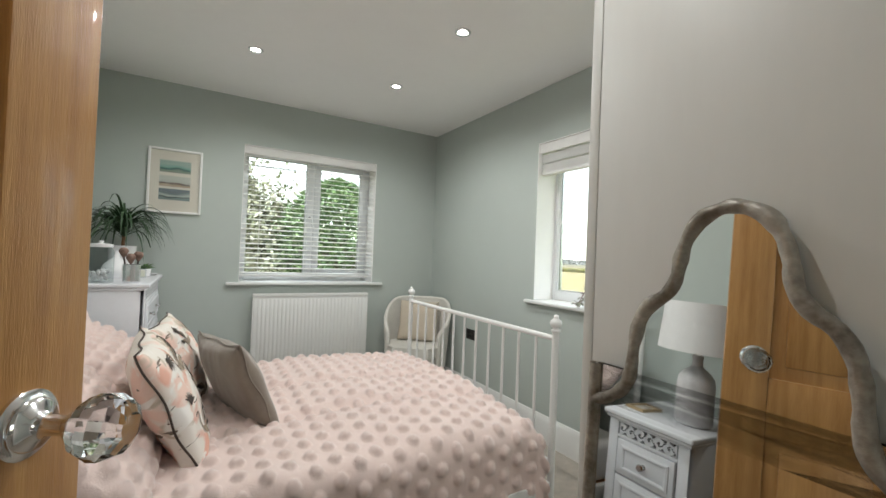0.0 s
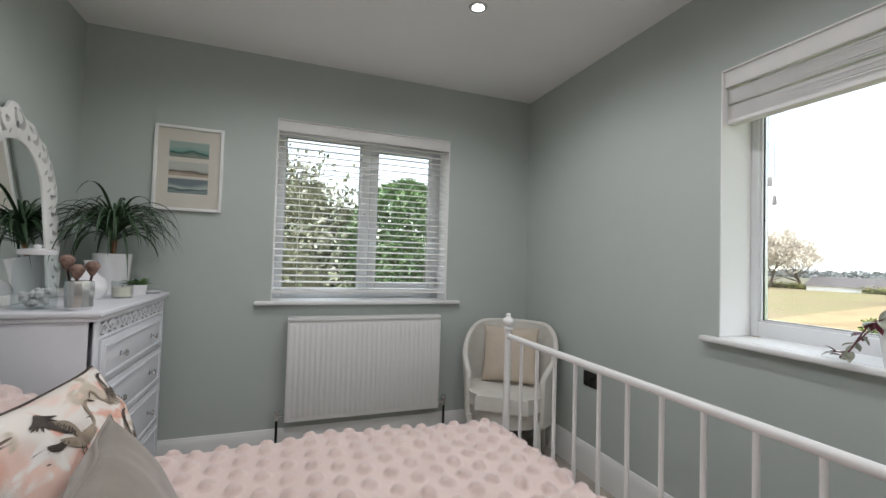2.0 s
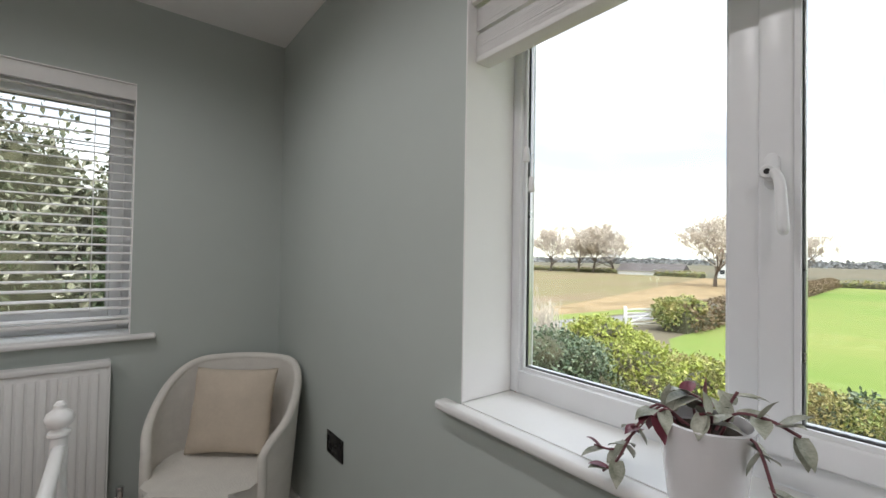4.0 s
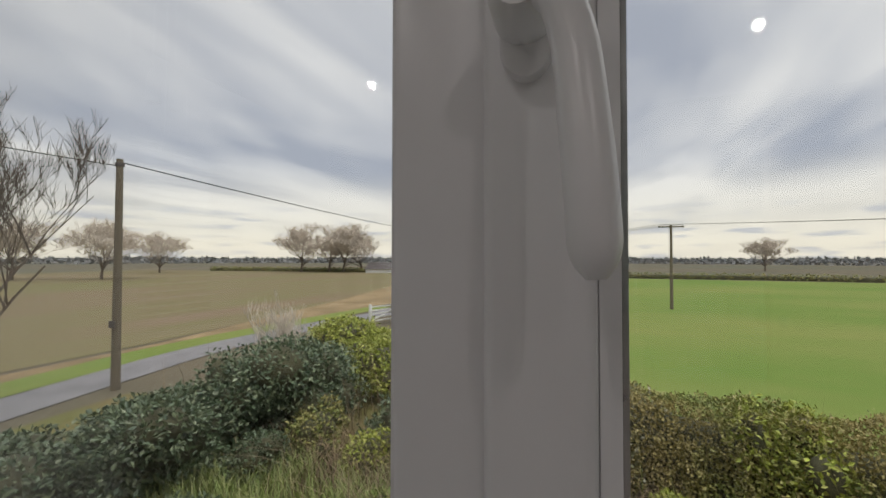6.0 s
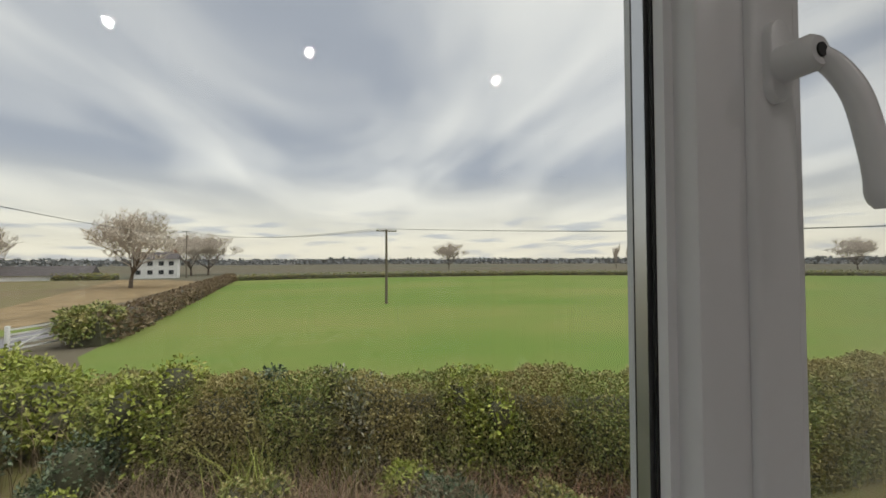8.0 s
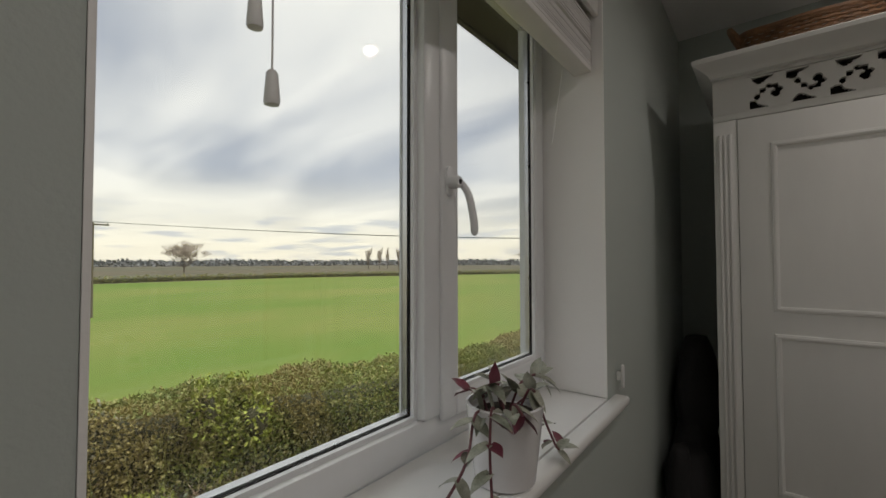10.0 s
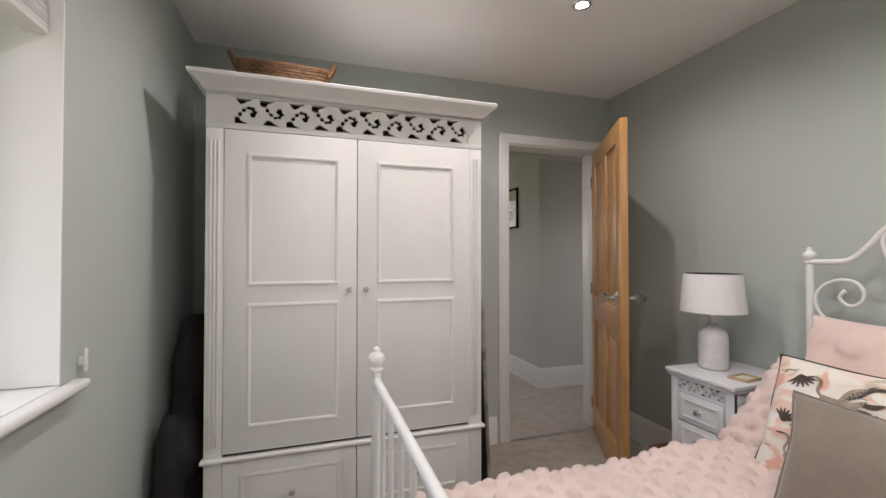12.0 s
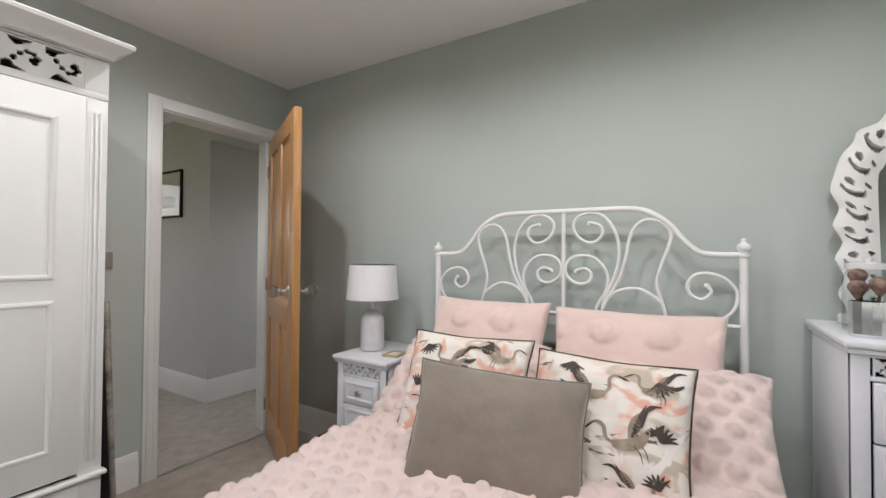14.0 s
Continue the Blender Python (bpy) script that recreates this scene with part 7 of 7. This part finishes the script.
def far_woods():
    """Low wooded skyline all round, as one uneven band of clumps."""
    rng = np.random.default_rng(77)
    n = 30000
    a = rng.uniform(0, math.tau, n)
    ring = rng.integers(0, 4, n)
    r = np.array([420, 620, 900, 1300])[ring] * rng.uniform(0.93, 1.07, n)
    hump = np.array([0.5 + 0.9 * noise.noise(Vector((math.cos(t) * 6 + k * 9, math.sin(t) * 6, 1.0))) + 0.4 * noise.noise(Vector((math.cos(t) * 26 + k * 5, math.sin(t) * 26, 2.0))) for t, k in zip(a, ring)])
    tall = np.array([1.6, 3.0, 5.0, 8.0])[ring] * np.clip(hump, 0.15, 1.5)
    p = np.stack([r * np.cos(a), r * np.sin(a), rng.random(n) * tall], 1)
    v, f = leaf_cloud(p, np.tile([0, 0, 0.3], (n, 1)), 1.0, 78, slim=0.9)
    grow = np.repeat(np.array([2.6, 4.0, 6.0, 8.0])[ring], 4)[:, None]
    v = np.repeat(p, 4, axis=0) + (v - np.repeat(p, 4, axis=0)) * grow
    base, turns = len(v), 720
    bank, faces = [], []
    for k, (r0, tall0) in enumerate(((430, 1.5), (640, 3.0), (930, 5.0), (1330, 8.0))):
        for i in range(turns):
            t = i * math.tau / turns
            hump = max(0.25, 0.55 + 0.9 * noise.noise(Vector((math.cos(t) * 6 + k * 9, math.sin(t) * 6, 1.0))) + 0.5 * noise.noise(Vector((math.cos(t) * 70, math.sin(t) * 70 + k, 2.0))))
            bank += [(r0 * math.cos(t), r0 * math.sin(t), 0.0), (r0 * math.cos(t), r0 * math.sin(t), tall0 * min(1.4, hump))]
            a, b = base + 2 * (k * turns + i), base + 2 * (k * turns + (i + 1) % turns)
            faces += [(a, b, b + 1), (a, b + 1, a + 1)]
    v, f = np.concatenate([v, np.array(bank)]), np.concatenate([f, np.array(faces)])
    # Woodland tones lifted to pale grey: the distance haze is in the colour.
    ob = mesh_of("far_woods", v, f, leaf_material("far_hazed_woodland", (0.20, 0.215, 0.215), (0.25, 0.255, 0.25), (0.30, 0.29, 0.28), 1.0))
    ob.location = (0, 0, GZ)
    tagged(ob, "low band of distant winter woodland on the skyline", "woods", kind="stuff")


far_woods()


def telegraph_pole(x, y, top, cross, label, lean=0.0):
    root = thing("telegraph_pole", label, "telegraph pole", "telegraph poles", at=(x, y, GZ))
    h = top - GZ
    part("pole", tube([(0, 0, 0), (lean, 0, h)], 0.12, 12, radii=[0.14, 0.10]), M["pole"], root)
    if cross:
        arm = part("crossarm", boxed((-0.05, -1.0, h - 0.22), (0.05, 1.0, h - 0.10), 0.01), M["pole"], root)
        for yy in (-0.9, 0.0, 0.9):
            part("insulator", lathe([(0.03, 0), (0.05, 0.03), (0.04, 0.12), (0.05, 0.15), (0, 0.18)], 10, (0, yy, h - 0.10)), M["ceramic"], arm)
    else:
        part("bracket", boxed((-0.10, -0.10, h - 0.25), (0.10, 0.10, h - 0.12), 0.01), M["slate"], root)
        part("sign_plate", boxed((-0.16, -0.13, 2.0), (-0.12, 0.13, 2.22)), M["slate"], root)


P1, P2 = (12.2, 15.93), (42.0, -5.78)
telegraph_pole(*P1, 4.58, False, "weathered timber telegraph pole beside the lane")
telegraph_pole(*P2, 4.24, True, "timber power pole with a crossarm in the pasture")
telegraph_pole(116, 27.7, 8.4, True, "timber power pole near the white farmhouse")
telegraph_pole(15, -75, 5.5, True, "timber power pole far along the pasture")


def cable(a, b, sag, r):
    pts = []
    for i in range(25):
        t = i / 24
        p = Vector(a).lerp(Vector(b), t)
        p.z -= sag * 4 * t * (1 - t)
        pts.append(p)
    return tagged(part("overhead_cable", tube(pts, r, 5), M["wire"]), "thin black overhead cable between the poles", "cable", "overhead cables")


cable((P1[0], P1[1], 4.48), (116, 27.7, 8.2), 1.2, 0.022)
cable((P1[0], P1[1], 4.35), (-16, 19, 5.2), 0.4, 0.018)
for yy in (-0.9, 0.0, 0.9):
    cable((P2[0], P2[1] + yy, 4.29), (15, -75 + yy, 5.6), 0.9, 0.018)
    cable((P2[0], P2[1] + yy, 4.29), (116, 27.7 + yy, 8.4), 1.2, 0.015)


def field_gate(x, y, turn):
    root = thing("field_gate", "white painted five-bar field gate", "gate", at=(x, y, GZ), turn=turn)
    for px in (0, 2.7):
        part("post", boxed((px - 0.07, -0.07, 0), (px + 0.07, 0.07, 1.35), 0.01), M["render"], root)
    for k in range(5):
        part("bar", boxed((0.07, -0.02, 0.25 + 0.22 * k), (2.63, 0.02, 0.33 + 0.22 * k)), M["render"], root)
    part("brace", tube([(0.1, -0.03, 0.3), (2.55, -0.03, 1.15)], 0.035, 4), M["render"], root)


field_gate(26.2, 14.2, -24)


def farmhouse(x, y, turn):
    root = thing("farmhouse", "white rendered two-storey farmhouse with a dark roof", "house", at=(x, y, GZ), turn=turn)
    w, d, h = 9.0, 6.0, 4.6
    part("wall", boxed((0, 0, 0), (w, d, h)), M["render"], root)
    bm = bmesh.new()
    v = [bm.verts.new(p) for p in ((-0.3, -0.4, h), (w + 0.3, -0.4, h), (w + 0.3, d + 0.4, h), (-0.3, d + 0.4, h), (-0.3, d / 2, h + 1.7), (w + 0.3, d / 2, h + 1.7))]
    for q in ((0, 1, 5, 4), (2, 3, 4, 5), (0, 4, 3), (1, 2, 5), (3, 2, 1, 0)):
        bm.faces.new([v[i] for i in q])
    r = part("roof", bm, M["slate"], root, angle=0)
    for cx in (0.7, w - 0.7):
        part("chimney", boxed((cx - 0.35, d / 2 - 0.35, h + 1.0), (cx + 0.35, d / 2 + 0.35, h + 2.5)), M["brick"], r)
    for z in (0.9, 3.0):
        for cx in (1.3, 3.6, 5.8, 7.8):
            f = part("window", boxed((cx - 0.55, -0.04, z), (cx + 0.55, 0.06, z + 1.1)), M["dark_glass"], root)
            part("window_frame", ring_bars(cx - 0.6, cx + 0.6, z - 0.05, z + 1.15, 0.09, 0.0, 0.08), M["render"], f).matrix_basis = Matrix.Rotation(radians(90), 4, "X")
    for cy in (1.5, 4.2):
        for z in (0.9, 3.0):
            part("window", boxed((-0.04, cy - 0.5, z), (0.06, cy + 0.5, z + 1.1)), M["dark_glass"], root)


farmhouse(116.8, 39.0, -82)


def barn(x, y, turn, w, h):
    root = thing("barn", "long low barn with a dark roof and pale walls", "barn", at=(x, y, GZ), turn=turn)
    part("wall", boxed((0, 0, 0), (w, 7, h)), M["render"], root)
    bm = bmesh.new()
    v = [bm.verts.new(p) for p in ((-0.3, -0.4, h), (w + 0.3, -0.4, h), (w + 0.3, 7.4, h), (-0.3, 7.4, h), (-0.3, 3.5, h + 2.0), (w + 0.3, 3.5, h + 2.0))]
    for q in ((0, 1, 5, 4), (2, 3, 4, 5), (0, 4, 3), (1, 2, 5), (3, 2, 1, 0)):
        bm.faces.new([v[i] for i in q])
    part("roof", bm, M["slate"], root, angle=0)


barn(113, 62, -82, 16, 1.1)

# planting outside the north window
shrub("shrub", "pale flecked tall shrub outside the north window", (0.9, 8.0), (2.0, 1.5, 5.5), 26000, 0.105, M["laurel"], 61, lumps=12)
shrub("shrub", "dense green lower bush outside the north window", (-1.3, 8.2), (2.0, 1.4, 4.2), 12000, 0.10, M["hedge"], 63, lumps=9)


def conifer(x, y, tall, wide, seed):
    root = thing("conifer_tree", "bushy green conifer outside the north window", "tree", at=(x, y, GZ))
    part("trunk", tube([(0, 0, 0), (0.05, 0, tall * 0.9)], 0.12, 10, radii=[0.16, 0.03]), M["bark"], root)
    rng = np.random.default_rng(seed)
    n = 26000
    t = rng.random(n) ** 0.8
    a = rng.uniform(0, math.tau, n)
    lobe = np.array([1 + 0.30 * noise.noise(Vector((math.cos(q) * 2.2, math.sin(q) * 2.2, k * 9))) + 0.22 * noise.noise(Vector((math.cos(q) * 6, math.sin(q) * 6, k * 22))) for q, k in zip(a, t)])
    r = wide * np.sqrt(np.maximum(0, 1 - t ** 3)) * lobe * rng.uniform(0.72, 1.05, n)
    p = np.stack([r * np.cos(a), r * np.sin(a), 0.2 + t * (tall - 0.2)], 1)
    v, f = leaf_cloud(p, np.stack([np.cos(a), np.sin(a), np.full(n, 0.35)], 1), 0.13, seed, slim=0.4)
    tagged(mesh_of("crown", v, f, M["conifer"], root), kind="stuff")
    # Solid inside the crown, with the inner shade painted on.
    bm = lathe([(0, 0.2), (wide * 0.66, 0.25), (wide * 0.62, tall * 0.5), (wide * 0.45, tall * 0.72), (0, tall * 0.86)], 18)
    part("shade_core", bm, M["core"], root, angle=80)


conifer(3.05, 8.6, 5.5, 1.6, 71)

# ---- outside skin of the house ----
skin = tagged(new("wall_outer_east"), "red brick outer wall round the field window", "wall", kind="structure")
bm = bmesh.new()
box(bm, (2.928, 2.339, -2.9), (2.968, 4.4, 2.6))
box(bm, (2.928, -3.4, -2.9), (2.968, 1.205, 2.6))
box(bm, (2.928, 1.205, -2.9), (2.968, 2.339, 0.88))
box(bm, (2.928, 1.205, 2.06), (2.968, 2.339, 2.6))
part("mortar_bed", bm, M["mortar"], skin, angle=0)
whole, short = boxed((0, 0, 0), (0.050, 0.215, 0.065), 0.004), boxed((0, 0, 0), (0.050, 0.1025, 0.065), 0.004)
whole = part("brick", whole, M["brick"], skin)
short = part("brick", short, M["brick"], skin)
used = set()
for k in range(22):
    z = 0.60 + k * 0.075
    y = 2.333
    for j in range(3):
        src = short if (j == 0 and k % 2) else whole
        o = src if src.name not in used else new("brick", src.data)
        used.add(src.name)
        o.parent = skin
        o.location = (2.925, y, z)
        y += (0.1125 if src is short else 0.225)
part("cill", boxed((2.928, 1.25, 0.860), (3.020, 2.355, 0.905), 0.006), M["upvc"], skin)
eave = tagged(new("eaves"), "dark timber eaves and gutter above the field window", "eaves", kind="structure")
part("soffit", boxed((2.980, -1.2, 2.145), (3.20, 4.6, 2.165)), M["eave"], eave)
part("fascia", boxed((3.20, -1.2, 2.135), (3.222, 4.6, 2.32), 0.003), M["eave"], eave)
part("gutter", tube([(3.275, -1.2, 2.27), (3.275, 4.6, 2.27)], 0.05, 14), M["eave"], eave)
